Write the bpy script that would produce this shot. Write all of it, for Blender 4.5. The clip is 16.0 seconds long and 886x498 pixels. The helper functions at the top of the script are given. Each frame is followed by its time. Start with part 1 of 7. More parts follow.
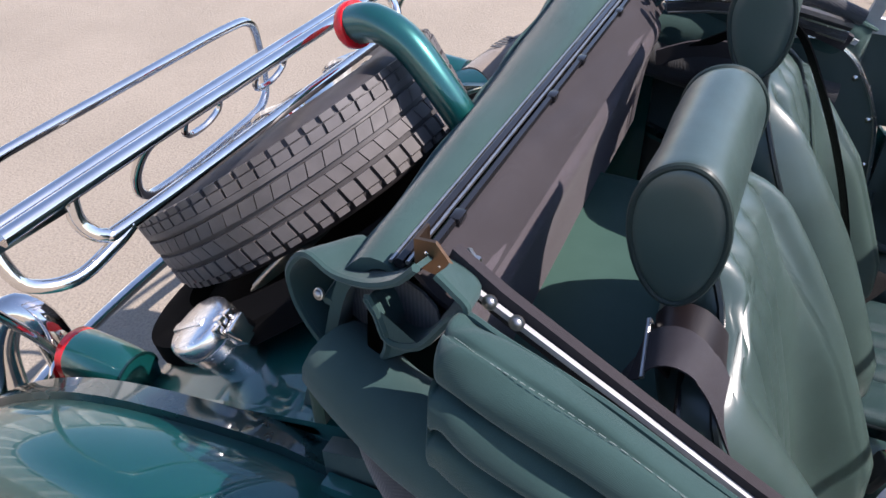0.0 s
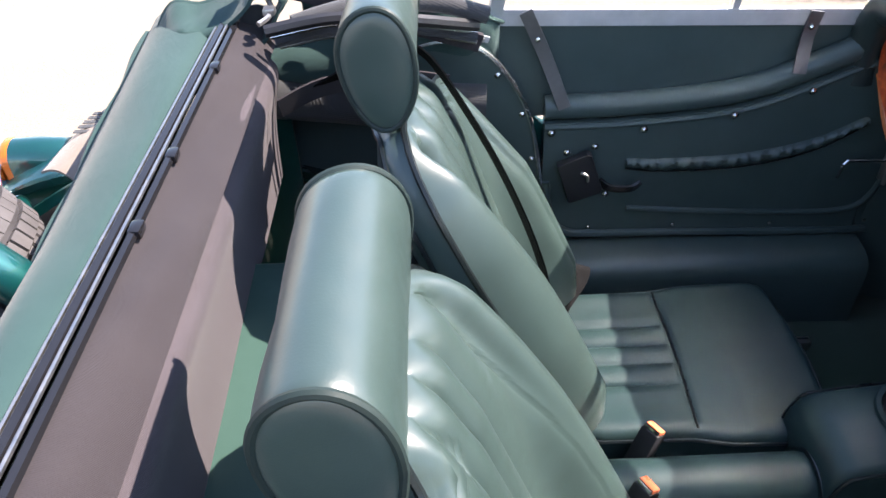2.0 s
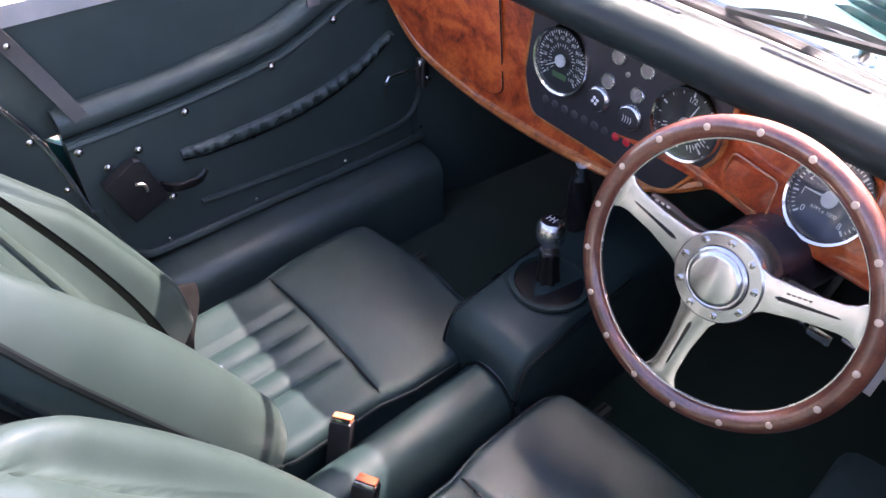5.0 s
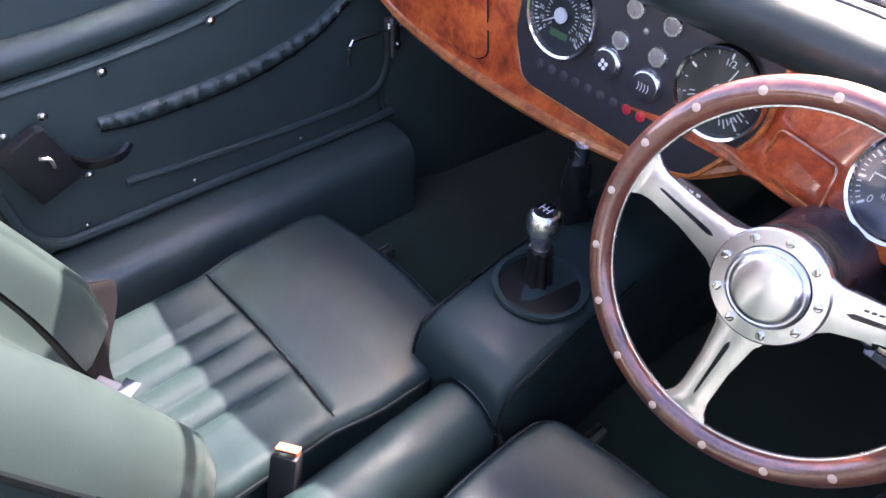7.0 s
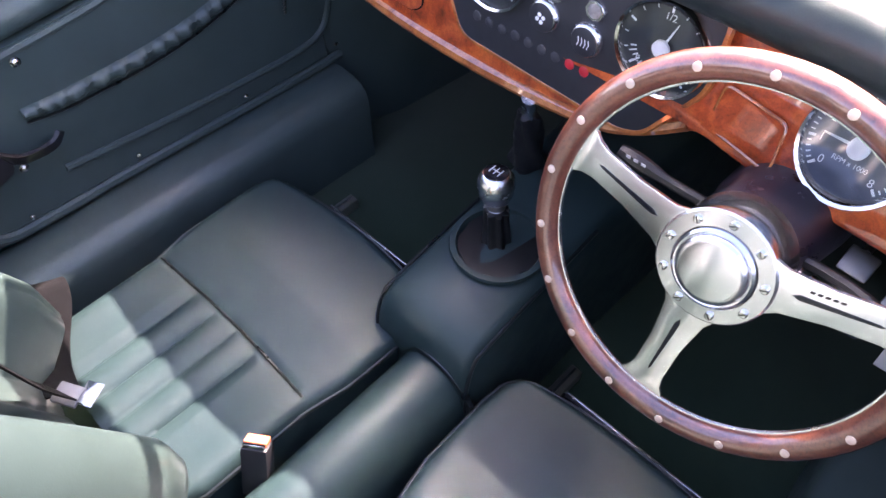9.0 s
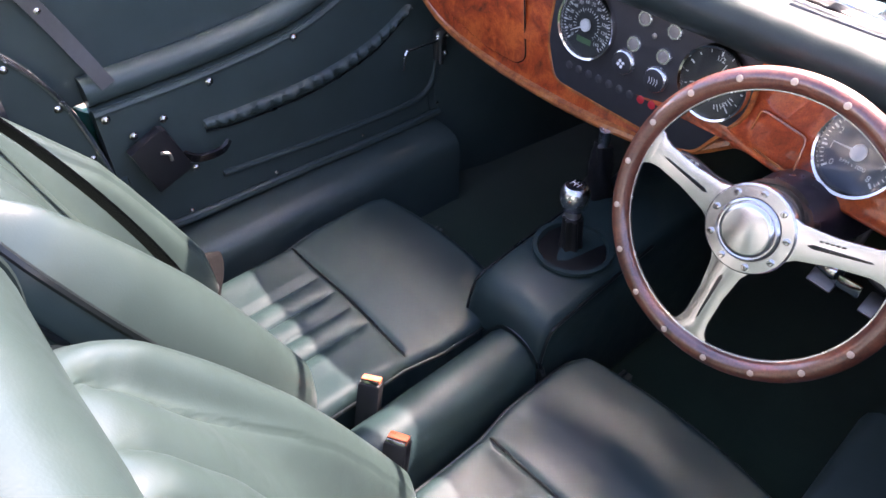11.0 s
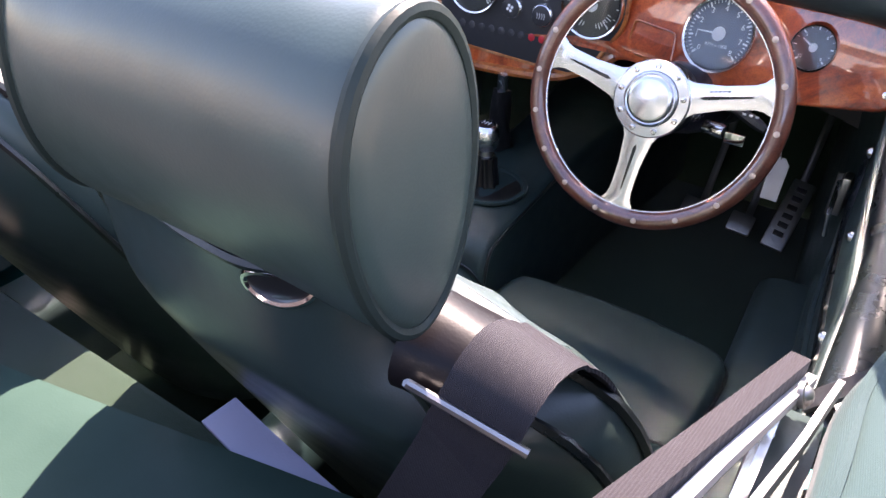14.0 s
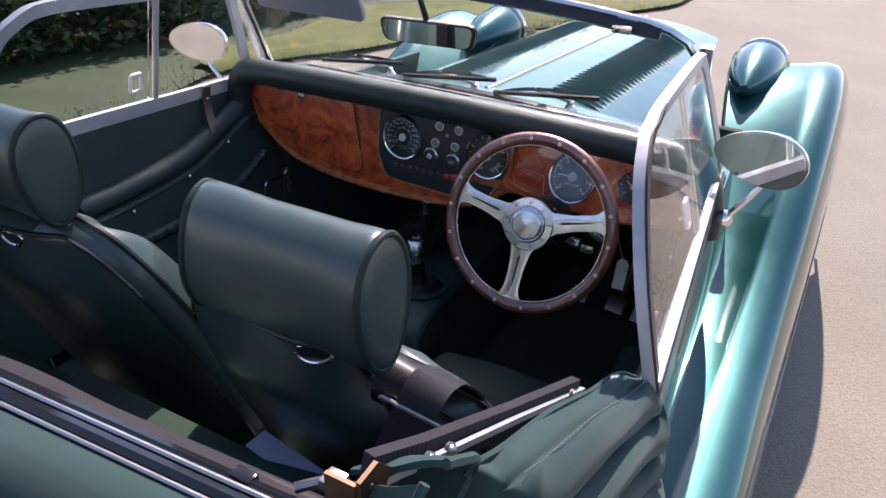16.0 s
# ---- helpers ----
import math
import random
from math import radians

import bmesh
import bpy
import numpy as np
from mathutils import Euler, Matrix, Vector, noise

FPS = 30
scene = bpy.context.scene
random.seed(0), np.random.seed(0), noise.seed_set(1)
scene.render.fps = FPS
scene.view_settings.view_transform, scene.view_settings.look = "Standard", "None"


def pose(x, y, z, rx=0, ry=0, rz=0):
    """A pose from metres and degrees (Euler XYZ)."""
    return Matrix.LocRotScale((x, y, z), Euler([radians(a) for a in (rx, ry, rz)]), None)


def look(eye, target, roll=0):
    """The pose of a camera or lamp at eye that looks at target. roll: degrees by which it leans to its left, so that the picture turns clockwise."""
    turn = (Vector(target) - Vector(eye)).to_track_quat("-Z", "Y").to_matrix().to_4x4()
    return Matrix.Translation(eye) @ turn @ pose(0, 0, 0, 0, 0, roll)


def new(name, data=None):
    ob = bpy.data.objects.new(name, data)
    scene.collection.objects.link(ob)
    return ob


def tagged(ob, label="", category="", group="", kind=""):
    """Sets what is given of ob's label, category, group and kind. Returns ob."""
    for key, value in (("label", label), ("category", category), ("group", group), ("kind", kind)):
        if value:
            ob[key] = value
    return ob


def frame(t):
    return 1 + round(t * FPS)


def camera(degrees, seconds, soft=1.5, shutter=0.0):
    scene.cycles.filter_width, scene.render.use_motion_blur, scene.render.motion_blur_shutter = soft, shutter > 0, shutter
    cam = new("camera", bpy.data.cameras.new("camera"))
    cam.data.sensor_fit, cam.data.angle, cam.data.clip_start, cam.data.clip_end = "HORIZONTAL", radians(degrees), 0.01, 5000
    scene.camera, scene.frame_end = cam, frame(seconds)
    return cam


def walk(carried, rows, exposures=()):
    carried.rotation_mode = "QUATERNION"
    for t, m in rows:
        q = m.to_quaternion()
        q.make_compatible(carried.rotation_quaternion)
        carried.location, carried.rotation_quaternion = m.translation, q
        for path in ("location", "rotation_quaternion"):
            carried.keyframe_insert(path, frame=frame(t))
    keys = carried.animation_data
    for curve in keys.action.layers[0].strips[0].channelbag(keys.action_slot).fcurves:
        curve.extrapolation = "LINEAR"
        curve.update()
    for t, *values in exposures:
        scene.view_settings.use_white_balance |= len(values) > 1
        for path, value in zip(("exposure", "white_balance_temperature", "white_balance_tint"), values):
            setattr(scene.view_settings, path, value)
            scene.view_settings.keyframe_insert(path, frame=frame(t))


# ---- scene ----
cam = camera(61.3, 16.0)
# stops by which the clip's own exposure drifts
EXPOSURE = [(0, 1.13, 6587, 20), (0.5, 1.54, 6661, 20), (1, 1.78, 6678, 21), (1.5, 2.06, 7002, 18), (2, 2.16, 6972, 19), (2.5, 2.31, 6910, 24), (3, 2.74, 7227, 34), (3.5, 2.8, 7301, 37), (4, 2.77, 7312, 37), (4.5, 2.6, 7314, 38), (5, 2.59, 7282, 37), (7.5, 3.21, 7187, 38), (8, 3.28, 7326, 38), (8.5, 3.22, 7377, 38), (9, 3.21, 7325, 38), (9.5, 3.01, 7290, 37), (12, 2.09, 7425, 35), (12.5, 1.21, 7650, 33), (13, 1.66, 6566, 21), (13.5, 2.38, 7318, 29), (14, 2.65, 7449, 31), (14.5, 2.57, 7430, 32), (15, 2.18, 7414, 27), (15.5, 1.64, 6978, 27), (16, 0.99, 6705, 25)]
PATH = [
    (0, (1.096, -0.735, 1.545), (-0.318, -1.439, 0.319), -1.5),
    (0.5, (1.034, -0.779, 1.557), (-0.511, -1.118, 0.333), -1.6),
    (1, (0.975, -0.76, 1.556), (-0.605, -0.873, 0.334), -0.5),
    (1.5, (0.866, -0.739, 1.536), (-0.712, -0.789, 0.308), -1.3),
    (2, (0.744, -0.707, 1.517), (-0.798, -0.72, 0.243), -2.6),
    (2.5, (0.653, -0.661, 1.492), (-0.812, -0.587, 0.132), -3.4),
    (3, (0.611, -0.62, 1.453), (-0.775, -0.445, 0.022), -4.4),
    (3.5, (0.59, -0.602, 1.448), (-0.739, -0.195, 0.009), -3.5),
    (4, (0.592, -0.663, 1.454), (-0.606, 0.074, 0.032), -0.8),
    (4.5, (0.597, -0.708, 1.461), (-0.538, 0.193, 0.083), 0.6),
    (5, (0.577, -0.686, 1.444), (-0.533, 0.266, 0.08), 0.2),
    (5.2, (0.572, -0.67, 1.425), (-0.547, 0.284, 0.069), -0.4),
    (7.3, (0.449, -0.584, 1.292), (-0.588, 0.422, -0.091), 3.6),
    (7.5, (0.45, -0.592, 1.287), (-0.593, 0.407, -0.097), 3.8),
    (8, (0.417, -0.534, 1.35), (-0.574, 0.394, -0.119), -0.7),
    (8.5, (0.394, -0.46, 1.36), (-0.464, 0.359, -0.25), -6.0),
    (9, (0.425, -0.478, 1.352), (-0.455, 0.388, -0.221), -1.6),
    (9.5, (0.469, -0.558, 1.372), (-0.496, 0.371, -0.112), 3.7),
    (9.7, (0.49, -0.6, 1.387), (-0.507, 0.33, -0.076), 3.7),
    (11.8, (0.667, -0.882, 1.412), (-0.447, 0.193, 0.147), 0.1),
    (12, (0.695, -0.932, 1.409), (-0.404, 0.184, 0.166), 0.6),
    (12.5, (0.711, -0.988, 1.409), (-0.365, 0.136, 0.152), -1.6),
    (13, (0.639, -1.001, 1.374), (-0.305, 0.235, 0.116), -1.9),
    (13.5, (0.627, -1.004, 1.293), (-0.279, 0.316, 0.095), -0.1),
    (14, (0.63, -1.026, 1.264), (-0.282, 0.319, 0.099), 0.7),
    (14.5, (0.617, -1.057, 1.308), (-0.141, 0.309, 0.06), 2.9),
    (15, (0.648, -1.103, 1.354), (-0.03, 0.303, 0.103), 3.6),
    (15.5, (0.707, -1.188, 1.437), (0.006, 0.294, 0.292), 3.8),
    (16, (0.819, -1.344, 1.522), (-0.008, 0.198, 0.554), 1.9),
]
walk(cam, [(t, look(eye, target, roll)) for t, eye, target, roll in PATH], EXPOSURE)

# ---- light ----
world = bpy.data.worlds.new("sky")
scene.world = world
world.use_nodes = True
wn = world.node_tree.nodes
sky = wn.new("ShaderNodeTexSky")
sky.sky_type, sky.sun_disc = "NISHITA", False
SUN_WAY = Vector((-0.22, 0.88, 1.0)).normalized()
sky.sun_elevation = math.asin(SUN_WAY.z)
sky.sun_rotation = math.atan2(SUN_WAY.x, SUN_WAY.y)
sky.air_density, sky.dust_density, sky.ozone_density = 1.0, 0.3, 1.1
world.node_tree.links.new(sky.outputs[0], wn["Background"].inputs[0])
wn["Background"].inputs[1].default_value = 0.125
sun = new("sun", bpy.data.lights.new("sun", "SUN"))
sun.data.energy, sun.data.angle, sun.data.color = 4.0, radians(0.55), (1.0, 0.95, 0.88)
sun.matrix_world = look(SUN_WAY * 12, (0, 0, 0))


# ---- materials ----
class Mat:
    """A small wrapper that chains nodes of one material."""

    def __init__(self, name, rough=0.5, metal=0.0, **more):
        self.m = bpy.data.materials.new(name)
        self.m.use_nodes = True
        self.t = self.m.node_tree
        self.b = self.t.nodes["Principled BSDF"]
        self.set("Roughness", rough)
        self.set("Metallic", metal)
        for k, v in more.items():
            self.set(k.replace("_", " "), v)
        self.co = self.t.nodes.new("ShaderNodeTexCoord").outputs["Object"]

    def set(self, key, v):
        s = self.b.inputs[key]
        if isinstance(v, bpy.types.NodeSocket):
            self.t.links.new(v, s)
        else:
            s.default_value = (*v, 1) if isinstance(v, tuple) and len(v) == 3 else v
        return self

    def node(self, kind, **ins):
        n = self.t.nodes.new(kind)
        for k, v in ins.items():
            key = int(k[1:]) if k[0] == "i" and k[1:].isdigit() else k.replace("_", " ")
            if isinstance(v, bpy.types.NodeSocket):
                self.t.links.new(v, n.inputs[key])
            else:
                n.inputs[key].default_value = v
        return n

    def noise(self, scale, detail=4.0, rough=0.55, stretch=None, warp=0.0):
        co = self.co
        if stretch:
            co = self.node("ShaderNodeMapping", Vector=co, Scale=stretch).outputs[0]
        return self.node("ShaderNodeTexNoise", Vector=co, Scale=scale, Detail=detail, Roughness=rough, Distortion=warp).outputs["Fac"]

    def cells(self, scale, out="Distance", feature="F1"):
        n = self.node("ShaderNodeTexVoronoi", Vector=self.co, Scale=scale)
        n.feature = feature
        return n.outputs[out]

    def ramp(self, fac, *stops):
        n = self.node("ShaderNodeValToRGB", Fac=fac)
        el = n.color_ramp.elements
        while len(el) < len(stops):
            el.new(0.5)
        for e, (p, c) in zip(el, stops):
            e.position, e.color = p, (*c, 1) if isinstance(c, tuple) else (c, c, c, 1)
        return n.outputs[0]

    def mix(self, fac, a, b, blend="MIX"):
        n = self.t.nodes.new("ShaderNodeMix")
        n.data_type, n.blend_type = "RGBA", blend
        for i, v in ((0, fac), (6, a), (7, b)):
            if isinstance(v, bpy.types.NodeSocket):
                self.t.links.new(v, n.inputs[i])
            else:
                n.inputs[i].default_value = (*v, 1) if isinstance(v, tuple) else v
        return n.outputs[2]

    def add(self, a, b, op="ADD"):
        n = self.t.nodes.new("ShaderNodeMath")
        n.operation = op
        for i, v in ((0, a), (1, b)):
            if isinstance(v, bpy.types.NodeSocket):
                self.t.links.new(v, n.inputs[i])
            else:
                n.inputs[i].default_value = v
        return n.outputs[0]

    def bump(self, height, strength=0.3, dist=0.002):
        n = self.node("ShaderNodeBump", Height=height, Strength=strength, Distance=dist)
        return self.set("Normal", n.outputs[0])


def leather(name, lo, hi, rough=0.4, spec=0.5, coat=0.08):
    m = Mat(name, rough, Specular_IOR_Level=spec, Coat_Weight=coat, Coat_Roughness=0.25)
    m.set("Base Color", m.ramp(m.noise(9, 5), (0.25, lo), (0.75, hi)))
    m.set("Roughness", m.ramp(m.noise(30, 4), (0.3, rough - 0.05), (0.75, rough + 0.09)))
    grain = m.add(m.cells(520), m.noise(60, 3), "ADD")
    m.bump(grain, 0.09, 0.0006)
    return m.m


def paint(name, base, rough=0.3):
    m = Mat(name, rough, 0.55, Coat_Weight=1.0, Coat_Roughness=0.04, Coat_IOR=1.6)
    flake = m.cells(1800, "Color")
    m.set("Base Color", m.mix(0.12, m.ramp(m.noise(2.5, 3), (0.3, base), (0.8, tuple(c * 1.15 for c in base))), flake, "OVERLAY"))
    m.set("Roughness", m.ramp(m.noise(14, 5), (0.3, rough - 0.04), (0.8, rough + 0.07)))
    return m.m


def metal(name, colour, rough, scratch=0.05, stretch=None):
    m = Mat(name, rough, 1.0)
    m.set("Base Color", m.ramp(m.noise(20, 4), (0.3, tuple(c * 0.86 for c in colour)), (0.7, colour)))
    m.set("Roughness", m.ramp(m.noise(90, 5, 0.6, stretch), (0.25, max(0.02, rough - scratch)), (0.8, rough + scratch)))
    return m.m


def cloth(name, lo, hi, weave=900, rough=0.85, strength=0.5, sheen=0.25, spec=0.25):
    m = Mat(name, rough, Sheen_Weight=sheen, Sheen_Roughness=0.5)
    m.set("Specular IOR Level", spec)
    big = m.ramp(m.noise(7, 5, 0.6), (0.25, lo), (0.75, hi))
    m.set("Base Color", m.mix(0.35, big, m.ramp(m.noise(weave / 2, 2), (0.3, 0.35), (0.7, 0.65)), "OVERLAY"))
    wave = m.node("ShaderNodeTexWave", Vector=m.co, Scale=weave / 6.0, Distortion=1.0).outputs["Fac"]
    m.bump(m.add(wave, m.noise(weave, 2)), strength, 0.0006)
    return m.m


def plain(name, colour, rough=0.5, metallic=0.0, vary=0.12, bump=0.0, scale=60):
    m = Mat(name, rough, metallic)
    m.set("Base Color", m.ramp(m.noise(scale / 3, 4), (0.3, tuple(c * (1 - vary) for c in colour)), (0.7, tuple(min(1, c * (1 + vary)) for c in colour))))
    m.set("Roughness", m.ramp(m.noise(scale, 4), (0.3, max(0.02, rough - 0.06)), (0.8, min(1, rough + 0.08))))
    if bump:
        m.bump(m.noise(scale * 8, 3), bump, 0.001)
    return m.m


def wood(name, dark, mid, light, scale=6.0, coat=1.0, warp=2.5, stretch=None):
    m = Mat(name, 0.38, Coat_Weight=coat, Coat_Roughness=0.025, Coat_IOR=1.8)
    fine = m.noise(scale * 5, 6, 0.65, stretch, warp)
    big = m.noise(scale, 4, 0.6, stretch, warp * 1.4)
    figure = m.ramp(m.add(m.add(big, 0.65, "MULTIPLY"), m.add(fine, 0.35, "MULTIPLY")), (0.33, dark), (0.47, mid), (0.6, light), (0.72, mid))
    pores = m.ramp(m.noise(420, 2, 0.5, stretch), (0.35, 0.3), (0.5, 0.55))
    m.set("Base Color", m.mix(0.5, figure, pores, "OVERLAY"))
    return m.m


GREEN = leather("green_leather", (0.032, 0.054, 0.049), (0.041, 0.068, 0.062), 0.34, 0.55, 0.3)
# the same leather, with the bluish cockpit shade mixed into its colour
GREEN_SHADED = leather("shaded_green_leather", (0.0135, 0.0305, 0.031), (0.019, 0.0395, 0.04), 0.41, 0.28)
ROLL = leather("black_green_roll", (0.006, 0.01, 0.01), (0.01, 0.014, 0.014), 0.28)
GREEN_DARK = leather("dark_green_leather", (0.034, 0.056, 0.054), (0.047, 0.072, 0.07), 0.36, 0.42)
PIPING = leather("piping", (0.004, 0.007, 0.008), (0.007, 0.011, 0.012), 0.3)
PAD = leather("dash_pad_vinyl", (0.016, 0.022, 0.023), (0.022, 0.029, 0.03), 0.6, 0.1)
DASH_ROLL = leather("dash_roll_leather", (0.012, 0.02, 0.02), (0.017, 0.027, 0.027), 0.36, 0.3)
HEAD_PIPING = leather("headrest_piping", (0.016, 0.027, 0.025), (0.022, 0.035, 0.032), 0.5, 0.2)
BROWN_LOOP = leather("brown_black_leather", (0.008, 0.006, 0.007), (0.012, 0.009, 0.01), 0.42, 0.2)
BLACK = plain("black_plastic", (0.014, 0.014, 0.016), 0.4)
GLOSS_BLACK = plain("gloss_black", (0.012, 0.012, 0.014), 0.12)
PANEL = plain("instrument_panel", (0.02, 0.021, 0.025), 0.55, bump=0.1)
PAINT = paint("green_metallic_paint", (0.0012, 0.082, 0.078), 0.36)
PAINT_DARK = paint("dark_green_beading", (0.004, 0.03, 0.03), 0.28)
CHROME = metal("chrome", (0.8, 0.77, 0.74), 0.1, 0.04)
ALLOY = metal("brushed_alloy", (0.86, 0.86, 0.87), 0.24, 0.07)
POLISHED = metal("polished_alloy", (0.8, 0.8, 0.81), 0.2, 0.04, (1.0, 8.0, 1.0))
STEEL = metal("dull_steel", (0.42, 0.41, 0.4), 0.4, 0.1)
BRACKET = metal("grey_bracket_steel", (0.17, 0.17, 0.18), 0.5, 0.1)
ALU_STRIP = plain("painted_aluminium", (0.415, 0.42, 0.435), 0.4, 0.3)
RUST = metal("bronzed_bracket", (0.2, 0.125, 0.08), 0.45, 0.1)
CANVAS = cloth("green_canvas", (0.017, 0.045, 0.043), (0.026, 0.06, 0.057), 2600, 0.85, 0.25, 0.12)
CANVAS_IN = cloth("dark_canvas_lining", (0.03, 0.032, 0.036), (0.045, 0.047, 0.05), 900)
LINING = cloth("mauve_hood_lining", (0.0516, 0.0432, 0.0492), (0.0672, 0.0564, 0.0636), 1300, sheen=0.12)
LINING_DARK = cloth("grey_hood_binding", (0.022, 0.018, 0.021), (0.032, 0.027, 0.03), 1300, sheen=0.1)
# driver's belt: sunlight on the webbing put in as a paler colour
WEBBING_SUNLIT = cloth("sunlit_belt_webbing", (0.032, 0.029, 0.033), (0.045, 0.041, 0.047), 1800, 0.5, 0.6, 0.0)
BELT_BLACK = cloth("black_lap_webbing", (0.005, 0.005, 0.0055), (0.009, 0.009, 0.0095), 1800, 0.6, 0.4, 0.0, 0.05)
CARPET = cloth("green_carpet", (0.011, 0.03, 0.016), (0.019, 0.046, 0.026), 1500, 0.95, 0.4)
SHELF = leather("green_shelf_vinyl", (0.03, 0.068, 0.056), (0.042, 0.086, 0.072), 0.6, 0.12)
WALNUT = wood("burr_walnut", (0.054, 0.0072, 0.0024), (0.408, 0.054, 0.012), (0.672, 0.132, 0.0288), 5.5)
WALNUT_EDGE = wood("walnut_edge", (0.12, 0.025, 0.006), (0.36, 0.09, 0.02), (0.5, 0.15, 0.035), 12)
RIM_WOOD = wood("mahogany_rim", (0.06, 0.014, 0.008), (0.13, 0.032, 0.016), (0.19, 0.055, 0.028), 14, 1.0, 1.2)
RUBBER = plain("tyre_rubber", (0.042, 0.039, 0.041), 0.55, vary=0.2, bump=0.25, scale=40)
RUBBER_WORN = plain("worn_tread", (0.085, 0.078, 0.078), 0.55, vary=0.25, bump=0.25, scale=45)
WHEEL_SHADE = Mat("matt_black_shade", 0.9, Specular_IOR_Level=0.05, Base_Color=(0.004, 0.004, 0.0045)).m
RED_LENS = plain("red_lens", (0.55, 0.01, 0.015), 0.15)
AMBER = plain("amber_lens", (0.7, 0.16, 0.02), 0.15)
RED_BUTTON = plain("red_button", (0.5, 0.02, 0.03), 0.35)
# button red, brightened towards orange by sun glare mixed into the colour
BUCKLE_RED_GLARE = plain("buckle_red_glare", (0.85, 0.2, 0.09), 0.3)
DIAL = plain("dial_face", (0.018, 0.02, 0.024), 0.5)
# dial face with the sky reflected in its glass painted in as blue-grey
DIAL_SKY = plain("dial_face_sky_reflection", (0.05, 0.06, 0.085), 0.5)
WHITE = plain("white_print", (0.75, 0.75, 0.75), 0.5)
IVORY = plain("rivet_ivory", (0.62, 0.44, 0.32), 0.35)
STITCH = plain("pale_green_thread", (0.11, 0.15, 0.14), 0.8)
GREY_PRINT = plain("grey_print", (0.16, 0.16, 0.17), 0.5)
MIRROR = metal("mirror_glass", (0.93, 0.94, 0.95), 0.015, 0.005)
BLUE_VINYL = leather("blue_grey_vinyl", (0.4, 0.42, 0.57), (0.48, 0.5, 0.65), 0.35)
RAIL_SHADE = leather("mauve_rail_shade", (0.028, 0.024, 0.03), (0.038, 0.033, 0.04), 0.5, 0.25)
VISOR = leather("slate_visor_vinyl", (0.16, 0.175, 0.22), (0.2, 0.215, 0.26), 0.45)
COLUMN = leather("column_vinyl", (0.018, 0.014, 0.02), (0.026, 0.02, 0.028), 0.3)
FOAM = cloth("yellow_rag", (0.3, 0.2, 0.06), (0.42, 0.3, 0.1), 300)


def glass(name, colour=(1, 1, 1), rough=0.0, ior=1.45):
    m = Mat(name, rough, Transmission_Weight=1.0, IOR=ior)
    m.set("Base Color", colour)
    return m.m


GLASS = glass("clear_glass", (0.95, 0.98, 0.97))
PERSPEX = glass("perspex", (0.96, 0.98, 0.97), 0.02, 1.2)


# ---- mesh helpers ----
BASE = {}


def thing(name, at, label, category, group="", kind=""):
    ob = new(name)
    ob.location = at
    ob.empty_display_size = 0.05
    BASE[ob.name] = Vector(at)
    return tagged(ob, label, category, group, kind)


def finish(bm, name, material, smooth=True, angle=38):
    bmesh.ops.recalc_face_normals(bm, faces=bm.faces)
    me = bpy.data.meshes.new(name)
    bm.to_mesh(me)
    bm.free()
    me.materials.append(material)
    if smooth:
        me.shade_smooth()
        me.set_sharp_from_angle(angle=radians(angle))
    return me


def part(name, bm, material, parent, label="", smooth=True, angle=38):
    """One mesh under a thing or under a part; bm is in the world's metres."""
    base = BASE[parent.name]
    bmesh.ops.translate(bm, verts=bm.verts, vec=-base)
    ob = new(name, finish(bm, name, material, smooth, angle))
    ob.parent = parent
    BASE[ob.name] = base
    return tagged(ob, label) if label else ob


def single(name, bm, material, at, label, category, group="", kind="", smooth=True, angle=38):
    """A thing that is one mesh."""
    bmesh.ops.translate(bm, verts=bm.verts, vec=-Vector(at))
    ob = new(name, finish(bm, name, material, smooth, angle))
    ob.location = at
    BASE[ob.name] = Vector(at)
    return tagged(ob, label, category, group, kind)


def spline(pts, k=6, closed=False):
    """Catmull-Rom through pts, k steps a span."""
    p = [Vector(q) for q in pts]
    n = len(p)
    out = []
    for i in range(n if closed else n - 1):
        a, b, c, d = (p[(i - 1) % n], p[i], p[(i + 1) % n], p[(i + 2) % n]) if closed else (p[max(i - 1, 0)], p[i], p[i + 1], p[min(i + 2, n - 1)])
        for j in range(k):
            t = j / k
            out.append(0.5 * (2 * b + (c - a) * t + (2 * a - 5 * b + 4 * c - d) * t * t + (3 * b - a - 3 * c + d) * t ** 3))
    if not closed:
        out.append(p[-1])
    return out


def skin(bm, rings, closed_ring=True, closed_path=False, caps=True):
    """Faces between rings of points of equal number."""
    vs = [[bm.verts.new(p) for p in r] for r in rings]
    n, k = len(vs), len(vs[0])
    for i in range(n if closed_path else n - 1):
        a, b = vs[i], vs[(i + 1) % n]
        for j in range(k if closed_ring else k - 1):
            bm.faces.new((a[j], a[(j + 1) % k], b[(j + 1) % k], b[j]))
    if caps and closed_ring and not closed_path:
        bm.faces.new(vs[0])
        bm.faces.new(vs[-1])
    return vs


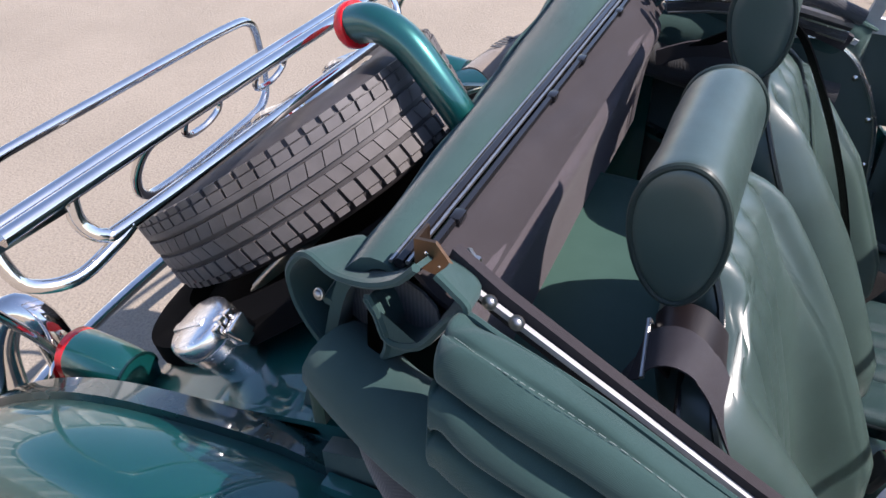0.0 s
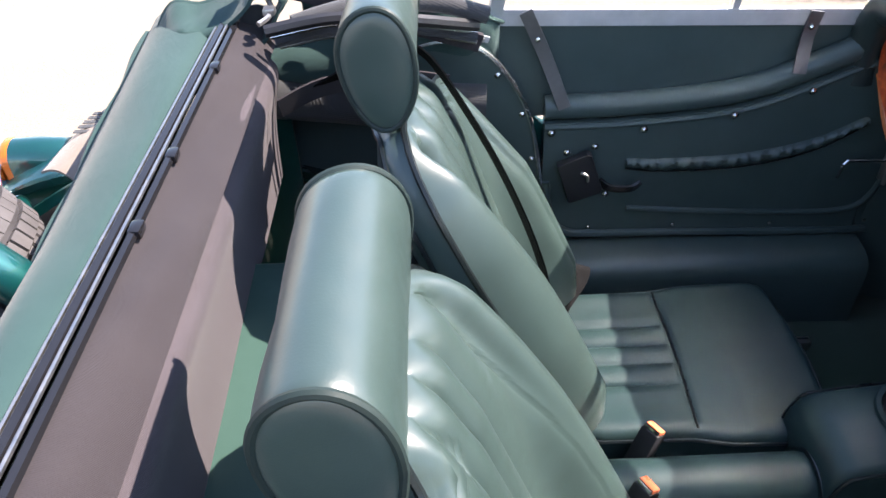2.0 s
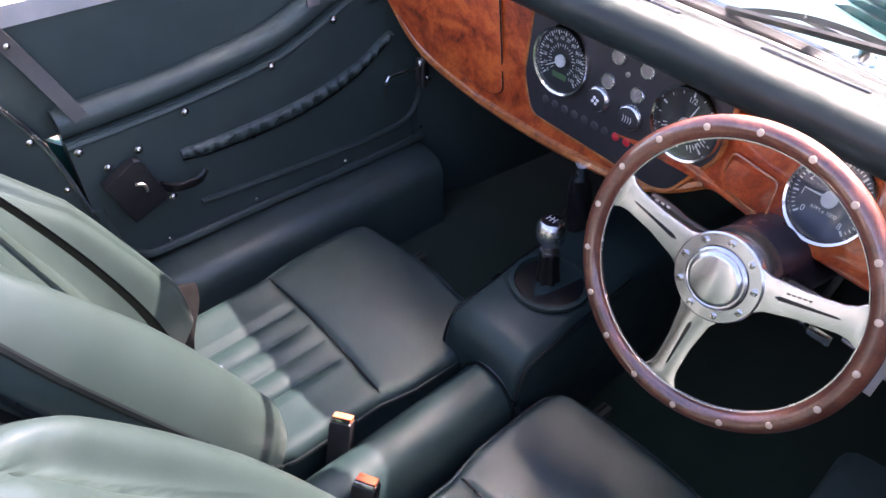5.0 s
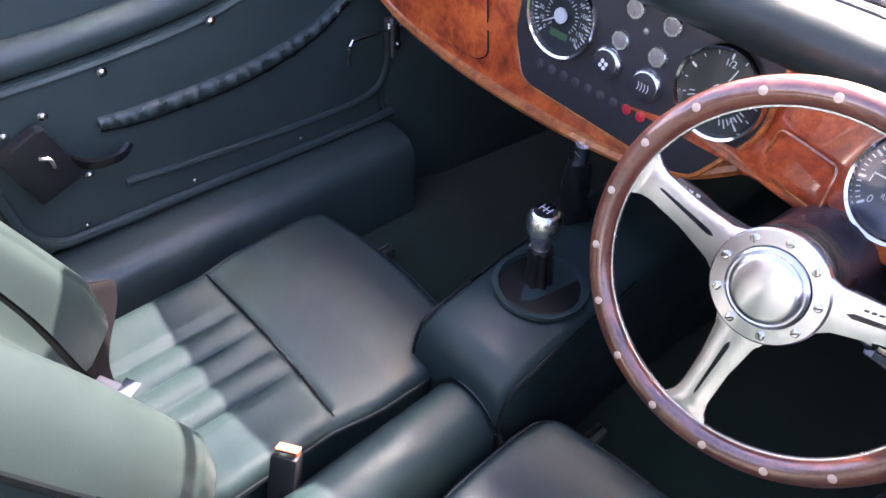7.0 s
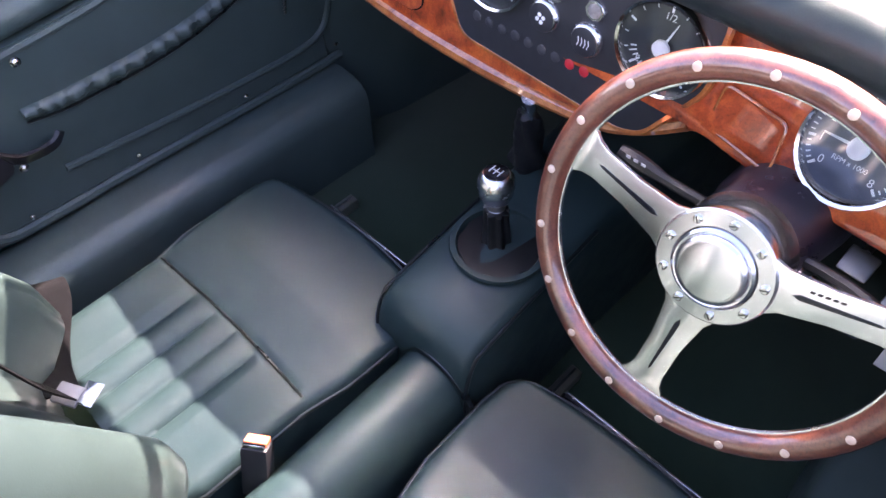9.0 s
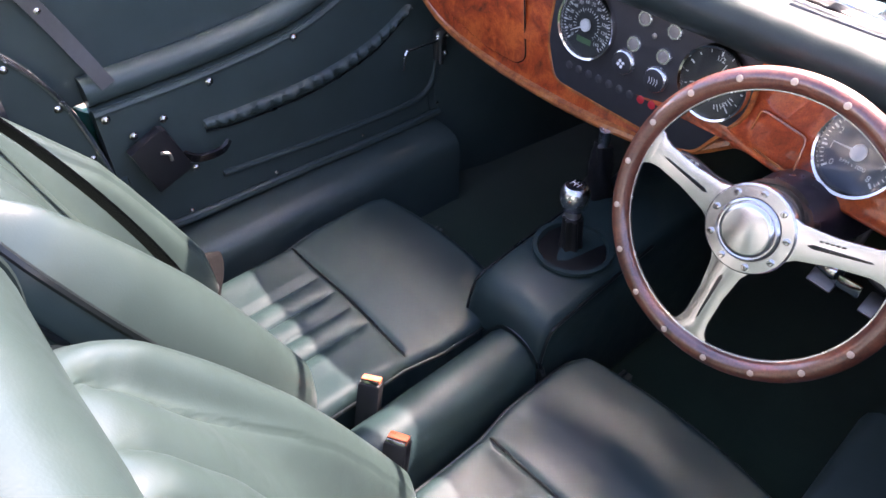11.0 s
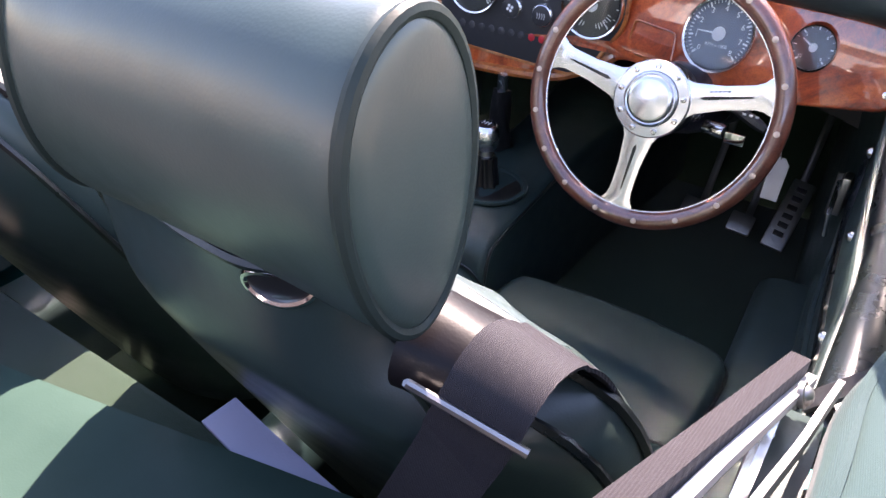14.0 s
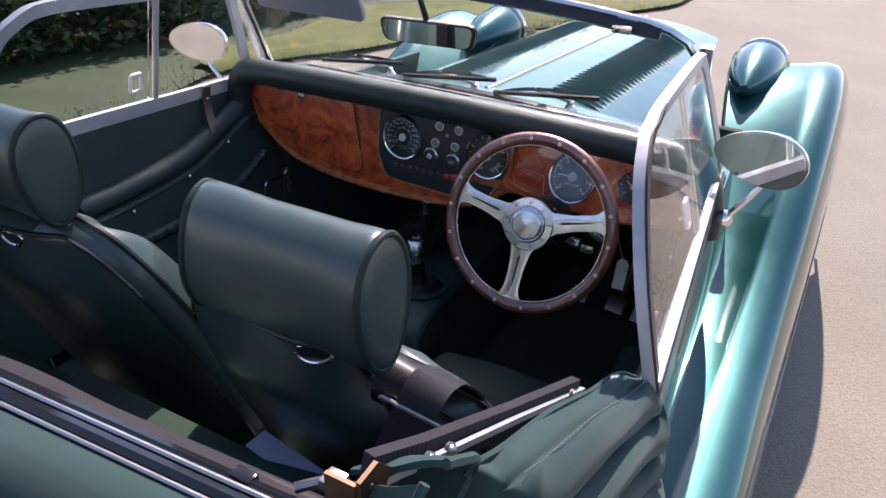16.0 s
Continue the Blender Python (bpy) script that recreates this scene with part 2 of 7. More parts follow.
def tube(bm, pts, r, n=8, closed=False, wide=1.0, up=None):
    """A round (or, with wide, oval) bar along pts. r: a radius or one for each point."""
    pts = [Vector(p) for p in pts]
    m = len(pts)
    rs = r if isinstance(r, (list, tuple)) else [r] * m
    tang = [((pts[(i + 1) % m] if closed or i < m - 1 else pts[i]) - (pts[(i - 1) % m] if closed or i > 0 else pts[i])).normalized() for i in range(m)]
    nor = Vector(up) if up else tang[0].orthogonal()
    rings = []
    for p, t, rad in zip(pts, tang, rs):
        nor = (nor - t * nor.dot(t)).normalized()
        bi = t.cross(nor)
        rings.append([p + rad * (nor * math.cos(2 * math.pi * j / n) + bi * wide * math.sin(2 * math.pi * j / n)) for j in range(n)])
    skin(bm, rings, True, closed)
    return bm


def strap(bm, pts, width, thick, across):
    """A flat band along pts; across: its width's direction, or one for each point."""
    pts = [Vector(p) for p in pts]
    m = len(pts)
    ac = across if isinstance(across, list) else [across] * m
    rings = []
    for i, p in enumerate(pts):
        t = (pts[min(i + 1, m - 1)] - pts[max(i - 1, 0)]).normalized()
        a = Vector(ac[i])
        a = (a - t * a.dot(t)).normalized() * width / 2
        b = t.cross(a).normalized() * thick / 2
        rings.append([p - a - b, p - a * 0.98 + b, p + a * 0.98 + b, p + a - b])
    skin(bm, rings)
    return bm


def box(bm, centre, size, bevel=0.0, turn=None, seg=2):
    made = bmesh.ops.create_cube(bm, size=1.0, matrix=Matrix.Translation(centre) @ (turn or Matrix()).to_4x4() @ Matrix.Diagonal((*size, 1)))
    if bevel:
        edges = {e for v in made["verts"] for e in v.link_edges}
        bmesh.ops.bevel(bm, geom=list(edges), offset=bevel, segments=seg, profile=0.6, affect="EDGES", clamp_overlap=True)
    return bm


def frame_of(axis):
    z = Vector(axis).normalized()
    x = Vector((1, 0, 0)) if abs(z.x) < 0.9 else Vector((0, 1, 0))
    x = (x - z * x.dot(z)).normalized()
    return x, z.cross(x), z


def lathe(bm, profile, at, axis, n=24, caps=True):
    """profile: (radius, height) pairs along the axis from at."""
    x, y, z = frame_of(axis)
    at = Vector(at)
    rings = [[at + z * h + (x * math.cos(2 * math.pi * j / n) + y * math.sin(2 * math.pi * j / n)) * max(r, 0.0002) for j in range(n)] for r, h in profile]
    skin(bm, rings, True, False, caps)
    return bm


def plate(bm, outline, way, bevel=0.0, seg=2):
    """A flat outline (3D points, in order) given thickness along way."""
    way = Vector(way)
    a = [bm.verts.new(p) for p in outline]
    b = [bm.verts.new(Vector(p) + way) for p in outline]
    n = len(a)
    fs = [bm.faces.new(a), bm.faces.new(b)] + [bm.faces.new((a[i], a[(i + 1) % n], b[(i + 1) % n], b[i])) for i in range(n)]
    if bevel:
        bmesh.ops.recalc_face_normals(bm, faces=fs)
        edges = list({e for f in fs[:2] for e in f.edges})
        bmesh.ops.bevel(bm, geom=edges, offset=bevel, segments=seg, profile=0.6, affect="EDGES", clamp_overlap=True)
    return bm


def rounded(pts, r, k=4):
    """2D outline with rounded corners."""
    out = []
    n = len(pts)
    for i in range(n):
        p, a, b = Vector(pts[i]), Vector(pts[i - 1]), Vector(pts[(i + 1) % n])
        da, db = (a - p), (b - p)
        rr = min(r, da.length * 0.45, db.length * 0.45)
        s, e = p + da.normalized() * rr, p + db.normalized() * rr
        for j in range(k + 1):
            t = j / k
            out.append(s * (1 - t) ** 2 + p * 2 * t * (1 - t) + e * t * t)
    return out


def sheet(bm, f, nu, nv, thick=None):
    """A grid of f(u, v), u and v from 0 to 1; thick: a function of u, v that gives the other side."""
    top = [[bm.verts.new(f(i / nu, j / nv)) for j in range(nv + 1)] for i in range(nu + 1)]
    for i in range(nu):
        for j in range(nv):
            bm.faces.new((top[i][j], top[i + 1][j], top[i + 1][j + 1], top[i][j + 1]))
    if thick:
        bot = [[bm.verts.new(thick(i / nu, j / nv)) for j in range(nv + 1)] for i in range(nu + 1)]
        for i in range(nu):
            for j in range(nv):
                bm.faces.new((bot[i][j], bot[i][j + 1], bot[i + 1][j + 1], bot[i + 1][j]))
        rim = [(i, 0) for i in range(nu + 1)] + [(nu, j) for j in range(1, nv + 1)] + [(i, nv) for i in range(nu - 1, -1, -1)] + [(0, j) for j in range(nv - 1, 0, -1)]
        for (a, b), (c, d) in zip(rim, rim[1:] + rim[:1]):
            bm.faces.new((top[a][b], bot[a][b], bot[c][d], top[c][d]))
    return bm


def lerp(table, x):
    """Smooth interpolation in a table of (x, value)."""
    if x <= table[0][0]:
        return table[0][1]
    for (a, va), (b, vb) in zip(table, table[1:]):
        if x <= b:
            i = table.index((a, va))
            (p, vp), (n, vn) = table[max(i - 1, 0)], table[min(i + 2, len(table) - 1)]
            t, h = (x - a) / (b - a), b - a
            ma, mb = (vb - vp) / (b - p) * h, (vn - va) / (n - a) * h
            return va * (2 * t ** 3 - 3 * t * t + 1) + ma * (t ** 3 - 2 * t * t + t) + vb * (3 * t * t - 2 * t ** 3) + mb * (t ** 3 - t * t)
    return table[-1][1]


def line(table, x):
    return float(np.interp(x, [a for a, _ in table], [b for _, b in table]))


def screw(parent, at, axis, r=0.006, name="screw", material=None):
    bm = bmesh.new()
    lathe(bm, [(r * 1.25, -0.002), (r * 1.25, 0.0012), (r * 0.95, 0.0018), (r * 0.9, r * 0.45), (r * 0.5, r * 0.8), (0, r * 0.9)], at, axis, 12)
    return part(name, bm, material or CHROME, parent)


B = bmesh.new

# ---- surroundings ----
def ground_material():
    m = Mat("pale_gravel", 0.9)
    big = m.ramp(m.noise(0.9, 6, 0.65), (0.3, (0.22, 0.189, 0.15)), (0.7, (0.279, 0.24, 0.192)))
    fine = m.ramp(m.noise(140, 3, 0.6), (0.3, 0.36), (0.7, 0.62))
    stones = m.ramp(m.cells(75), (0.05, 0.42), (0.45, 0.56))
    m.set("Base Color", m.mix(0.7, m.mix(0.6, big, fine, "OVERLAY"), stones, "OVERLAY"))
    m.bump(m.add(m.cells(85), m.noise(230, 3)), 0.6, 0.004)
    return m.m


bm = B()
bmesh.ops.create_grid(bm, x_segments=40, y_segments=40, size=300)
single("ground", bm, ground_material(), (0, 0, 0), "pale beige compacted gravel ground around the parked car", "ground", kind="structure")


def grass_material():
    m = Mat("grass_blades", 0.7)
    m.set("Base Color", m.ramp(m.noise(3, 5), (0.3, (0.014, 0.034, 0.007)), (0.55, (0.023, 0.046, 0.01)), (0.85, (0.038, 0.058, 0.014))))
    m.set("Transmission Weight", 0.0)
    return m.m


GRASS = grass_material()
rng = random.Random(4)


def edge_x(y):
    """Where the verge begins beside the gravel."""
    return -3.0 - 1.1 * max(0, 1.0 - y) - 0.03 * y + 0.45 * max(0, y - 2.2) + 0.12 * math.sin(y * 1.3) + 0.07 * math.sin(y * 3.7 + 1)


bm = B()
sheet(bm, lambda u, v: (edge_x(-0.8 + 17 * v) - 0.02 - 30 * u ** 1.5, -0.8 + 17 * v, 0.012 + 0.05 * min(1, u * 12) + 0.02 * math.sin(9 * v + 20 * u)), 40, 60)
single("grass_verge", bm, GRASS, (-4, 4, 0), "green and yellowing mown grass verge along the gravel", "grass", kind="structure")
bm = B()
vs, fs = [], []
for i in range(42000):
    y = rng.uniform(-0.3, 13)
    x = edge_x(y) - abs(rng.gauss(0, 1.1)) + 0.03
    h, a, w = rng.uniform(0.015, 0.055), rng.uniform(0, 6.28), rng.uniform(0.002, 0.005)
    lean = (rng.uniform(-0.04, 0.04), rng.uniform(-0.04, 0.04))
    p = Vector((x, y, 0.02))
    k = len(vs)
    vs += [p + Vector((math.cos(a) * w, math.sin(a) * w, 0)), p - Vector((math.cos(a) * w, math.sin(a) * w, 0)), p + Vector((lean[0], lean[1], h))]
    fs.append((k, k + 1, k + 2))
me = bpy.data.meshes.new("grass_blades")
me.from_pydata([v - Vector((-3, 4, 0)) for v in vs], [], fs)
me.materials.append(GRASS)
ob = new("grass_blades", me)
ob.location = (-3, 4, 0)
tagged(ob, "short tufts of mixed green grass on the verge", "grass", kind="stuff")


def dry_material():
    m = Mat("dry_grass", 0.85)
    m.set("Base Color", m.ramp(m.noise(6, 6, 0.65), (0.3, (0.08, 0.1, 0.02)), (0.7, (0.16, 0.16, 0.04))))
    m.bump(m.noise(60, 4), 0.6, 0.02)
    return m.m


bm = B()
sheet(bm, lambda u, v: (edge_x(2.4 + 14 * v) - 0.01 - 1.3 * u * min(1, v * 5 + 0.15), 2.4 + 14 * v, 0.03 + 0.055 * min(1, u * 4) + 0.012 * math.sin(23 * v + 9 * u)), 20, 60)
single("dry_grass", bm, dry_material(), (-2.5, 6, 0), "yellow dried strip of grass along the gravel edge", "grass", kind="structure")


def leaf_material(name, lo, hi):
    m = Mat(name, 0.55)
    g = m.t.nodes.new("ShaderNodeNewGeometry")
    m.set("Base Color", m.ramp(g.outputs["Random Per Island"], (0.0, lo), (1.0, hi)))
    return m.m


LEAF = leaf_material("hedge_leaves", (0.012, 0.026, 0.006), (0.05, 0.085, 0.018))
TWIG = plain("twig_bark", (0.07, 0.05, 0.035), 0.9, bump=0.4)


def hedge(at, length, height, depth, turn, n, label):
    root = thing("hedge", at, label, "hedge", "hedges behind the verge")
    r = random.Random(int(length * 100 + height * 10))
    ca, sa = math.cos(turn), math.sin(turn)
    bm = B()
    for i in range(int(length * 2.2)):
        s = (i + 0.5) / 2.2 - length / 2
        foot = Vector((at[0] + ca * s, at[1] + sa * s, 0))
        top = foot + Vector((r.uniform(-0.3, 0.3), r.uniform(-0.3, 0.3), height * r.uniform(0.6, 0.9)))
        mid = (foot + top) / 2 + Vector((r.uniform(-0.15, 0.15), r.uniform(-0.15, 0.15), 0))
        tube(bm, [foot, mid, top], [0.035, 0.025, 0.01], 5)
        for j in range(3):
            tube(bm, [mid.lerp(top, j / 3), mid.lerp(top, j / 3) + Vector((r.uniform(-0.5, 0.5), r.uniform(-0.5, 0.5), r.uniform(0.1, 0.4)))], [0.014, 0.005], 4)
    part("stems", bm, TWIG, root)
    vs, fs = [], []
    while len(fs) < n:
        s, q, z = r.uniform(-length / 2, length / 2), r.choice((-1, 1)) * r.random() ** 0.5, r.uniform(0.01, 1)
        top = height * (0.82 + 0.16 * math.sin(s * 1.7) + 0.1 * math.sin(s * 4.1 + 1))
        if abs(q) > 1 - 0.45 * z ** 3:
            continue
        c = Vector((at[0] + ca * s - sa * q * depth / 2, at[1] + sa * s + ca * q * depth / 2, z * top))
        for j in range(6):
            o = c + Vector((r.gauss(0, 0.07), r.gauss(0, 0.07), r.gauss(0, 0.06)))
            if o.z < 0.02:
                continue
            a, b = Vector((r.gauss(0, 1), r.gauss(0, 1), r.gauss(0, 0.6))).normalized(), Vector((r.gauss(0, 1), r.gauss(0, 1), r.gauss(0, 1)))
            b = (b - a * b.dot(a)).normalized()
            l = r.uniform(0.03, 0.06)
            k = len(vs)
            vs += [o - a * l, o + b * l * 0.45, o + a * l, o - b * l * 0.45]
            fs.append((k, k + 1, k + 2, k + 3))
    me = bpy.data.meshes.new("foliage")
    me.from_pydata([v - Vector(at) for v in vs], [], fs)
    me.materials.append(LEAF)
    ob = new("foliage", me)
    ob.parent = root
    return root


hedge((-4.85, 3.6, 0), 11, 2.3, 1.9, radians(86), 75000, "dense dark green hedge of small leaves behind the grass")
hedge((-8.3, 13.0, 0), 10, 2.8, 2.0, radians(62), 24000, "taller dark green hedge behind the sunlit verge")

# clad hall on the far side of the yard, behind the car; its pale posts show in every mirror
hall = thing("clad_hall", (2, -17, 0), "long grey clad industrial hall with pale upright posts", "building")
bm = B()
box(bm, (2, -17.3, 2.6), (44, 0.3, 5.2))
part("wall", bm, plain("grey_cladding", (0.36, 0.36, 0.36), 0.6, vary=0.2, scale=3), hall)
for i in range(15):
    bm = B()
    box(bm, (-19 + 3 * i, -17.05, 2.55), (0.75, 0.2, 5.1), 0.02)
    part("post", bm, plain("pale_post", (0.62, 0.62, 0.6), 0.6), hall)
bm = B()
box(bm, (2, -17.2, 5.25), (44.6, 0.9, 0.25), 0.03)
part("roof_edge", bm, plain("roof_trim", (0.5, 0.5, 0.5), 0.6), hall)

# ---- the car's shell ----
# x to the car's right, y ahead, z up; the cockpit's middle is near x = 0.03
MID = 0.03
car = thing("open_roadster", (MID, 0.0, 0.0), "metallic green two-seat roadster parked with its hood folded down", "car")


def front_wing(side):
    """Long swept wing: a crest that falls from the lamp to the running board."""
    crest = [(-0.62, 0.375), (-0.3, 0.39), (0.0, 0.41), (0.3, 0.445), (0.6, 0.54), (0.9, 0.695), (1.15, 0.81), (1.38, 0.875), (1.6, 0.865), (1.8, 0.74), (2.02, 0.42)]
    inner = [(-0.62, 0.66), (0.2, 0.645), (0.6, 0.62), (0.85, 0.58), (1.1, 0.5), (1.5, 0.44), (2.02, 0.46)]
    drop = [(-0.62, 0.05), (0.0, 0.1), (0.6, 0.24), (1.2, 0.36), (1.6, 0.44), (2.02, 0.22)]

    def f(u, v):
        y = -0.62 + 2.64 * v
        z, xi, d = lerp(crest, y), lerp(inner, y), lerp(drop, y)
        xo = 0.845 + 0.012 * math.sin(math.pi * v)
        dip = lerp([(-0.62, 0.004), (0.0, 0.006), (0.3, 0.016), (0.6, 0.04), (0.9, 0.065), (1.2, 0.055), (1.5, 0.035), (2.02, 0.03)], y)
        if u < 0.45:
            t = u / 0.45
            x = xi + (xo - 0.13 - xi) * t
            h = z - dip * (1 - t ** 2.2)
        else:
            a = (u - 0.45) / 0.55 * math.pi / 2
            x = xo - 0.13 + 0.13 * math.sin(a) ** 0.9
            h = z - d * (1 - math.cos(a)) ** 1.6
        return Vector((MID + side * (x - 0.02), y, h))

    bm = B()
    sheet(bm, f, 32, 64, lambda u, v: f(u, v) - Vector((side * 0.006 * u, 0, 0.012)))
    wing = part("front_wing", bm, PAINT, car)
    bm = B()
    tube(bm, [f(1.0, j / 44) + Vector((0, 0, 0.001)) for j in range(45)], 0.006, 6)
    part("wing_edge", bm, PAINT_DARK, wing)
    bm = B()
    tube(bm, [f(0.0, j / 44) + Vector((0, 0, 0.002)) for j in range(4, 45)], 0.006, 6)
    part("wing_beading", bm, PAINT_DARK, wing)
    # the lamp pod stands between wing and bonnet
    at = Vector((MID + side * 0.505, 1.47, 0.832))
    bm = B()
    lathe(bm, [(0.012, -0.26), (0.05, -0.2), (0.082, -0.1), (0.094, 0.0), (0.096, 0.05), (0.09, 0.06)], at, (0, 1, 0), 28)
    lamp = part("headlamp", bm, PAINT, car)
    bm = B()
    lathe(bm, [(0.09, 0.05), (0.1, 0.055), (0.1, 0.072), (0.09, 0.08), (0.07, 0.09), (0.0, 0.1)], at, (0, 1, 0), 28)
    part("lamp_ring", bm, CHROME, lamp)
    bm = B()
    tube(bm, [at - Vector((0, 0.02, 0.06)), (at.x, at.y - 0.02, 0.62)], 0.04, 10)
    part("lamp_stem", bm, PAINT, lamp)


front_wing(1)
front_wing(-1)


# bonnet: a crowned lid in two halves with a hinge and two banks of louvres
def bonnet_z(x, y):
    t = (y - 0.33) / 1.5
    return 0.965 - 0.075 * t - (0.30 - 0.02 * t) * abs(x - MID) ** 2.2 / 0.5 ** 1.2


def bonnet_half(y):
    return 0.5 - 0.2 * (y - 0.33) / 1.5


for side in (1, -1):
    def f(u, v):
        y = 0.33 + 1.5 * v
        x = MID + side * (0.004 + (bonnet_half(y) - 0.004) * u)
        return Vector((x, y, bonnet_z(x, y)))

    bm = B()
    sheet(bm, f, 14, 20, lambda u, v: f(u, v) - Vector((0, 0, 0.01)))
    lid = part("bonnet_lid", bm, PAINT, car)
    bm = B()
    side_skin = lambda u, v: Vector((MID + side * (bonnet_half(0.33 + 1.5 * v) - 0.002 + 0.09 * min(1, 3 * u) * max(0, 1 - 1.6 * v)), 0.33 + 1.5 * v, bonnet_z(MID + bonnet_half(0.33 + 1.5 * v), 0.33 + 1.5 * v) - 0.004 - 0.36 * u))
    sheet(bm, side_skin, 6, 14, lambda u, v: side_skin(u, v) - Vector((side * 0.01, 0, 0)))
    part("bonnet_side", bm, PAINT, car)
    for i in range(34):
        y = 0.46 + i * 0.034
        bm = B()
        rings = []
        for k in range(9):
            t = k / 8
            x = MID + side * (0.115 + 0.15 * t)
            lift = 0.011 * math.sin(math.pi * min(1, max(0, t)) ) ** 0.5 if 0 < t < 1 else 0.0
            z = bonnet_z(x, y)
            rings.append([Vector((x, y - 0.011, z - 0.003)), Vector((x, y - 0.008, z + lift)), Vector((x, y + 0.004, z + lift * 0.55)), Vector((x, y + 0.013, z - 0.003))])
        skin(bm, rings)
        part("louvre", bm, PAINT, lid)
bm = B()
tube(bm, [(MID, 0.33 + 1.5 * j / 12, bonnet_z(MID, 0.33 + 1.5 * j / 12) + 0.003) for j in range(13)], 0.006, 8)
part("bonnet_hinge", bm, CHROME, car)

# scuttle: the painted top ahead of the dash, with its black seal
bm = B()
scut = lambda u, v: Vector((MID + (u - 0.5) * (1.12 + 0.02 * v), 0.175 + 0.17 * v, 0.968 - 0.33 * abs((u - 0.5) * 1.1) ** 2.6 + 0.006 * math.sin(math.pi * v)))
sheet(bm, scut, 30, 8, lambda u, v: scut(u, v) - Vector((0, 0, 0.02)))
part("scuttle", bm, PAINT, car)
# added plate, out of sight: keeps the sun from leaking in below the scuttle
bm = B()
wall = lambda u, v: scut(0.01 + 0.98 * u, 0.94) - Vector((0, 0, 0.012 + 0.2 * v))
sheet(bm, wall, 30, 4, lambda u, v: wall(u, v) - Vector((0, 0.012, 0)))
part("scuttle_bulkhead", bm, BLACK, car)
bm = B()
tube(bm, [scut(u / 30, 0.32) + Vector((0, 0, 0.008)) for u in range(31)], 0.014, 8)
part("screen_seal", bm, BLACK, car)
bm = B()
tube(bm, [scut(u / 30, 0.55) + Vector((0, 0, 0.004)) for u in range(1, 30)], 0.004, 6)
part("scuttle_trim", bm, CHROME, car)

# body sides, floor, bulkhead, tunnel
SIDE_TOP = [(-1.05, 0.86), (-0.62, 0.86), (-0.5, 0.74), (-0.2, 0.745), (0.0, 0.80), (0.15, 0.885), (0.3, 0.90)]


def side_x(side, y):
    return 0.645 - 0.06 * max(0, (y + 0.2)) if side > 0 else -0.605 + 0.03 * max(0, (y + 0.2))


for side in (1, -1):
    bm = B()
    f = lambda u, v: Vector((side_x(side, -0.55 + 0.95 * v) + side * (0.03 + 0.02 * math.sin(math.pi * u)), -0.55 + 0.95 * v, 0.32 + (lerp(SIDE_TOP, -0.55 + 0.95 * v) - 0.34) * u))
    sheet(bm, f, 12, 20, lambda u, v: f(u, v) - Vector((side * 0.02, 0, 0)))
    part("door_skin", bm, PAINT, car, "painted outer door skin")
    bm = B()
    f = lambda u, v: Vector((side_x(side, -0.5) + side * (0.03 + 0.02 * math.sin(math.pi * u)), -1.12 + 0.565 * v, 0.32 + (0.44 + 0.03 * v) * u))
    sheet(bm, f, 8, 8, lambda u, v: f(u, v) - Vector((side * 0.02, 0, 0)))
    part("quarter_skin", bm, PAINT, car, "painted rear quarter")
    bm = B()
    box(bm, (MID + side * 0.72, -0.25, 0.325), (0.24, 0.9, 0.03), 0.008)
    part("running_board", bm, BLACK, car, "black rubber running board")
bm = B()
box(bm, (MID, -0.1, 0.235), (1.2, 1.75, 0.03), 0.004)
part("floor_pan", bm, CARPET, car, "dark green carpeted floor pan")
bm = B()
box(bm, (MID, 0.82, 0.52), (1.14, 0.03, 0.6), 0.004)
part("bulkhead", bm, CARPET, car)
for side in (1, -1):
    bm = B()
    f = lambda u, v: Vector((side_x(side, 0.25) - side * (0.015 + 0.03 * min(1, v * 4) + 0.07 * v + 0.03 * max(0, u - 0.75) * 4 * min(1, v * 4)), 0.2 + 0.61 * v, 0.25 + 0.64 * u))
    sheet(bm, f, 6, 8, lambda u, v: f(u, v) + Vector((side * 0.02, 0, 0)))
    part("footwell_side", bm, GREEN_DARK, car, "dark leather footwell side")
    bm = B()
    lathe(bm, [(0.085, 0.0), (0.085, 0.006), (0.078, 0.01), (0.07, 0.006), (0.0, 0.004)], (side_x(side, 0.25) - side * 0.058, 0.45, 0.4), (-side, -0.17, 0), 28)
    part("speaker_grille", bm, BLACK, car, "round black door speaker")
    bm = B()
    tube(bm, spline([(side_x(side, 0.2) - side * 0.02, 0.22, 0.27), (side_x(side, 0.2) - side * 0.022, 0.215, 0.42), (side_x(side, 0.2) - side * 0.018, 0.205, 0.47), (side_x(side, 0.2) - side * 0.018, 0.2, 0.6), (side_x(side, 0.2) - side * 0.018, 0.2, 0.86)], 5), 0.005, 6)
    part("footwell_beading", bm, PIPING, car)
bm = B()
box(bm, (MID, -1.16, 0.56), (1.16, 0.02, 0.62), 0.004)
part("rear_panel", bm, CARPET, car)
bm = B()
box(bm, (-0.592, -0.97, 0.56), (0.012, 0.36, 0.62), 0.003)
part("tail_side_lining", bm, CARPET, car, "dark carpet lining of the tail side")

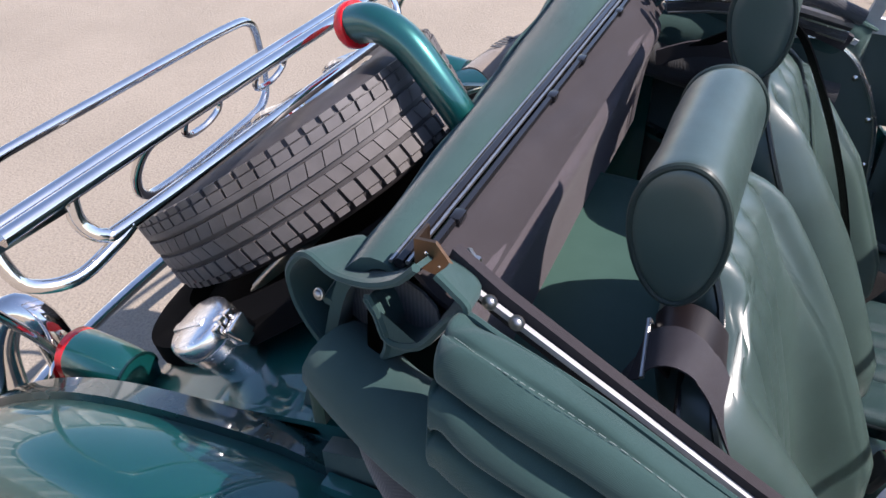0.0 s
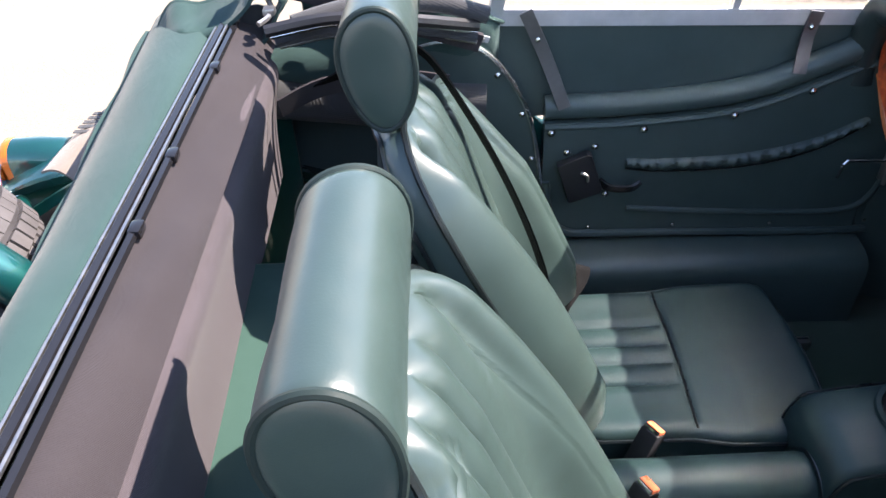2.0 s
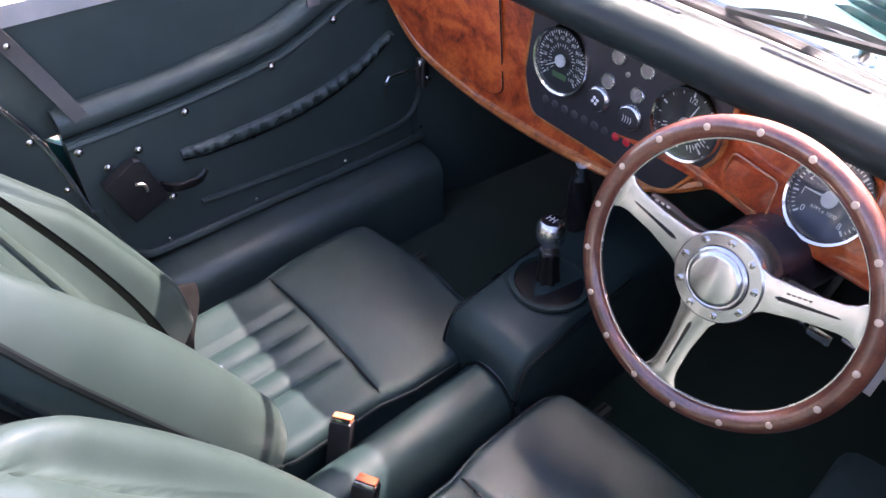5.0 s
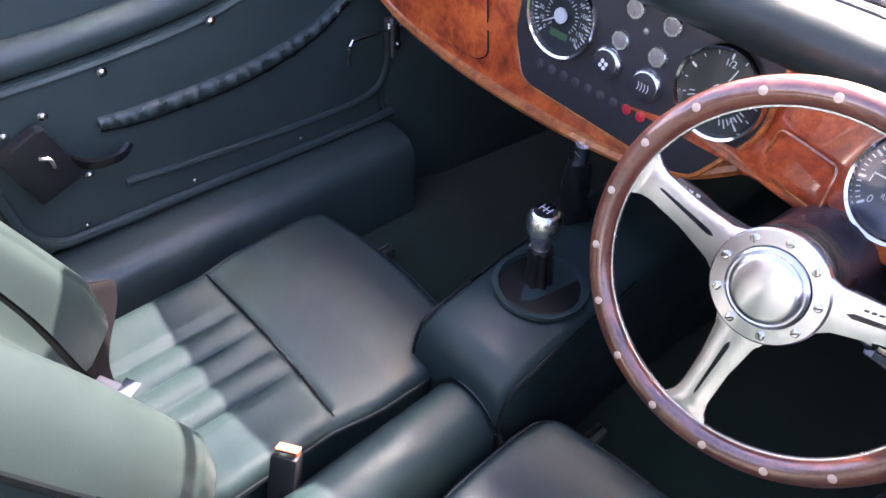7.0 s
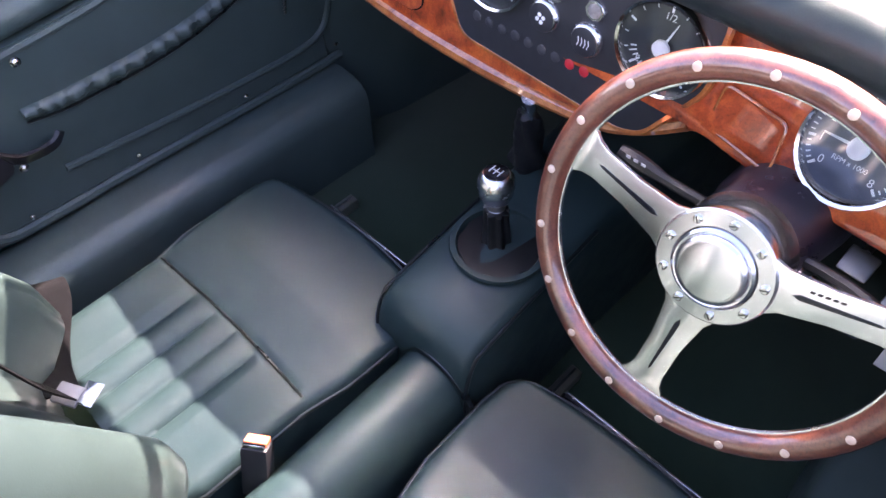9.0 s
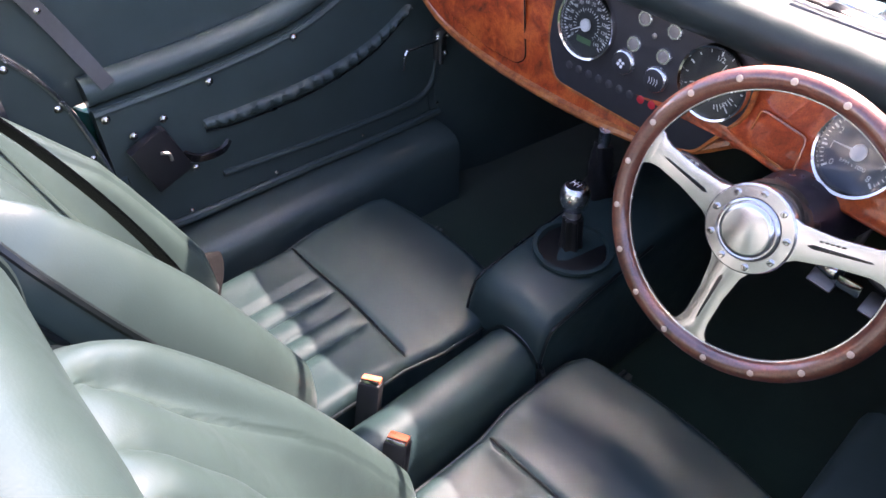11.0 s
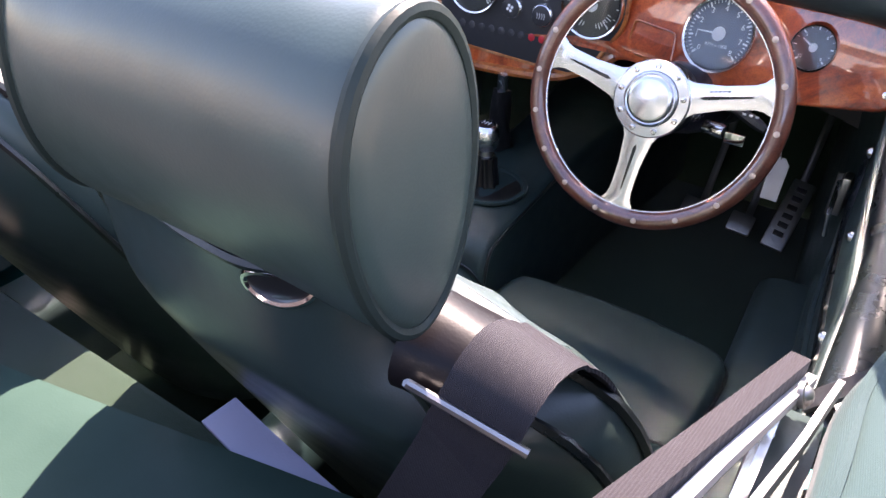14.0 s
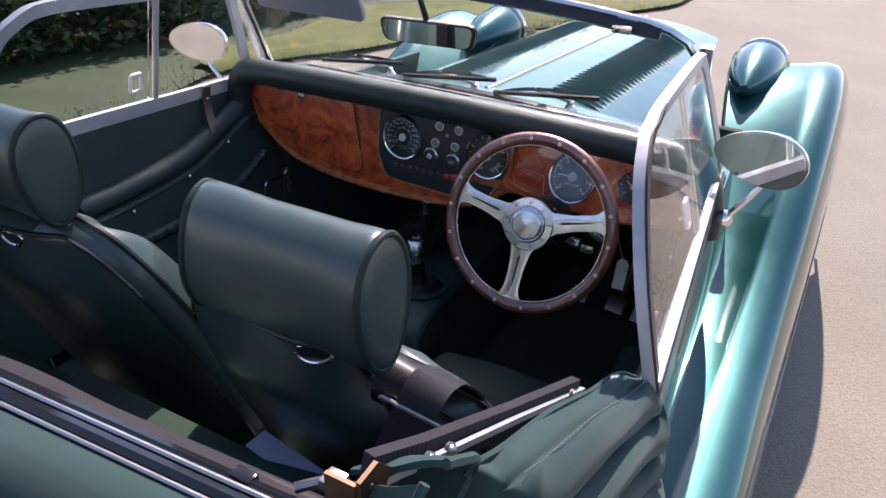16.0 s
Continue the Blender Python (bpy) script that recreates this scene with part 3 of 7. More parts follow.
# padded sill on each side
for side in (1, -1):
    bm = B()
    prof = [(0.0, 0.434), (0.03, 0.437), (0.07, 0.434), (0.09, 0.427), (0.103, 0.413), (0.108, 0.39), (0.108, 0.25), (0.0, 0.25)]
    rings = [[Vector((side_x(side, y) - side * (0.015 + a), y, z)) for a, z in prof] for y in (-0.62, -0.5, -0.3, -0.1, 0.1, 0.212)]
    skin(bm, rings)
    part("sill_cushion", bm, GREEN_DARK, car, "dark green leather padded sill", angle=60)

# transmission tunnel with its padded roll and the gear box housing
TX = 0.055
bm = B()
pr = [(-0.055, 0.26), (-0.06, 0.4), (-0.05, 0.44), (-0.028, 0.466), (0.0, 0.474), (0.028, 0.466), (0.05, 0.44), (0.06, 0.4), (0.055, 0.26)]
skin(bm, [[Vector((TX + 0.01 * (-y) + a, y, z)) for a, z in pr] for y in (-0.74, -0.6, -0.4, -0.2, -0.13)])
part("tunnel_roll", bm, GREEN_SHADED, car, "dark leather padded tunnel roll", angle=60)
bm = B()
tube(bm, spline([(TX + 0.004 + a * 1.1, -0.137, z + (0.004 if z > 0.3 else 0)) for a, z in pr], 4), 0.006, 6)
part("tunnel_seam", bm, PIPING, car)


def console_ring(y, hw, top, x0):
    pts = [(-hw - 0.012, 0.26), (-hw - 0.004, 0.4), (-hw, top - 0.04), (-hw * 0.94, top - 0.014), (-hw * 0.8, top - 0.002), (0, top + 0.004), (hw * 0.8, top - 0.002), (hw * 0.94, top - 0.014), (hw, top - 0.04), (hw + 0.004, 0.4), (hw + 0.012, 0.26)]
    return [Vector((x0 + a, y, z)) for a, z in pts]


bm = B()
skin(bm, [console_ring(y, hw, top, x0) for y, hw, top, x0 in ((-0.142, 0.084, 0.46, 0.03), (-0.138, 0.085, 0.495, 0.03), (-0.125, 0.086, 0.518, 0.028), (-0.1, 0.087, 0.53, 0.028), (0.0, 0.087, 0.537, 0.024), (0.15, 0.088, 0.54, 0.015), (0.35, 0.1, 0.54, 0.01), (0.8, 0.15, 0.56, 0.01))])
console = part("gear_console", bm, GREEN_SHADED, car, "dark green leather gear housing", angle=50)
for s in (1, -1):
    bm = B()
    tube(bm, spline([(0.03 + s * 0.086, -0.14, 0.4), (0.03 + s * 0.0855, -0.139, 0.455), (0.028 + s * 0.084, -0.12, 0.506), (0.028 + s * 0.083, -0.09, 0.517), (0.024 + s * 0.0835, 0.0, 0.524), (0.016 + s * 0.0845, 0.15, 0.527)], 5), 0.003, 6)
    part("console_seam", bm, PIPING, console)

# ---- windscreen ----
screen = thing("windscreen", (MID, 0.2, 0.96), "flat glass windscreen in a narrow chrome frame", "windscreen")


def ws(x, z):
    return Vector((x, 0.235 - 0.42 * (z - 0.94), z))


WB, WT, WZ0, WZ1 = 0.568, 0.576, 0.945, 1.2
arch = lambda x: 1.252 - 0.13 * x * x
half = [(0.47, arch(0.47)), (0.515, 1.21), (0.548, 1.192), (0.566, 1.165), (0.574, 1.12), (0.572, 1.05), (0.568, 0.96), (0.555, WZ0)]
ring = [(0.47 * j / 8, arch(0.47 * j / 8)) for j in range(-7, 8)] + half + [(-a, b) for a, b in reversed(half)]
ring = [(p[0] - 0.01, p[1]) for p in ring]
bm = B()
tube(bm, [ws(*p) for p in ring], 0.0085, 8, closed=True)
part("screen_frame", bm, CHROME, screen)
bm = B()
plate(bm, [ws(*p) for p in ring], (0, 0.004, 0.0017))
pane = part("screen_glass", bm, GLASS, screen)
pane.visible_shadow = False
for s in (1, -1):
    bm = B()
    strap(bm, [ws(-0.01 + s * (WB + 0.012 + (WT - WB) * t), WZ0 - 0.06 + (WZ1 - WZ0 + 0.06) * t) + Vector((0, -0.012, 0)) for t in (0, 0.25, 0.5, 0.75, 0.98)], 0.024, 0.012, (1, 0, 0))
    part("screen_post", bm, ALLOY, screen)
bm = B()
strap(bm, [ws(-0.01 + 0.5 * j / 10, arch(0.5 * j / 10) - 0.012) + Vector((0, -0.012, -0.004)) for j in range(-10, 11)], 0.022, 0.012, (0, 0.5, 1))
part("header_strip", bm, BLACK, screen, "dark inner header strip")
bm = B()
box(bm, ws(0.42, 1.208) + Vector((0, -0.02, 0)), (0.04, 0.03, 0.016), 0.004)
part("hood_catch", bm, CHROME, screen)


def visor(x):
    root = thing("sun_visor", (x, 0.1, WZ1), "folded slate grey vinyl sun visor below the screen rail", "sun visor", "sun visors")
    bm = B()
    o = rounded([(x - 0.16, 1.135), (x + 0.16, 1.135), (x + 0.16, 1.235), (x - 0.16, 1.235)], 0.02)
    plate(bm, [ws(*p) + Vector((0, -0.035, 0)) for p in o], (0, 0.014, 0.004), 0.005)
    part("visor_pad", bm, VISOR, root)
    bm = B()
    tube(bm, [ws(x - 0.1, 1.242) + Vector((0, -0.03, 0)), ws(x - 0.1, 1.235) + Vector((0, 0.0, 0))], 0.006, 8)
    part("visor_hinge", bm, CHROME, root)


visor(-0.35)

mirror = thing("rear_view_mirror", (-0.085, 0.12, 1.13), "black framed rear-view mirror on the screen", "mirror")
bm = B()
o = rounded([(-0.11, -0.028), (0.11, -0.028), (0.12, 0.028), (-0.12, 0.028)], 0.02)
mm = pose(-0.028, 0.125, 1.133, 7, 0, 6)
plate(bm, [mm @ Vector((a, 0, b)) for a, b in o], mm.to_3x3() @ Vector((0, 0.018, 0)), 0.005)
part("mirror_shell", bm, BLACK, mirror)
bm = B()
plate(bm, [mm @ Vector((a * 0.93, -0.003, b * 0.85)) for a, b in o], mm.to_3x3() @ Vector((0, 0.002, 0)))
part("mirror_face", bm, MIRROR, mirror)
bm = B()
tube(bm, [mm @ Vector((0, 0.018, 0.0)), ws(-0.05, 1.245)], 0.007, 8)
part("mirror_stem", bm, BLACK, mirror)

def wiper(x0):
    """Parked wiper: blade low on the glass, arm running back to a pivot on the scuttle."""
    root = thing("wiper", (x0 + 0.17, 0.285, 0.965), "black windscreen wiper parked along the glass", "wiper", "windscreen wipers")
    on = lambda x, dz=0.0, off=0.012: ws(x, 0.993 + 0.13 * (x - x0) + dz) + Vector((0, off, 0.4 * off))
    bm = B()
    lathe(bm, [(0.016, -0.012), (0.016, 0.006), (0.011, 0.012), (0.009, 0.024), (0.0, 0.027)], (x0 + 0.17, 0.29, 0.965), (0, -0.2, 1), 14)
    part("wiper_pivot", bm, CHROME, root)
    bm = B()
    strap(bm, spline([Vector((x0 + 0.17, 0.29, 0.987)), Vector((x0 + 0.15, 0.265, 1.0)), on(x0 + 0.1, 0.004, 0.026)], 5), 0.009, 0.005, (1, 0.3, 0.2))
    part("wiper_arm", bm, STEEL, root)
    bm = B()
    strap(bm, [on(x0 + 0.26 * j / 10) for j in range(11)], 0.006, 0.009, (0, 1, 0.4))
    blade = part("wiper_blade", bm, BLACK, root, "black rubber blade")
    bm = B()
    strap(bm, spline([on(x0 + 0.02, 0.0, 0.014), on(x0 + 0.06, 0.003, 0.022), on(x0 + 0.12, 0.004, 0.026), on(x0 + 0.18, 0.003, 0.022), on(x0 + 0.24, 0.0, 0.014)], 4), 0.008, 0.0025, (0, 0.4, 1))
    part("wiper_yoke", bm, BLACK, blade, "black metal blade holder")


for x0 in (-0.4, -0.15, 0.1):
    wiper(x0)


def wing_mirror(at, foot, turn, name_label):
    root = thing("wing_mirror", foot, name_label, "mirror", "wing mirrors")
    m = pose(*at, 0, 0, turn)
    n = 28
    prof = [(0.02, 0.075), (0.5, 0.06), (0.85, 0.03), (1.0, 0.0), (0.99, -0.006)]
    bm = B()
    egg = lambda a, k: (k * (0.088 * math.cos(a)), k * (0.052 * math.sin(a) * (1 + 0.18 * math.cos(a))))
    skin(bm, [[m @ Vector((egg(6.2832 * j / n, k)[0], d, egg(6.2832 * j / n, k)[1])) for j in range(n)] for k, d in prof])
    part("mirror_shell", bm, CHROME, root)
    bm = B()
    skin(bm, [[m @ Vector((egg(6.2832 * j / n, k)[0], d, egg(6.2832 * j / n, k)[1])) for j in range(n)] for k, d in ((0.93, -0.003), (0.93, -0.008))])
    part("mirror_face", bm, MIRROR, root)
    bm = B()
    tube(bm, spline([m @ Vector((0, 0.05, -0.02)), m @ Vector((0, 0.04, -0.07)), foot], 5), 0.006, 8)
    part("mirror_arm", bm, CHROME, root)
    bm = B()
    lathe(bm, [(0.018, -0.004), (0.018, 0.006), (0.01, 0.016), (0, 0.018)], foot, (0.4, 0, 1), 14)
    part("mirror_foot", bm, CHROME, root)


wing_mirror((0.717, 0.075, 1.017), (0.675, 0.1, 0.87), -12, "chrome oval wing mirror on a stalk beside the driver's door")
wing_mirror((-0.735, 0.12, 1.017), (-0.655, 0.17, 0.86), 14, "chrome oval wing mirror on a stalk beside the passenger's door")

# ---- doors with their sidescreens ----
DOOR_TOP = [(-0.52, 0.768), (-0.28, 0.772), (-0.1, 0.793), (0.03, 0.842), (0.13, 0.885), (0.24, 0.9)]


def car_door(side, label):
    root = thing("trimmed_door", (side_x(side, -0.1), -0.1, 0.45), label, "car door", "doors of the roadster")
    X = lambda y, o=0.0: side_x(side, y) - side * o + (0.018 * min(1, max(0, (0.05 - y) / 0.3)) if side > 0 else 0)
    y0, y1 = -0.50, 0.245
    # trim board, with the pressed lower border
    bm = B()

    def f(u, v):
        y = y0 + (y1 - y0) * v
        top = lerp(DOOR_TOP, y) - 0.03
        z = 0.446 + (top - 0.446) * u
        puff = 0.004 * math.sin(math.pi * min(1, max(0, (z - 0.53) / 0.2))) if z > 0.53 else 0
        return Vector((X(y, 0.022 + puff), y, z))

    sheet(bm, f, 24, 40, lambda u, v: f(u, v) + Vector((side * 0.03, 0, 0)))
    part("door_trim", bm, GREEN_DARK, root, "dark green leather door trim panel", angle=50)
    # padded top roll
    bm = B()
    rp = [(X(y0 + (y1 - y0) * j / 24, -0.004), y0 + (y1 - y0) * j / 24, lerp(DOOR_TOP, y0 + (y1 - y0) * j / 24) - 0.006) for j in range(25)]
    tube(bm, rp, 0.026, 12, wide=1.0)
    # the driver's roll, and its pocket mouth below, are blacker than the passenger's
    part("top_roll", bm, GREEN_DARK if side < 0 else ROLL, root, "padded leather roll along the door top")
    bm = B()
    tube(bm, [(X(p[1], 0.018), p[1], p[2] - 0.034) for p in rp], 0.008, 8)
    part("trim_fold", bm, GREEN_DARK, root)
    # lower binding and pressed line
    bm = B()
    tube(bm, spline([(X(-0.495, 0.026), -0.492, 0.6), (X(-0.49, 0.028), -0.478, 0.51), (X(-0.45, 0.028), -0.442, 0.464), (X(-0.38, 0.028), -0.38, 0.455), (X(-0.2, 0.028), -0.2, 0.45), (X(0.1, 0.028), 0.1, 0.445), (X(0.23, 0.028), 0.23, 0.448)], 6), 0.009, 8)
    part("lower_binding", bm, GREEN_DARK, root)
    bm = B()
    tube(bm, spline([(X(-0.31, 0.024), -0.31, 0.52), (X(-0.16, 0.024), -0.16, 0.506), (X(0.03, 0.024), 0.03, 0.497), (X(0.15, 0.024), 0.15, 0.498), (X(0.2, 0.024), 0.2, 0.516), (X(0.21, 0.024), 0.222, 0.56), (X(0.21, 0.024), 0.226, 0.62)], 6), 0.0065, 8)
    part("pressed_line", bm, GREEN_DARK, root)
    # elastic map pocket, gathered along its mouth
    line_ = spline([(-0.325, 0.634), (-0.26, 0.624), (-0.135, 0.624), (-0.03, 0.638), (0.07, 0.67), (0.15, 0.722)], 20)
    bm = B()
    n = len(line_)
    rings = []
    for j, p in enumerate(line_):
        t = j / (n - 1)
        w = (0.026 if side < 0 else 0.013) * math.sin(math.pi * min(1, 0.08 + 0.9 * t)) ** 0.35
        ruck = (0.0034 * math.sin(j * 1.15 + math.sin(j * 0.37)) + 0.002 * math.sin(j * 2.6 + 1)) * min(1, t * 8)
        y, z = p[0], p[1]
        pr = 1.0 if side < 0 else 0.4
        ruck *= pr
        rings.append([Vector((X(y, 0.024), y, z)), Vector((X(y, 0.024 + 0.012 * pr + ruck), y, z + 0.004)), Vector((X(y, 0.024 + 0.015 * pr + ruck), y, z + w * 0.5)), Vector((X(y, 0.024 + 0.012 * pr - ruck), y + ruck * 0.5, z + w * 0.9 + ruck * 0.7)), Vector((X(y, 0.024), y, z + w))])
    skin(bm, rings)
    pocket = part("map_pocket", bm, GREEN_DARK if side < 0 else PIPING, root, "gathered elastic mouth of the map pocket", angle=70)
    bm = B()
    tube(bm, [(X(p[0], 0.03), p[0], p[1] - 0.006) for p in line_], 0.0022, 6)
    part("pocket_piping", bm, PIPING, pocket)
    for y, z in ((-0.487, 0.722), (-0.395, 0.686), (-0.299, 0.722), (-0.121, 0.748), (0.02, 0.797), (-0.452, 0.675), (-0.362, 0.565), (-0.39, 0.472), (-0.2, 0.47), (0.016, 0.468), (0.225, 0.47)):
        low = z < 0.5
        screw(root, (X(y, 0.026 if low else 0.032), y, z), (-side, 0, 0), 0.0035 if low else 0.006)
    # latch box and its lever
    bm = B()
    plate(bm, [(X(-0.4, 0.034), y, z) for y, z in ((-0.474, 0.655), (-0.414, 0.681), (-0.404, 0.678), (-0.374, 0.592), (-0.38, 0.582), (-0.444, 0.56))], (-side * 0.022, 0, 0), 0.004)
    latch = part("latch_box", bm, BLACK, root, "black metal door latch")
    bm = B()
    strap(bm, spline([(X(-0.36, 0.05), -0.385, 0.615), (X(-0.36, 0.055), -0.365, 0.6), (X(-0.34, 0.056), -0.34, 0.594), (X(-0.3, 0.058), -0.312, 0.597), (X(-0.29, 0.055), -0.296, 0.609)], 5), 0.017, 0.006, (0.3, 0.1, 1))
    part("latch_lever", bm, GLOSS_BLACK, latch)
    bm = B()
    tube(bm, spline([(X(-0.42, 0.058), -0.425, 0.64), (X(-0.42, 0.062), -0.412, 0.635), (X(-0.42, 0.062), -0.41, 0.62)], 4), 0.003, 6)
    part("latch_spring", bm, STEEL, latch)
    # front check strap and hinge
    bm = B()
    tube(bm, [(X(0.13, 0.045), 0.118, 0.6), (X(0.13, 0.05), 0.12, 0.638), (X(0.13, 0.05), 0.126, 0.644), (X(0.2, 0.05), 0.2, 0.642), (X(0.22, 0.05), 0.235, 0.65)], 0.0036, 6)
    part("check_strap", bm, ALLOY, root, "bright bent check rod")
    bm = B()
    box(bm, (X(0.22, 0.04), 0.222, 0.625), (0.012, 0.03, 0.07), 0.003)
    tube(bm, [(X(0.22, 0.052), 0.215, 0.585), (X(0.22, 0.052), 0.215, 0.665)], 0.005, 8)
    hinge = part("hinge", bm, STEEL, root)
    for y, z in ((0.21, 0.65), (0.235, 0.645), (0.228, 0.606)):
        screw(hinge, (X(0.22, 0.05), y, z), (-side, -0.4, 0.1), 0.0045)

    # sidescreen: covered board, metal channel, sliding panes
    S = lambda y, o=0.0, z=0.94: 0.711 - 0.095 * (y + 0.58) - o - 0.3 * max(0, z - 0.94) if side > 0 else -0.625 + o + 0.2 * max(0, z - 0.93)
    scr = thing("sidescreen", (S(-0.2), -0.2, 0.78), "sidescreen with dark covered board, pale metal channel and clear sliding panes", "sidescreen", "sidescreens")
    zb0 = lambda y: lerp(DOOR_TOP, y) - 0.03
    zt = lambda y: 0.938 - 0.03 * (y + 0.55) / 0.75
    bm = B()
    g = lambda u, v: Vector((S(-0.60 + 0.79 * v, 0.004), -0.60 + 0.79 * v, zb0(-0.60 + 0.79 * v) + (zt(-0.60 + 0.79 * v) - zb0(-0.60 + 0.79 * v)) * u))
    sheet(bm, g, 4, 20, lambda u, v: g(u, v) + Vector((side * 0.012, 0, 0)))
    part("board", bm, GREEN_DARK, scr, "dark leather covered board", angle=30)
    bm = B()
    strap(bm, [(S(-0.61 + 0.8 * j / 16, 0.002), -0.61 + 0.8 * j / 16, zt(-0.61 + 0.8 * j / 16) + 0.013) for j in range(17)], 0.032, 0.016, (0, 0, 1))
    part("channel", bm, ALU_STRIP, scr, "pale aluminium channel")
    out = [(-0.602, 0.952), (-0.58, 1.06), (-0.53, 1.15), (-0.48, 1.19), (-0.41, 1.208), (-0.2, 1.2), (0.03, 1.185), (0.08, 1.17), (0.11, 1.12), (0.175, 0.945)]
    out = spline([(a, b, 0) for a, b in out], 4)
    bm = B()
    strap(bm, [(S(p.x, 0, p.y), p.x, p.y) for p in out], 0.026, 0.014, [Vector((0.12, 0.25, 1)) if -0.45 < p.x < 0.06 else Vector((0.12, -1, 0.3)) if p.x < -0.45 else Vector((0, 1, 0.2)) for p in out])
    rail = part("screen_rail", bm, ALU_STRIP, scr, "bright metal outer rail")
    # added dark strip: shade on the outer face of the driver's rail
    if side > 0:
        bm = B()
        back = [p for p in out if p.x < -0.36]
        strap(bm, [(S(p.x, 0, p.y) + 0.0085, p.x + 0.002, p.y + 0.001) for p in back], 0.029, 0.003, [Vector((0.12, 0.25, 1)) if -0.45 < p.x else Vector((0.12, -1, 0.3)) for p in back])
        part("rail_facing", bm, RAIL_SHADE, rail, "dark mauve strip painted as shade on the rail's outer face")
    bm = B()
    o2 = [Vector((S(p.x, 0, p.y), p.x, p.y)) for p in out] + [Vector((S(0.185 - 0.78 * j / 6), 0.185 - 0.78 * j / 6, 0.94)) for j in range(1, 6)]
    plate(bm, o2, (side * 0.003, 0, 0))
    pn = part("pane", bm, PERSPEX, scr)
    pn.visible_shadow = False
    for yy in (-0.165, -0.148):
        bm = B()
        strap(bm, [(S(yy, 0.006), yy, 0.95), (S(yy, 0.006, 1.2), yy + 0.004, 1.2)], 0.012, 0.004, (0, 1, 0))
        part("pane_edge", bm, PERSPEX if yy < -0.16 else ALU_STRIP, scr)
    bm = B()
    fr = rounded([(-0.225, 0.985), (-0.195, 0.985), (-0.195, 1.025), (-0.225, 1.025)], 0.005, 3)
    tube(bm, [(S(p[0], 0.008, p[1]), p[0], p[1]) for p in fr], 0.004, 6, closed=True)
    part("pane_catch", bm, WHITE, scr)
    for ya, za, yb, zb in ((-0.545, 0.967, -0.462, 0.785), (0.003, 0.945, -0.012, 0.842)):
        bm = B()
        strap(bm, spline([(S(ya, 0.02), ya, za), (S(ya, 0.022), (ya + yb) / 2, (za + zb) / 2), (X(yb, 0.022), yb, zb - 0.012)], 4), 0.026, 0.004, (0, 1, 0.1))
        br = part("bracket", bm, BRACKET, scr, "dull steel bracket strap")
        screw(br, (S(ya, 0.023), ya * 0.3 + yb * 0.7, za * 0.3 + zb * 0.7 + 0.01), (-side, 0, 0), 0.004)
        screw(br, (S(ya, 0.023), ya * 0.7 + yb * 0.3, za * 0.7 + zb * 0.3), (-side, 0, 0), 0.004)


car_door(-1, "closed passenger door trimmed in dark green leather with a gathered pocket")
car_door(1, "closed driver's door trimmed in dark green leather with a gathered pocket")

# rear quarter trim behind each door, edged with bright beading
for side in (-1, 1):
    bm = B()
    arc = spline([(-0.495, 0.47), (-0.503, 0.6), (-0.53, 0.75), (-0.575, 0.845), (-0.63, 0.905), (-0.7, 0.925), (-0.8, 0.9), (-0.95, 0.84)], 5)
    arc = [(p[0], p[1]) for p in arc]
    plate(bm, [(side_x(side, -0.5) - side * 0.02, a, b) for a, b in arc] + [(side_x(side, -0.5) - side * 0.02, -1.13, 0.79), (side_x(side, -0.5) - side * 0.02, -1.13, 0.45)], (side * 0.025, 0, 0))
    q = part("quarter_trim", bm, GREEN_DARK, car, "dark leather quarter panel", angle=25)
    bm = B()
    tube(bm, [(side_x(side, -0.5) - side * 0.022, a, b) for a, b in arc], 0.005, 6)
    part("quarter_beading", bm, ALLOY, q)
    for a, b in ((-0.512, 0.656), (-0.535, 0.762), (-0.585, 0.85), (-0.507, 0.505), (-0.66, 0.92)):
        screw(q, (side_x(side, -0.5) - side * 0.021, a - 0.012, b), (-side, 0, 0), 0.005)

# ---- dashboard ----
DY = 0.128
dash = thing("dashboard", (0.02, DY, 0.75), "glossy burr walnut dashboard with a black instrument panel", "dashboard")
bm = B()
o = rounded([(-0.57, 0.955), (-0.578, 0.87), (-0.53, 0.805), (-0.44, 0.757), (-0.29, 0.728), (-0.1, 0.722), (0.06, 0.734), (0.135, 0.757), (0.2, 0.803), (0.32, 0.803), (0.45, 0.797), (0.6, 0.818), (0.622, 0.85), (0.615, 0.955)], 0.03, 4)
plate(bm, [(a, DY, b) for a, b in o], (0, 0.024, 0), 0.007, 3)
part("fascia", bm, WALNUT, dash, angle=60)
bm = B()
tube(bm, spline([(-0.555, DY + 0.01, 0.835), (-0.44, DY + 0.004, 0.762), (-0.29, DY + 0.002, 0.733), (-0.1, DY, 0.728), (0.06, DY + 0.002, 0.74), (0.13, DY + 0.004, 0.762), (0.19, DY + 0.006, 0.803)], 6), 0.009, 8)
part("fascia_lip", bm, WALNUT_EDGE, dash)
bm = B()
o = rounded([(-0.52, 0.94), (-0.242, 0.94), (-0.205, 0.77), (-0.225, 0.756), (-0.3, 0.757), (-0.43, 0.79), (-0.525, 0.85)], 0.02, 4)
plate(bm, [(a, DY - 0.0035, b) for a, b in o], (0, 0.006, 0), 0.0015)
glove = part("glovebox_lid", bm, WALNUT, dash, "walnut glovebox lid with a fine gap")
bm = B()
tube(bm, [(p[0], DY - 0.001, p[1]) for p in o], 0.0016, 5, closed=True)
part("lid_gap", bm, GLOSS_BLACK, glove)
bm = B()
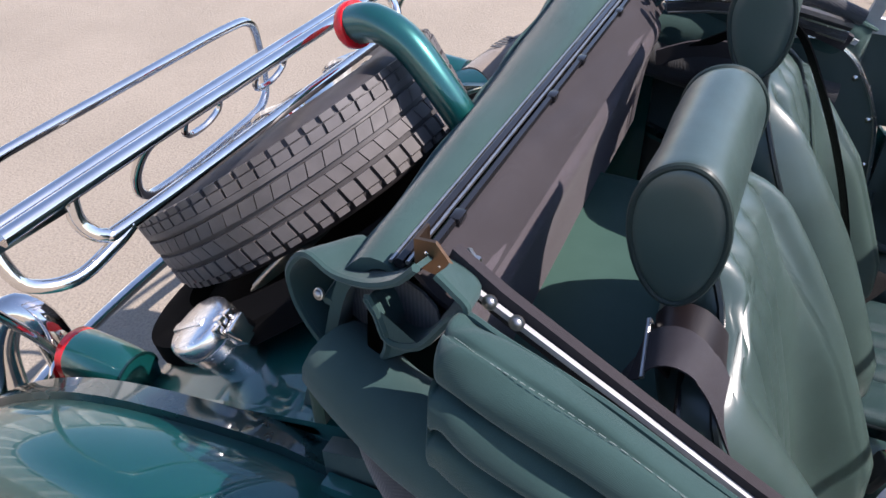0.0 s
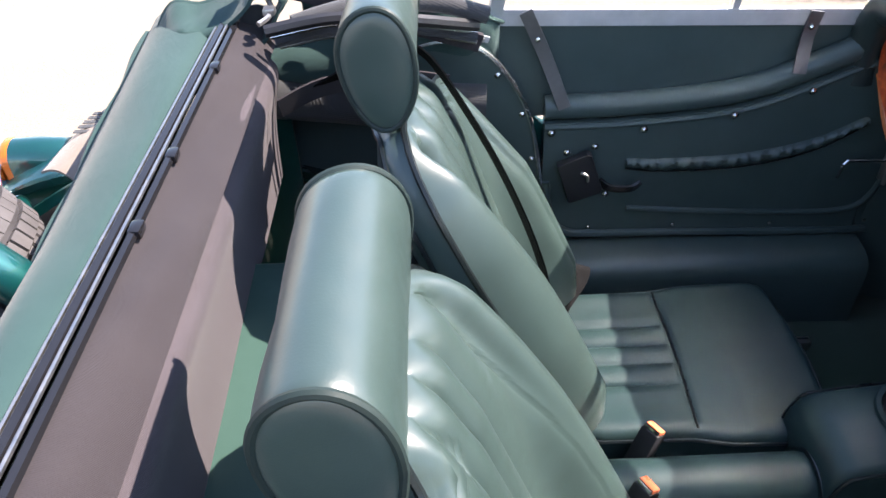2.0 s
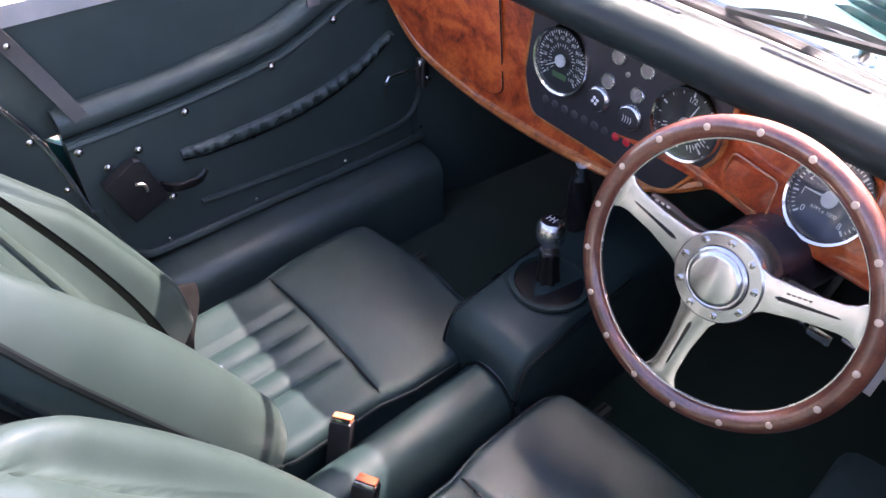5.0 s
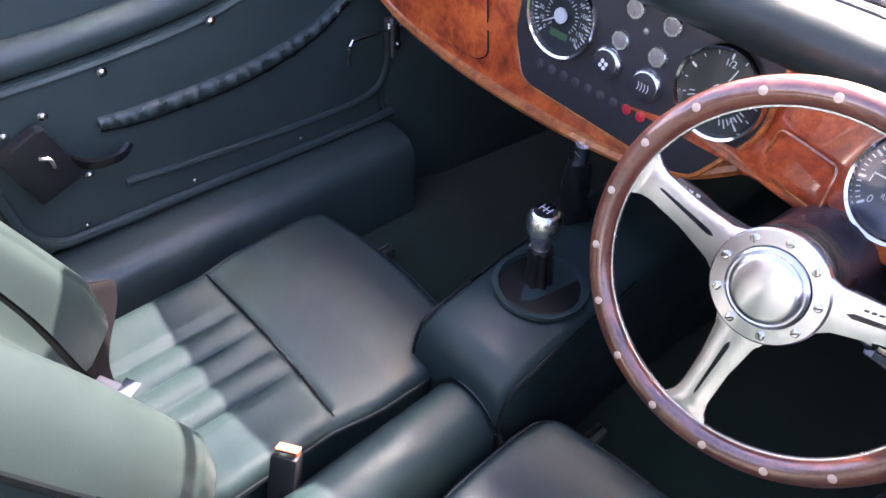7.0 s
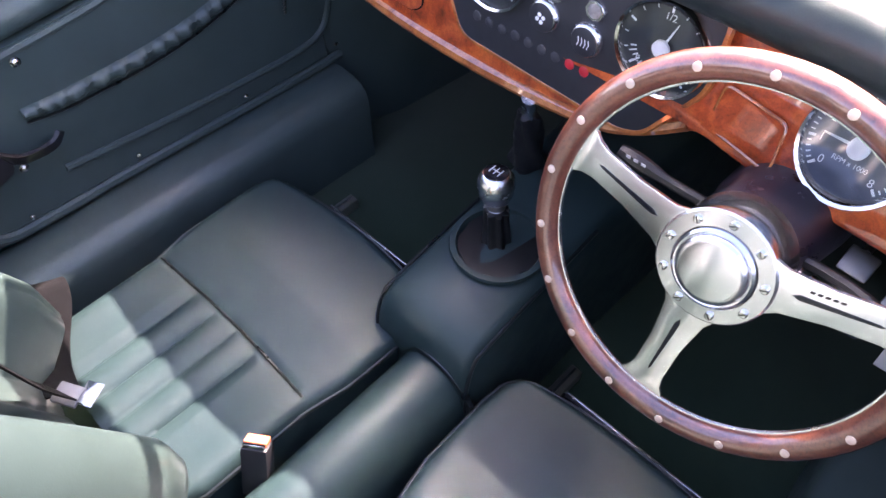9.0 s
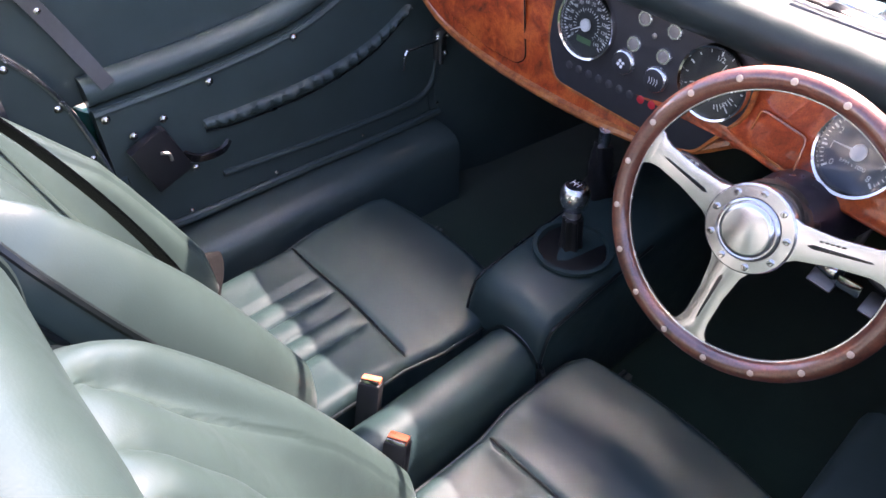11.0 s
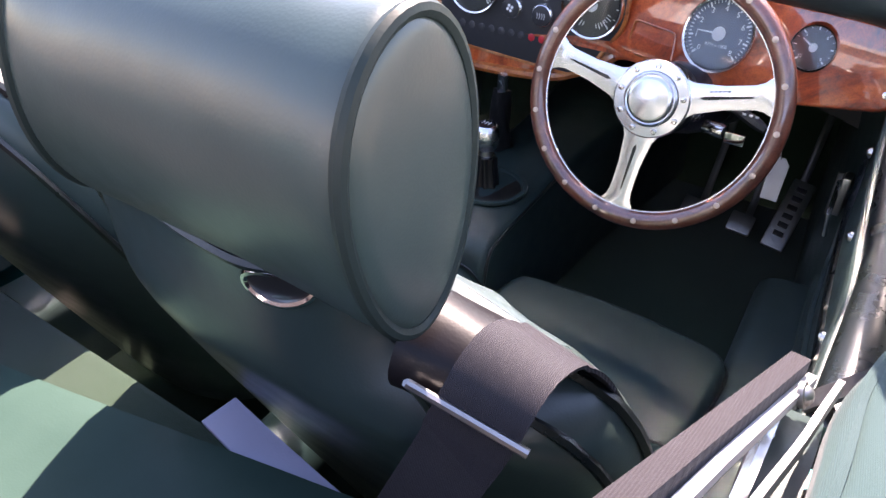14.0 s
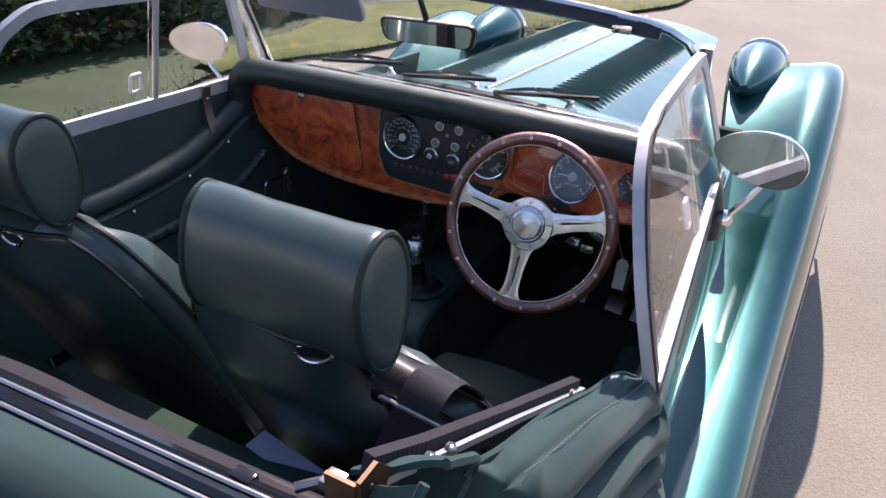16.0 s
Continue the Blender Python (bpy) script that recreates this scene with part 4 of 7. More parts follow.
lathe(bm, [(0.011, 0), (0.011, 0.003), (0.007, 0.006), (0, 0.0065)], (-0.4, DY - 0.003, 0.925), (0, -1, 0), 14)
part("lid_lock", bm, STEEL, glove)
bm = B()
o = rounded([(0.215, 0.87), (0.285, 0.862), (0.29, 0.815), (0.21, 0.818)], 0.008, 3)
tube(bm, [(p[0], DY - 0.0005, p[1]) for p in o], 0.0016, 5, closed=True)
part("cover_line", bm, WALNUT_EDGE, dash)
# instrument panel with a light wooden edge
o = rounded([(-0.158, 0.95), (-0.16, 0.825), (-0.132, 0.765), (0.115, 0.757), (0.145, 0.768), (0.2, 0.855), (0.2, 0.95)], 0.02, 4)
bm = B()
plate(bm, [(a, DY - 0.006, b) for a, b in o], (0, 0.01, 0), 0.002)
panel = part("instrument_panel", bm, PANEL, dash, "matt black instrument panel")
bm = B()
tube(bm, [(p[0], DY - 0.003, p[1]) for p in o], 0.0042, 6, closed=True)
part("panel_edge", bm, WALNUT_EDGE, panel)


def letters(body, size, m, material, parent, name="print"):
    cu = bpy.data.curves.new("print", "FONT")
    cu.body, cu.size, cu.align_x, cu.align_y = body, size, "CENTER", "CENTER"
    tmp = new("print_source", cu)
    me = bpy.data.meshes.new_from_object(tmp)
    bpy.data.objects.remove(tmp)
    me.transform(m)
    me.transform(Matrix.Translation(-BASE[parent.name]))
    me.materials.append(material)
    ob = new(name, me)
    ob.parent = parent
    BASE[ob.name] = BASE[parent.name]
    return ob


def on_dash(x, z, y, turn=0.0):
    """A frame on the fascia: x right, y up, facing the seats."""
    return Matrix.Translation((x, y, z)) @ Euler((radians(90), 0, 0)).to_matrix().to_4x4() @ Matrix.Rotation(turn, 4, "Z")


def gauge(x, z, r, face, marks, ticks, needle, numerals, y=DY - 0.006, label=""):
    bm = B()
    lathe(bm, [(r * 0.86, 0.004), (r * 0.88, -0.001), (r * 0.93, -0.009), (r * 0.985, -0.0105), (r * 1.02, -0.006), (r * 1.02, 0.004)], (x, y, z), (0, 1, 0), 40, caps=False)
    g = part("gauge", bm, CHROME, dash, label)
    bm = B()
    lathe(bm, [(r * 0.93, 0.0), (r * 0.93, -0.0012)], (x, y - 0.0008, z), (0, 1, 0), 36)
    part("dial", bm, face, g)
    a0, a1 = radians(225), radians(-45)
    bm = B()
    for i in range(ticks + 1):
        a = a0 + (a1 - a0) * i / ticks
        big = i % max(1, ticks // marks) == 0
        d = Vector((math.cos(a), 0, math.sin(a)))
        s = Vector((-math.sin(a), 0, math.cos(a))) * (0.0012 if big else 0.0006) * r / 0.05
        p0, p1 = Vector((x, y - 0.0026, z)) + d * r * (0.72 if big else 0.77), Vector((x, y - 0.0026, z)) + d * r * 0.85
        bm.faces.new([bm.verts.new(q) for q in (p0 - s, p0 + s, p1 + s, p1 - s)])
    part("scale_marks", bm, WHITE, g, smooth=False)
    for i, s in enumerate(numerals):
        a = a0 + (a1 - a0) * i / (len(numerals) - 1)
        letters(s, r * (0.15 if len(numerals) > 10 else 0.2), on_dash(x + math.cos(a) * r * 0.63, z + math.sin(a) * r * 0.63, y - 0.0026), WHITE, g, "numeral")
    bm = B()
    a = radians(needle)
    d, s = Vector((math.cos(a), 0, math.sin(a))), Vector((-math.sin(a), 0, math.cos(a)))
    c = Vector((x, y - 0.0042, z))
    plate(bm, [c - d * r * 0.12 + s * 0.0016, c - d * r * 0.12 - s * 0.0016, c + d * r * 0.62 - s * 0.0005, c + d * r * 0.62 + s * 0.0005], (0, -0.001, 0))
    lathe(bm, [(r * 0.18, 0.0), (r * 0.18, 0.003), (r * 0.1, 0.004), (0, 0.0042)], c, (0, -1, 0), 18)
    part("needle", bm, WHITE, g)
    bm = B()
    lathe(bm, [(r * 0.9, 0.0), (r * 0.9, 0.001), (r * 0.5, 0.002), (0.0, 0.0024)], (x, y - 0.0078, z), (0, -1, 0), 36)
    gl = part("gauge_glass", bm, GLASS, g)
    gl.visible_shadow = False
    return g


g1 = gauge(-0.086, 0.879, 0.0535, DIAL, 14, 42, 213, ["0", "10", "20", "30", "40", "50", "60", "70", "80", "90", "100", "120", "130", "140"], label="chrome ringed speedometer with white figures")
bm = B()
plate(bm, [(-0.086 + a, DY - 0.0088, 0.853 + b) for a, b in ((-0.014, -0.004), (0.014, -0.004), (0.014, 0.005), (-0.014, 0.005))], (0, 0.0005, 0))
part("odometer", bm, plain("green_lcd", (0.06, 0.14, 0.06), 0.3), g1)
bm = B()
for i in range(24):
    a = radians(225 - 270 * i / 23)
    c = Vector((-0.086 + math.cos(a) * 0.023, DY - 0.0088, 0.879 + math.sin(a) * 0.023))
    d = Vector((math.cos(a), 0, math.sin(a))) * (0.0035 if i % 3 == 0 else 0.0018)
    s = Vector((-math.sin(a), 0, math.cos(a))) * 0.0006
    bm.faces.new([bm.verts.new(q) for q in (c - d - s, c - d + s, c + d + s, c + d - s)])
part("inner_marks", bm, WHITE, g1, smooth=False)
g2 = gauge(0.142, 0.88, 0.0535, DIAL, 4, 12, 70, ["E", "1/2", "F"], label="chrome ringed combined fuel and temperature gauge")
bm = B()
for a0, a1 in ((200, 250), (290, 340)):
    for i in range(7):
        a = radians(a0 + (a1 - a0) * i / 6)
        d, s = Vector((math.cos(a), 0, math.sin(a))), Vector((-math.sin(a), 0, math.cos(a))) * 0.0008
        c = Vector((0.142, DY - 0.0088, 0.88))
        bm.faces.new([bm.verts.new(q) for q in (c + d * 0.03 - s, c + d * 0.03 + s, c + d * (0.037 + 0.003 * (i % 2)) + s, c + d * (0.037 + 0.003 * (i % 2)) - s)])
part("lower_marks", bm, WHITE, g2, smooth=False)
g3 = gauge(0.349, 0.875, 0.0535, DIAL_SKY, 8, 40, 180, ["0", "1", "2", "3", "4", "5", "6", "7", "8"], DY, "chrome ringed rev counter with the sky's reflection painted blue-grey on its face")
letters("RPM x 1000", 0.0068, on_dash(0.349, 0.858, DY - 0.0027), WHITE, g3, "dial_words")
gauge(0.482, 0.882, 0.0315, DIAL, 6, 12, 150, ["12", "3", "6", "9"], DY, "small chrome ringed clock")
# warning lights, buttons and knobs
for x, z in ((0.013, 0.925), (0.064, 0.924), (0.004, 0.883), (0.057, 0.884)):
    bm = B()
    lathe(bm, [(0.013, 0), (0.013, 0.003), (0.0115, 0.005), (0.009, 0.005), (0.0085, 0.0035)], (x, DY - 0.006, z), (0, -1, 0), 8)
    b_ = part("warning_light", bm, ALLOY, panel)
    bm = B()
    lathe(bm, [(0.0085, 0), (0.0085, 0.0045), (0.006, 0.0055), (0, 0.006)], (x, DY - 0.006, z), (0, -1, 0), 16)
    part("light_lens", bm, plain("dim_lens", (0.22, 0.2, 0.19), 0.3), b_)
for x, z, sym in ((-0.006, 0.850, "fan"), (0.054, 0.847, "heat")):
    bm = B()
    lathe(bm, [(0.0205, 0), (0.0205, 0.004), (0.019, 0.006), (0.018, 0.008), (0.0165, 0.009)], (x, DY - 0.006, z), (0, -1, 0), 28)
    k_ = part("rotary_knob", bm, ALLOY, panel, "silver ringed rotary knob")
    bm = B()
    lathe(bm, [(0.017, 0), (0.017, 0.0092), (0.015, 0.0102), (0, 0.0105)], (x, DY - 0.006, z), (0, -1, 0), 28)
    part("knob_face", bm, PANEL, k_)
    bm = B()
    for i in range(4):
        if sym == "fan":
            a = i * math.pi / 2 + 0.4
            lathe(bm, [(0.0026, 0), (0.0026, 0.0006)], (x + math.cos(a) * 0.0045, DY - 0.0166, z + math.sin(a) * 0.0045), (0, -1, 0), 10)
        else:
            tube(bm, [(x - 0.007 + 0.0045 * i, DY - 0.0168, z - 0.005), (x - 0.0055 + 0.0045 * i, DY - 0.0168, z), (x - 0.007 + 0.0045 * i, DY - 0.0168, z + 0.005)], 0.0005, 4)
    part("knob_sign", bm, WHITE, k_)
for i in range(9):
    x, z = -0.107 + 0.0205 * i, 0.803 + 0.0003 * i
    bm = B()
    lathe(bm, [(0.0065, 0), (0.0065, 0.001), (0.0055, 0.0016), (0, 0.0018)], (x, DY - 0.006, z), (0, -1, 0), 14)
    lit = i in (7, 8)
    part("push_button", bm, RED_BUTTON if lit else plain("button", (0.035, 0.035, 0.04), 0.5), panel, "small red lit button" if lit else "")
bm = B()
lathe(bm, [(0.004, 0), (0.004, 0.002), (0, 0.003)], (0.033, DY - 0.006, 0.905), (0, -1, 0), 10)
part("panel_screw", bm, STEEL, panel)
for p in ((0.592, DY, 0.842), (-0.545, DY, 0.885)):
    bm = B()
    lathe(bm, [(0.005, 0), (0.005, 0.003), (0, 0.004)], p, (0, -1, 0), 10)
    part("fascia_screw", bm, CHROME, dash)
# padded top roll that turns down at both ends
bm = B()
tube(bm, spline([(-0.6, 0.116, 0.8), (-0.604, 0.116, 0.88), (-0.585, 0.118, 0.945), (-0.53, 0.12, 0.966), (-0.3, 0.121, 0.971), (0.0, 0.121, 0.973), (0.3, 0.121, 0.972), (0.56, 0.12, 0.964), (0.615, 0.118, 0.935), (0.637, 0.116, 0.88), (0.64, 0.116, 0.82)], 6), 0.034, 20, wide=1.0)
part("crash_roll", bm, DASH_ROLL, dash, "dark green padded leather crash roll")
bm = B()
f = lambda u, v: Vector((-0.54 + 1.11 * u, 0.118 + 0.088 * v, 1.0035 - 0.02 * v ** 1.5 - 0.05 * max(0.0, (abs(u - 0.5) - 0.38) / 0.12) ** 2))
sheet(bm, f, 40, 8, lambda u, v: f(u, v) - Vector((0, 0, 0.02)))
part("top_pad", bm, PAD, dash)
for xa, xb in ((-0.4, -0.24), (-0.11, 0.068), (0.19, 0.33)):
    bm = B()
    box(bm, ((xa + xb) / 2, 0.163, 0.9955), (xb - xa, 0.009, 0.006), 0.002, Euler((radians(-13), 0, 0)).to_matrix())
    part("demist_slot", bm, GLOSS_BLACK, dash, "black demister slot")
bm = B()
tube(bm, [f(u / 30, 1.0) + Vector((0, 0.004, -0.002)) for u in range(31)], 0.004, 6)
part("pad_edge", bm, ALU_STRIP, dash, "thin bright edging")

# the fascia leans back towards its top, more so before the driver
for ob in dash.children_recursive:
    if ob.name.split(".")[0] in ("top_pad", "demist_slot", "crash_roll", "pad_edge"):
        continue
    for v in ob.data.vertices:
        p = v.co + BASE[ob.name]
        v.co.y += (0.08 + 0.3 * min(1, max(0, (p.x - 0.2) / 0.07))) * (p.z - 0.875)
    ob.data.update()

# ---- steering wheel ----
WC, WR = Vector((0.3146, -0.0313, 0.8165)), 0.1777
WM = Matrix.Translation(WC) @ Euler((radians(90 - 19.0), 0, 0)).to_matrix().to_4x4()
wheel = thing("steering_wheel", WC, "three-spoke polished alloy steering wheel with a riveted wooden rim", "steering wheel")
wp = lambda r, a, h=0.0: WM @ Vector((r * math.cos(a), r * math.sin(a), h))
bm = B()
tube(bm, [wp(WR, 2 * math.pi * i / 72) for i in range(72)], 0.0135, 14, closed=True)
rim = part("rim", bm, RIM_WOOD, wheel, "varnished mahogany rim")
bm = B()
tube(bm, [wp(WR - 0.0132, 2 * math.pi * i / 72) for i in range(72)], 0.0022, 6, closed=True)
part("rim_band", bm, ALLOY, rim)
for i in range(18):
    a = radians(-1 + 20 * i)
    bm = B()
    lathe(bm, [(0.0042, -0.002), (0.0042, 0.0006), (0.003, 0.0012), (0, 0.0014)], wp(WR, a, 0.0132), WM.to_3x3() @ Vector((0, 0, 1)), 12)
    part("rivet", bm, IVORY, rim)
axis = WM.to_3x3() @ Vector((0, 0, 1))
for k, deg in enumerate((14.5, 168.5, 267)):
    a = radians(deg)
    d, s = Vector((math.cos(a), math.sin(a))), Vector((-math.sin(a), math.cos(a)))
    half = [(0.035, 0.034), (0.06, 0.0215), (0.1, 0.0165), (0.14, 0.0165), (0.152, 0.0195), (0.158, 0.024), (0.1665, 0.0275)]
    outl = [d * r + s * w for r, w in half] + [d * r - s * w for r, w in half[::-1]]
    slot = [d * r + s * w for r, w in ((0.068, 0.0), (0.074, 0.0026), (0.136, 0.0012), (0.14, 0), (0.136, -0.0012), (0.074, -0.0026))]
    bm = B()
    plate(bm, [WM @ Vector((p.x, p.y, -0.003)) for p in outl], axis * 0.0045, 0.0008)
    sp = part("spoke", bm, POLISHED, wheel, "polished alloy spoke with a dark slot")
    bm = B()
    plate(bm, [WM @ Vector((p.x, p.y, 0.0008)) for p in slot], axis * 0.0012)
    part("spoke_slot", bm, GLOSS_BLACK, sp)
    if k == 0:
        for j in range(5):
            bm = B()
            plate(bm, [WM @ Vector(((d * r + s * w).x, (d * r + s * w).y, 0.0017)) for r, w in ((0.08 + 0.006 * j, 0.0075), (0.084 + 0.006 * j, 0.0075), (0.085 + 0.006 * j, 0.0095), (0.081 + 0.006 * j, 0.0095))], axis * 0.0004)
            part("maker_mark", bm, GLOSS_BLACK, sp)
bm = B()
lathe(bm, [(0.02, -0.03), (0.05, -0.024), (0.056, -0.004), (0.056, 0.003), (0.054, 0.005), (0.04, 0.0055), (0.0385, 0.003), (0.0, 0.003)], WC, axis, 48)
hub = part("hub_plate", bm, POLISHED, wheel, "round polished hub plate")
bm = B()
lathe(bm, [(0.0385, 0.002), (0.0385, 0.007), (0.036, 0.009), (0.0345, 0.0085), (0.0335, 0.011), (0.031, 0.0135), (0.027, 0.0142), (0.0, 0.0155)], WC, axis, 48)
part("horn_push", bm, POLISHED, wheel, "domed polished horn push")
for i in range(9):
    a = radians(12 + 40 * i)
    bm = B()
    lathe(bm, [(0.0042, 0), (0.0042, 0.002), (0.003, 0.003), (0, 0.0031)], wp(0.047, a, 0.005), axis, 12)
    h_ = part("hub_screw", bm, CHROME, hub)
    bm = B()
    t_ = Vector((math.cos(a * 2.3), math.sin(a * 2.3), 0))
    tube(bm, [wp(0.047, a, 0.0082) - WM.to_3x3() @ t_ * 0.0036, wp(0.047, a, 0.0082) + WM.to_3x3() @ t_ * 0.0036], 0.0006, 4)
    part("screw_slot", bm, GLOSS_BLACK, h_)
bm = B()
lathe(bm, [(0.055, -0.05), (0.052, -0.03), (0.045, -0.022)], WC, axis, 32)
lathe(bm, [(0.05, -0.055), (0.05, -0.05)], WC, axis, 32)
part("hub_boss", bm, GLOSS_BLACK, wheel)

column = thing("steering_column", (0.3146, 0.15, 0.74), "dark vinyl steering column shroud with stalks", "steering column")
bm = B()
cp = lambda h: WC - axis * h
rings = []
for h, rx, rz in ((0.055, 0.045, 0.045), (0.07, 0.052, 0.05), (0.12, 0.06, 0.055), (0.2, 0.066, 0.06), (0.3, 0.066, 0.06), (0.5, 0.06, 0.055)):
    rings.append([cp(h) + Vector((rx * math.cos(a), 0, 0)) + WM.to_3x3() @ Vector((0, rz * math.sin(a), 0)) for a in [2 * math.pi * j / 24 for j in range(24)]])
skin(bm, rings)
part("shroud", bm, COLUMN, column)
for s in (-1, 1):
    bm = B()
    tube(bm, spline([cp(0.085) + Vector((s * 0.045, 0, 0.005)), cp(0.08) + Vector((s * 0.1, 0, 0.008)), cp(0.07) + Vector((s * 0.15, -0.0, 0.02 - 0.03 * (s > 0)))], 5), [0.006] * 6 + [0.008, 0.009, 0.009, 0.008, 0.006], 8)
    st_ = part("stalk", bm, BLACK, column, "black column stalk")
    bm = B()
    for j in range(3):
        p = cp(0.0715) + Vector((s * (0.118 + 0.009 * j), -0.008, 0.024 - 0.015 * (s > 0)))
        box(bm, p, (0.005, 0.0008, 0.003))
    part("stalk_mark", bm, WHITE, st_)
bm = B()
lathe(bm, [(0.012, 0), (0.012, 0.03), (0.009, 0.034), (0, 0.035)], cp(0.1) + Vector((0.062, 0, -0.03)), (1, -0.4, 0.1), 14)
box(bm, cp(0.1) + Vector((0.11, -0.02, -0.03)), (0.03, 0.004, 0.018), 0.002)
part("ignition_key", bm, CHROME, column, "chrome ignition lock with its key")

# ---- seats ----
BACK_W = [(0.0, 0.2), (0.1, 0.222), (0.4, 0.234), (0.7, 0.229), (0.77, 0.222), (0.82, 0.209), (0.845, 0.188), (0.862, 0.155), (0.876, 0.115), (0.9, 0.085), (1.0, 0.06)]

BACK_IN = [(0.0, 0.2), (0.1, 0.222), (0.4, 0.234), (0.7, 0.228), (0.85, 0.212), (0.93, 0.19), (0.975, 0.165), (1.0, 0.13)]


def car_seat(cx, label):
    root = thing("bucket_seat", (cx, -0.3, 0.25), label, "seat", "seats of the roadster")
    p0, p1 = Vector((cx, -0.488, 0.47)), Vector((cx, -0.757, 1.03))
    up = (p1 - p0)
    L = up.length
    up.normalize()
    out = Vector((0, up.z, -up.y))
    out = Vector((0, -out.y, out.z)) if out.y < 0 else out
    ax = Vector((1, 0, 0))

    outer = -1 if cx < 0 else 1
    shift = -0.006 if cx < 0 else 0.008

    def w_at(v, s=0):
        """Half width; the outer shoulder is rounder than the inner one."""
        table = BACK_W if s * outer > 0 else BACK_IN
        return line(table, v) * 0.5 + lerp(table, v) * 0.5

    def front(u, v):
        q = 2 * u - 1
        s = w_at(v, q) * q
        a = abs(s)
        bolster = 0.05 * math.exp(-((a - 0.2) / line([(0.45, 0.085), (0.85, 0.05)], v)) ** 4) * min(1, v * 4 + 0.6) * line([(0.5, 1.0), (0.66, 0.55), (0.78, 0.18), (0.86, 0.0)] if q * outer > 0 else [(0.55, 1.0), (0.88, 0.75), (0.96, 0.4)], v)
        edge = (1 - abs(q) ** 7) * min(1, (1 - v) * 14 + 0.0) ** 0.5
        flute = 0.0
        m = s - shift
        if abs(m) < 0.14 and v < 0.985:
            depth = line([(0.0, 0.005), (0.3, 0.004), (0.5, 0.005), (0.72, 0.01), (0.88, 0.0145), (0.955, 0.013), (0.985, 0.0)], v)
            if abs(m) < 0.072:
                flute = depth * (abs(math.sin(math.pi * (m + 0.072) / 0.048)) ** 0.6 - 0.6)
            else:
                flute = depth * (math.sin(math.pi * (abs(m) - 0.072) / 0.068) ** 0.6 - 0.6)
        crease = -(1.0 if cx < 0 else 0.15 if q > 0 else 0.45) * line([(0.0, 0.002), (0.4, 0.003), (0.62, 0.006), (0.8, 0.014), (0.9, 0.021), (0.95, 0.012), (0.975, 0.0)], v) * math.exp(-((a - 0.14) / 0.01) ** 2)
        pinch = -(0.026 if cx < 0 else 0.0 if q > 0 else 0.008) * math.exp(-((a - 0.14) / 0.016) ** 2 - ((v - 0.925) / 0.03) ** 2)
        lumbar = pinch + 0.006 * math.sin(math.pi * min(1, v * 1.15)) - 0.06 * math.exp(-(a / 0.11) ** 6) * line([(0.0, 1.0), (0.25, 0.9), (0.5, 0.45), (0.8, 0.0)], v)
        return p0 + up * L * v + ax * s + out * ((0.022 + lumbar + flute + bolster + crease) * edge)

    swell = lambda k: k * k * (3 - 2 * k)

    def rear(u, v):
        q = 2 * u - 1
        return p0 + up * L * v + ax * w_at(v, q) * q - out * (0.055 + 0.02 * (1 - q * q) - 0.02 * v + 0.036 * (1 - q ** 4) * swell(min(1, (1 - v) / 0.16)))

    bm = B()
    sheet(bm, front, 190, 48, rear)
    back = part("backrest", bm, GREEN, root, "fluted green leather backrest", angle=70)
    bm = B()
    edge = [front(0, j / 44) for j in range(45)] + [front(i / 20, 1) for i in range(1, 20)] + [front(1, 1 - j / 44) for j in range(45)]
    tube(bm, edge, 0.0045, 6)
    part("backrest_piping", bm, PIPING, back)
    bm = B()
    edge = [rear(0, j / 30) for j in range(31)] + [rear(i / 16, 1) for i in range(1, 16)] + [rear(1, 1 - j / 30) for j in range(31)]
    tube(bm, edge, 0.004, 6)
    part("rear_piping", bm, PIPING, back)
    # lateral adjuster bar in front of the cushion
    bm = B()
    box(bm, (cx - 0.005, 0.005, 0.325), (0.3, 0.018, 0.014), 0.003)
    for x in (-0.13, 0.12):
        box(bm, (cx + x, -0.02, 0.3), (0.02, 0.05, 0.036), 0.003)
    bar = part("adjuster_bar", bm, GLOSS_BLACK, root, "black metal adjuster bar")
    # the highlight along the bar, built as a thin alloy strip
    bm = B()
    box(bm, (cx - 0.005, 0.0145, 0.334), (0.29, 0.004, 0.005), 0.001)
    part("bar_edge", bm, ALLOY, bar, "bright strip standing in for the bar's highlight")
    # cushion
    y0, y1, zt = -0.50, -0.036, 0.442

    def half(v):
        return line([(0, 0.17), (0.1, 0.182), (0.45, 0.184), (0.6, 0.197), (0.85, 0.2), (0.93, 0.197), (0.97, 0.188), (1.0, 0.168)], v)

    def top(u, v):
        q = 2 * u - 1
        y = y0 + (y1 - y0) * v
        s = half(v) * q
        a = abs(s)
        edge = (1 - abs(q) ** 30) * min(1, (1 - v) * 30) ** 0.5
        z = zt - 0.012
        rise = 0.0
        if v < 0.47:
            m = s - shift
            if abs(m) < 0.072:
                rise = 0.0085 * (abs(math.sin(math.pi * (m + 0.072) / 0.048)) ** 0.6 - 0.55) * min(1, (0.47 - v) * 14)
            else:
                rise = 0.0085 * (min(1.0, (abs(m) - 0.072) / 0.022) ** 0.6 - 0.75) * min(1, (0.47 - v) * 14)
            rise -= 0.005 * math.exp(-((v - 0.47) / 0.01) ** 2) * (a < 0.16)
        else:
            rise = 0.007 * min(1, (v - 0.47) * 5) - 0.004 * math.exp(-((v - 0.47) / 0.01) ** 2) * (a < 0.16)
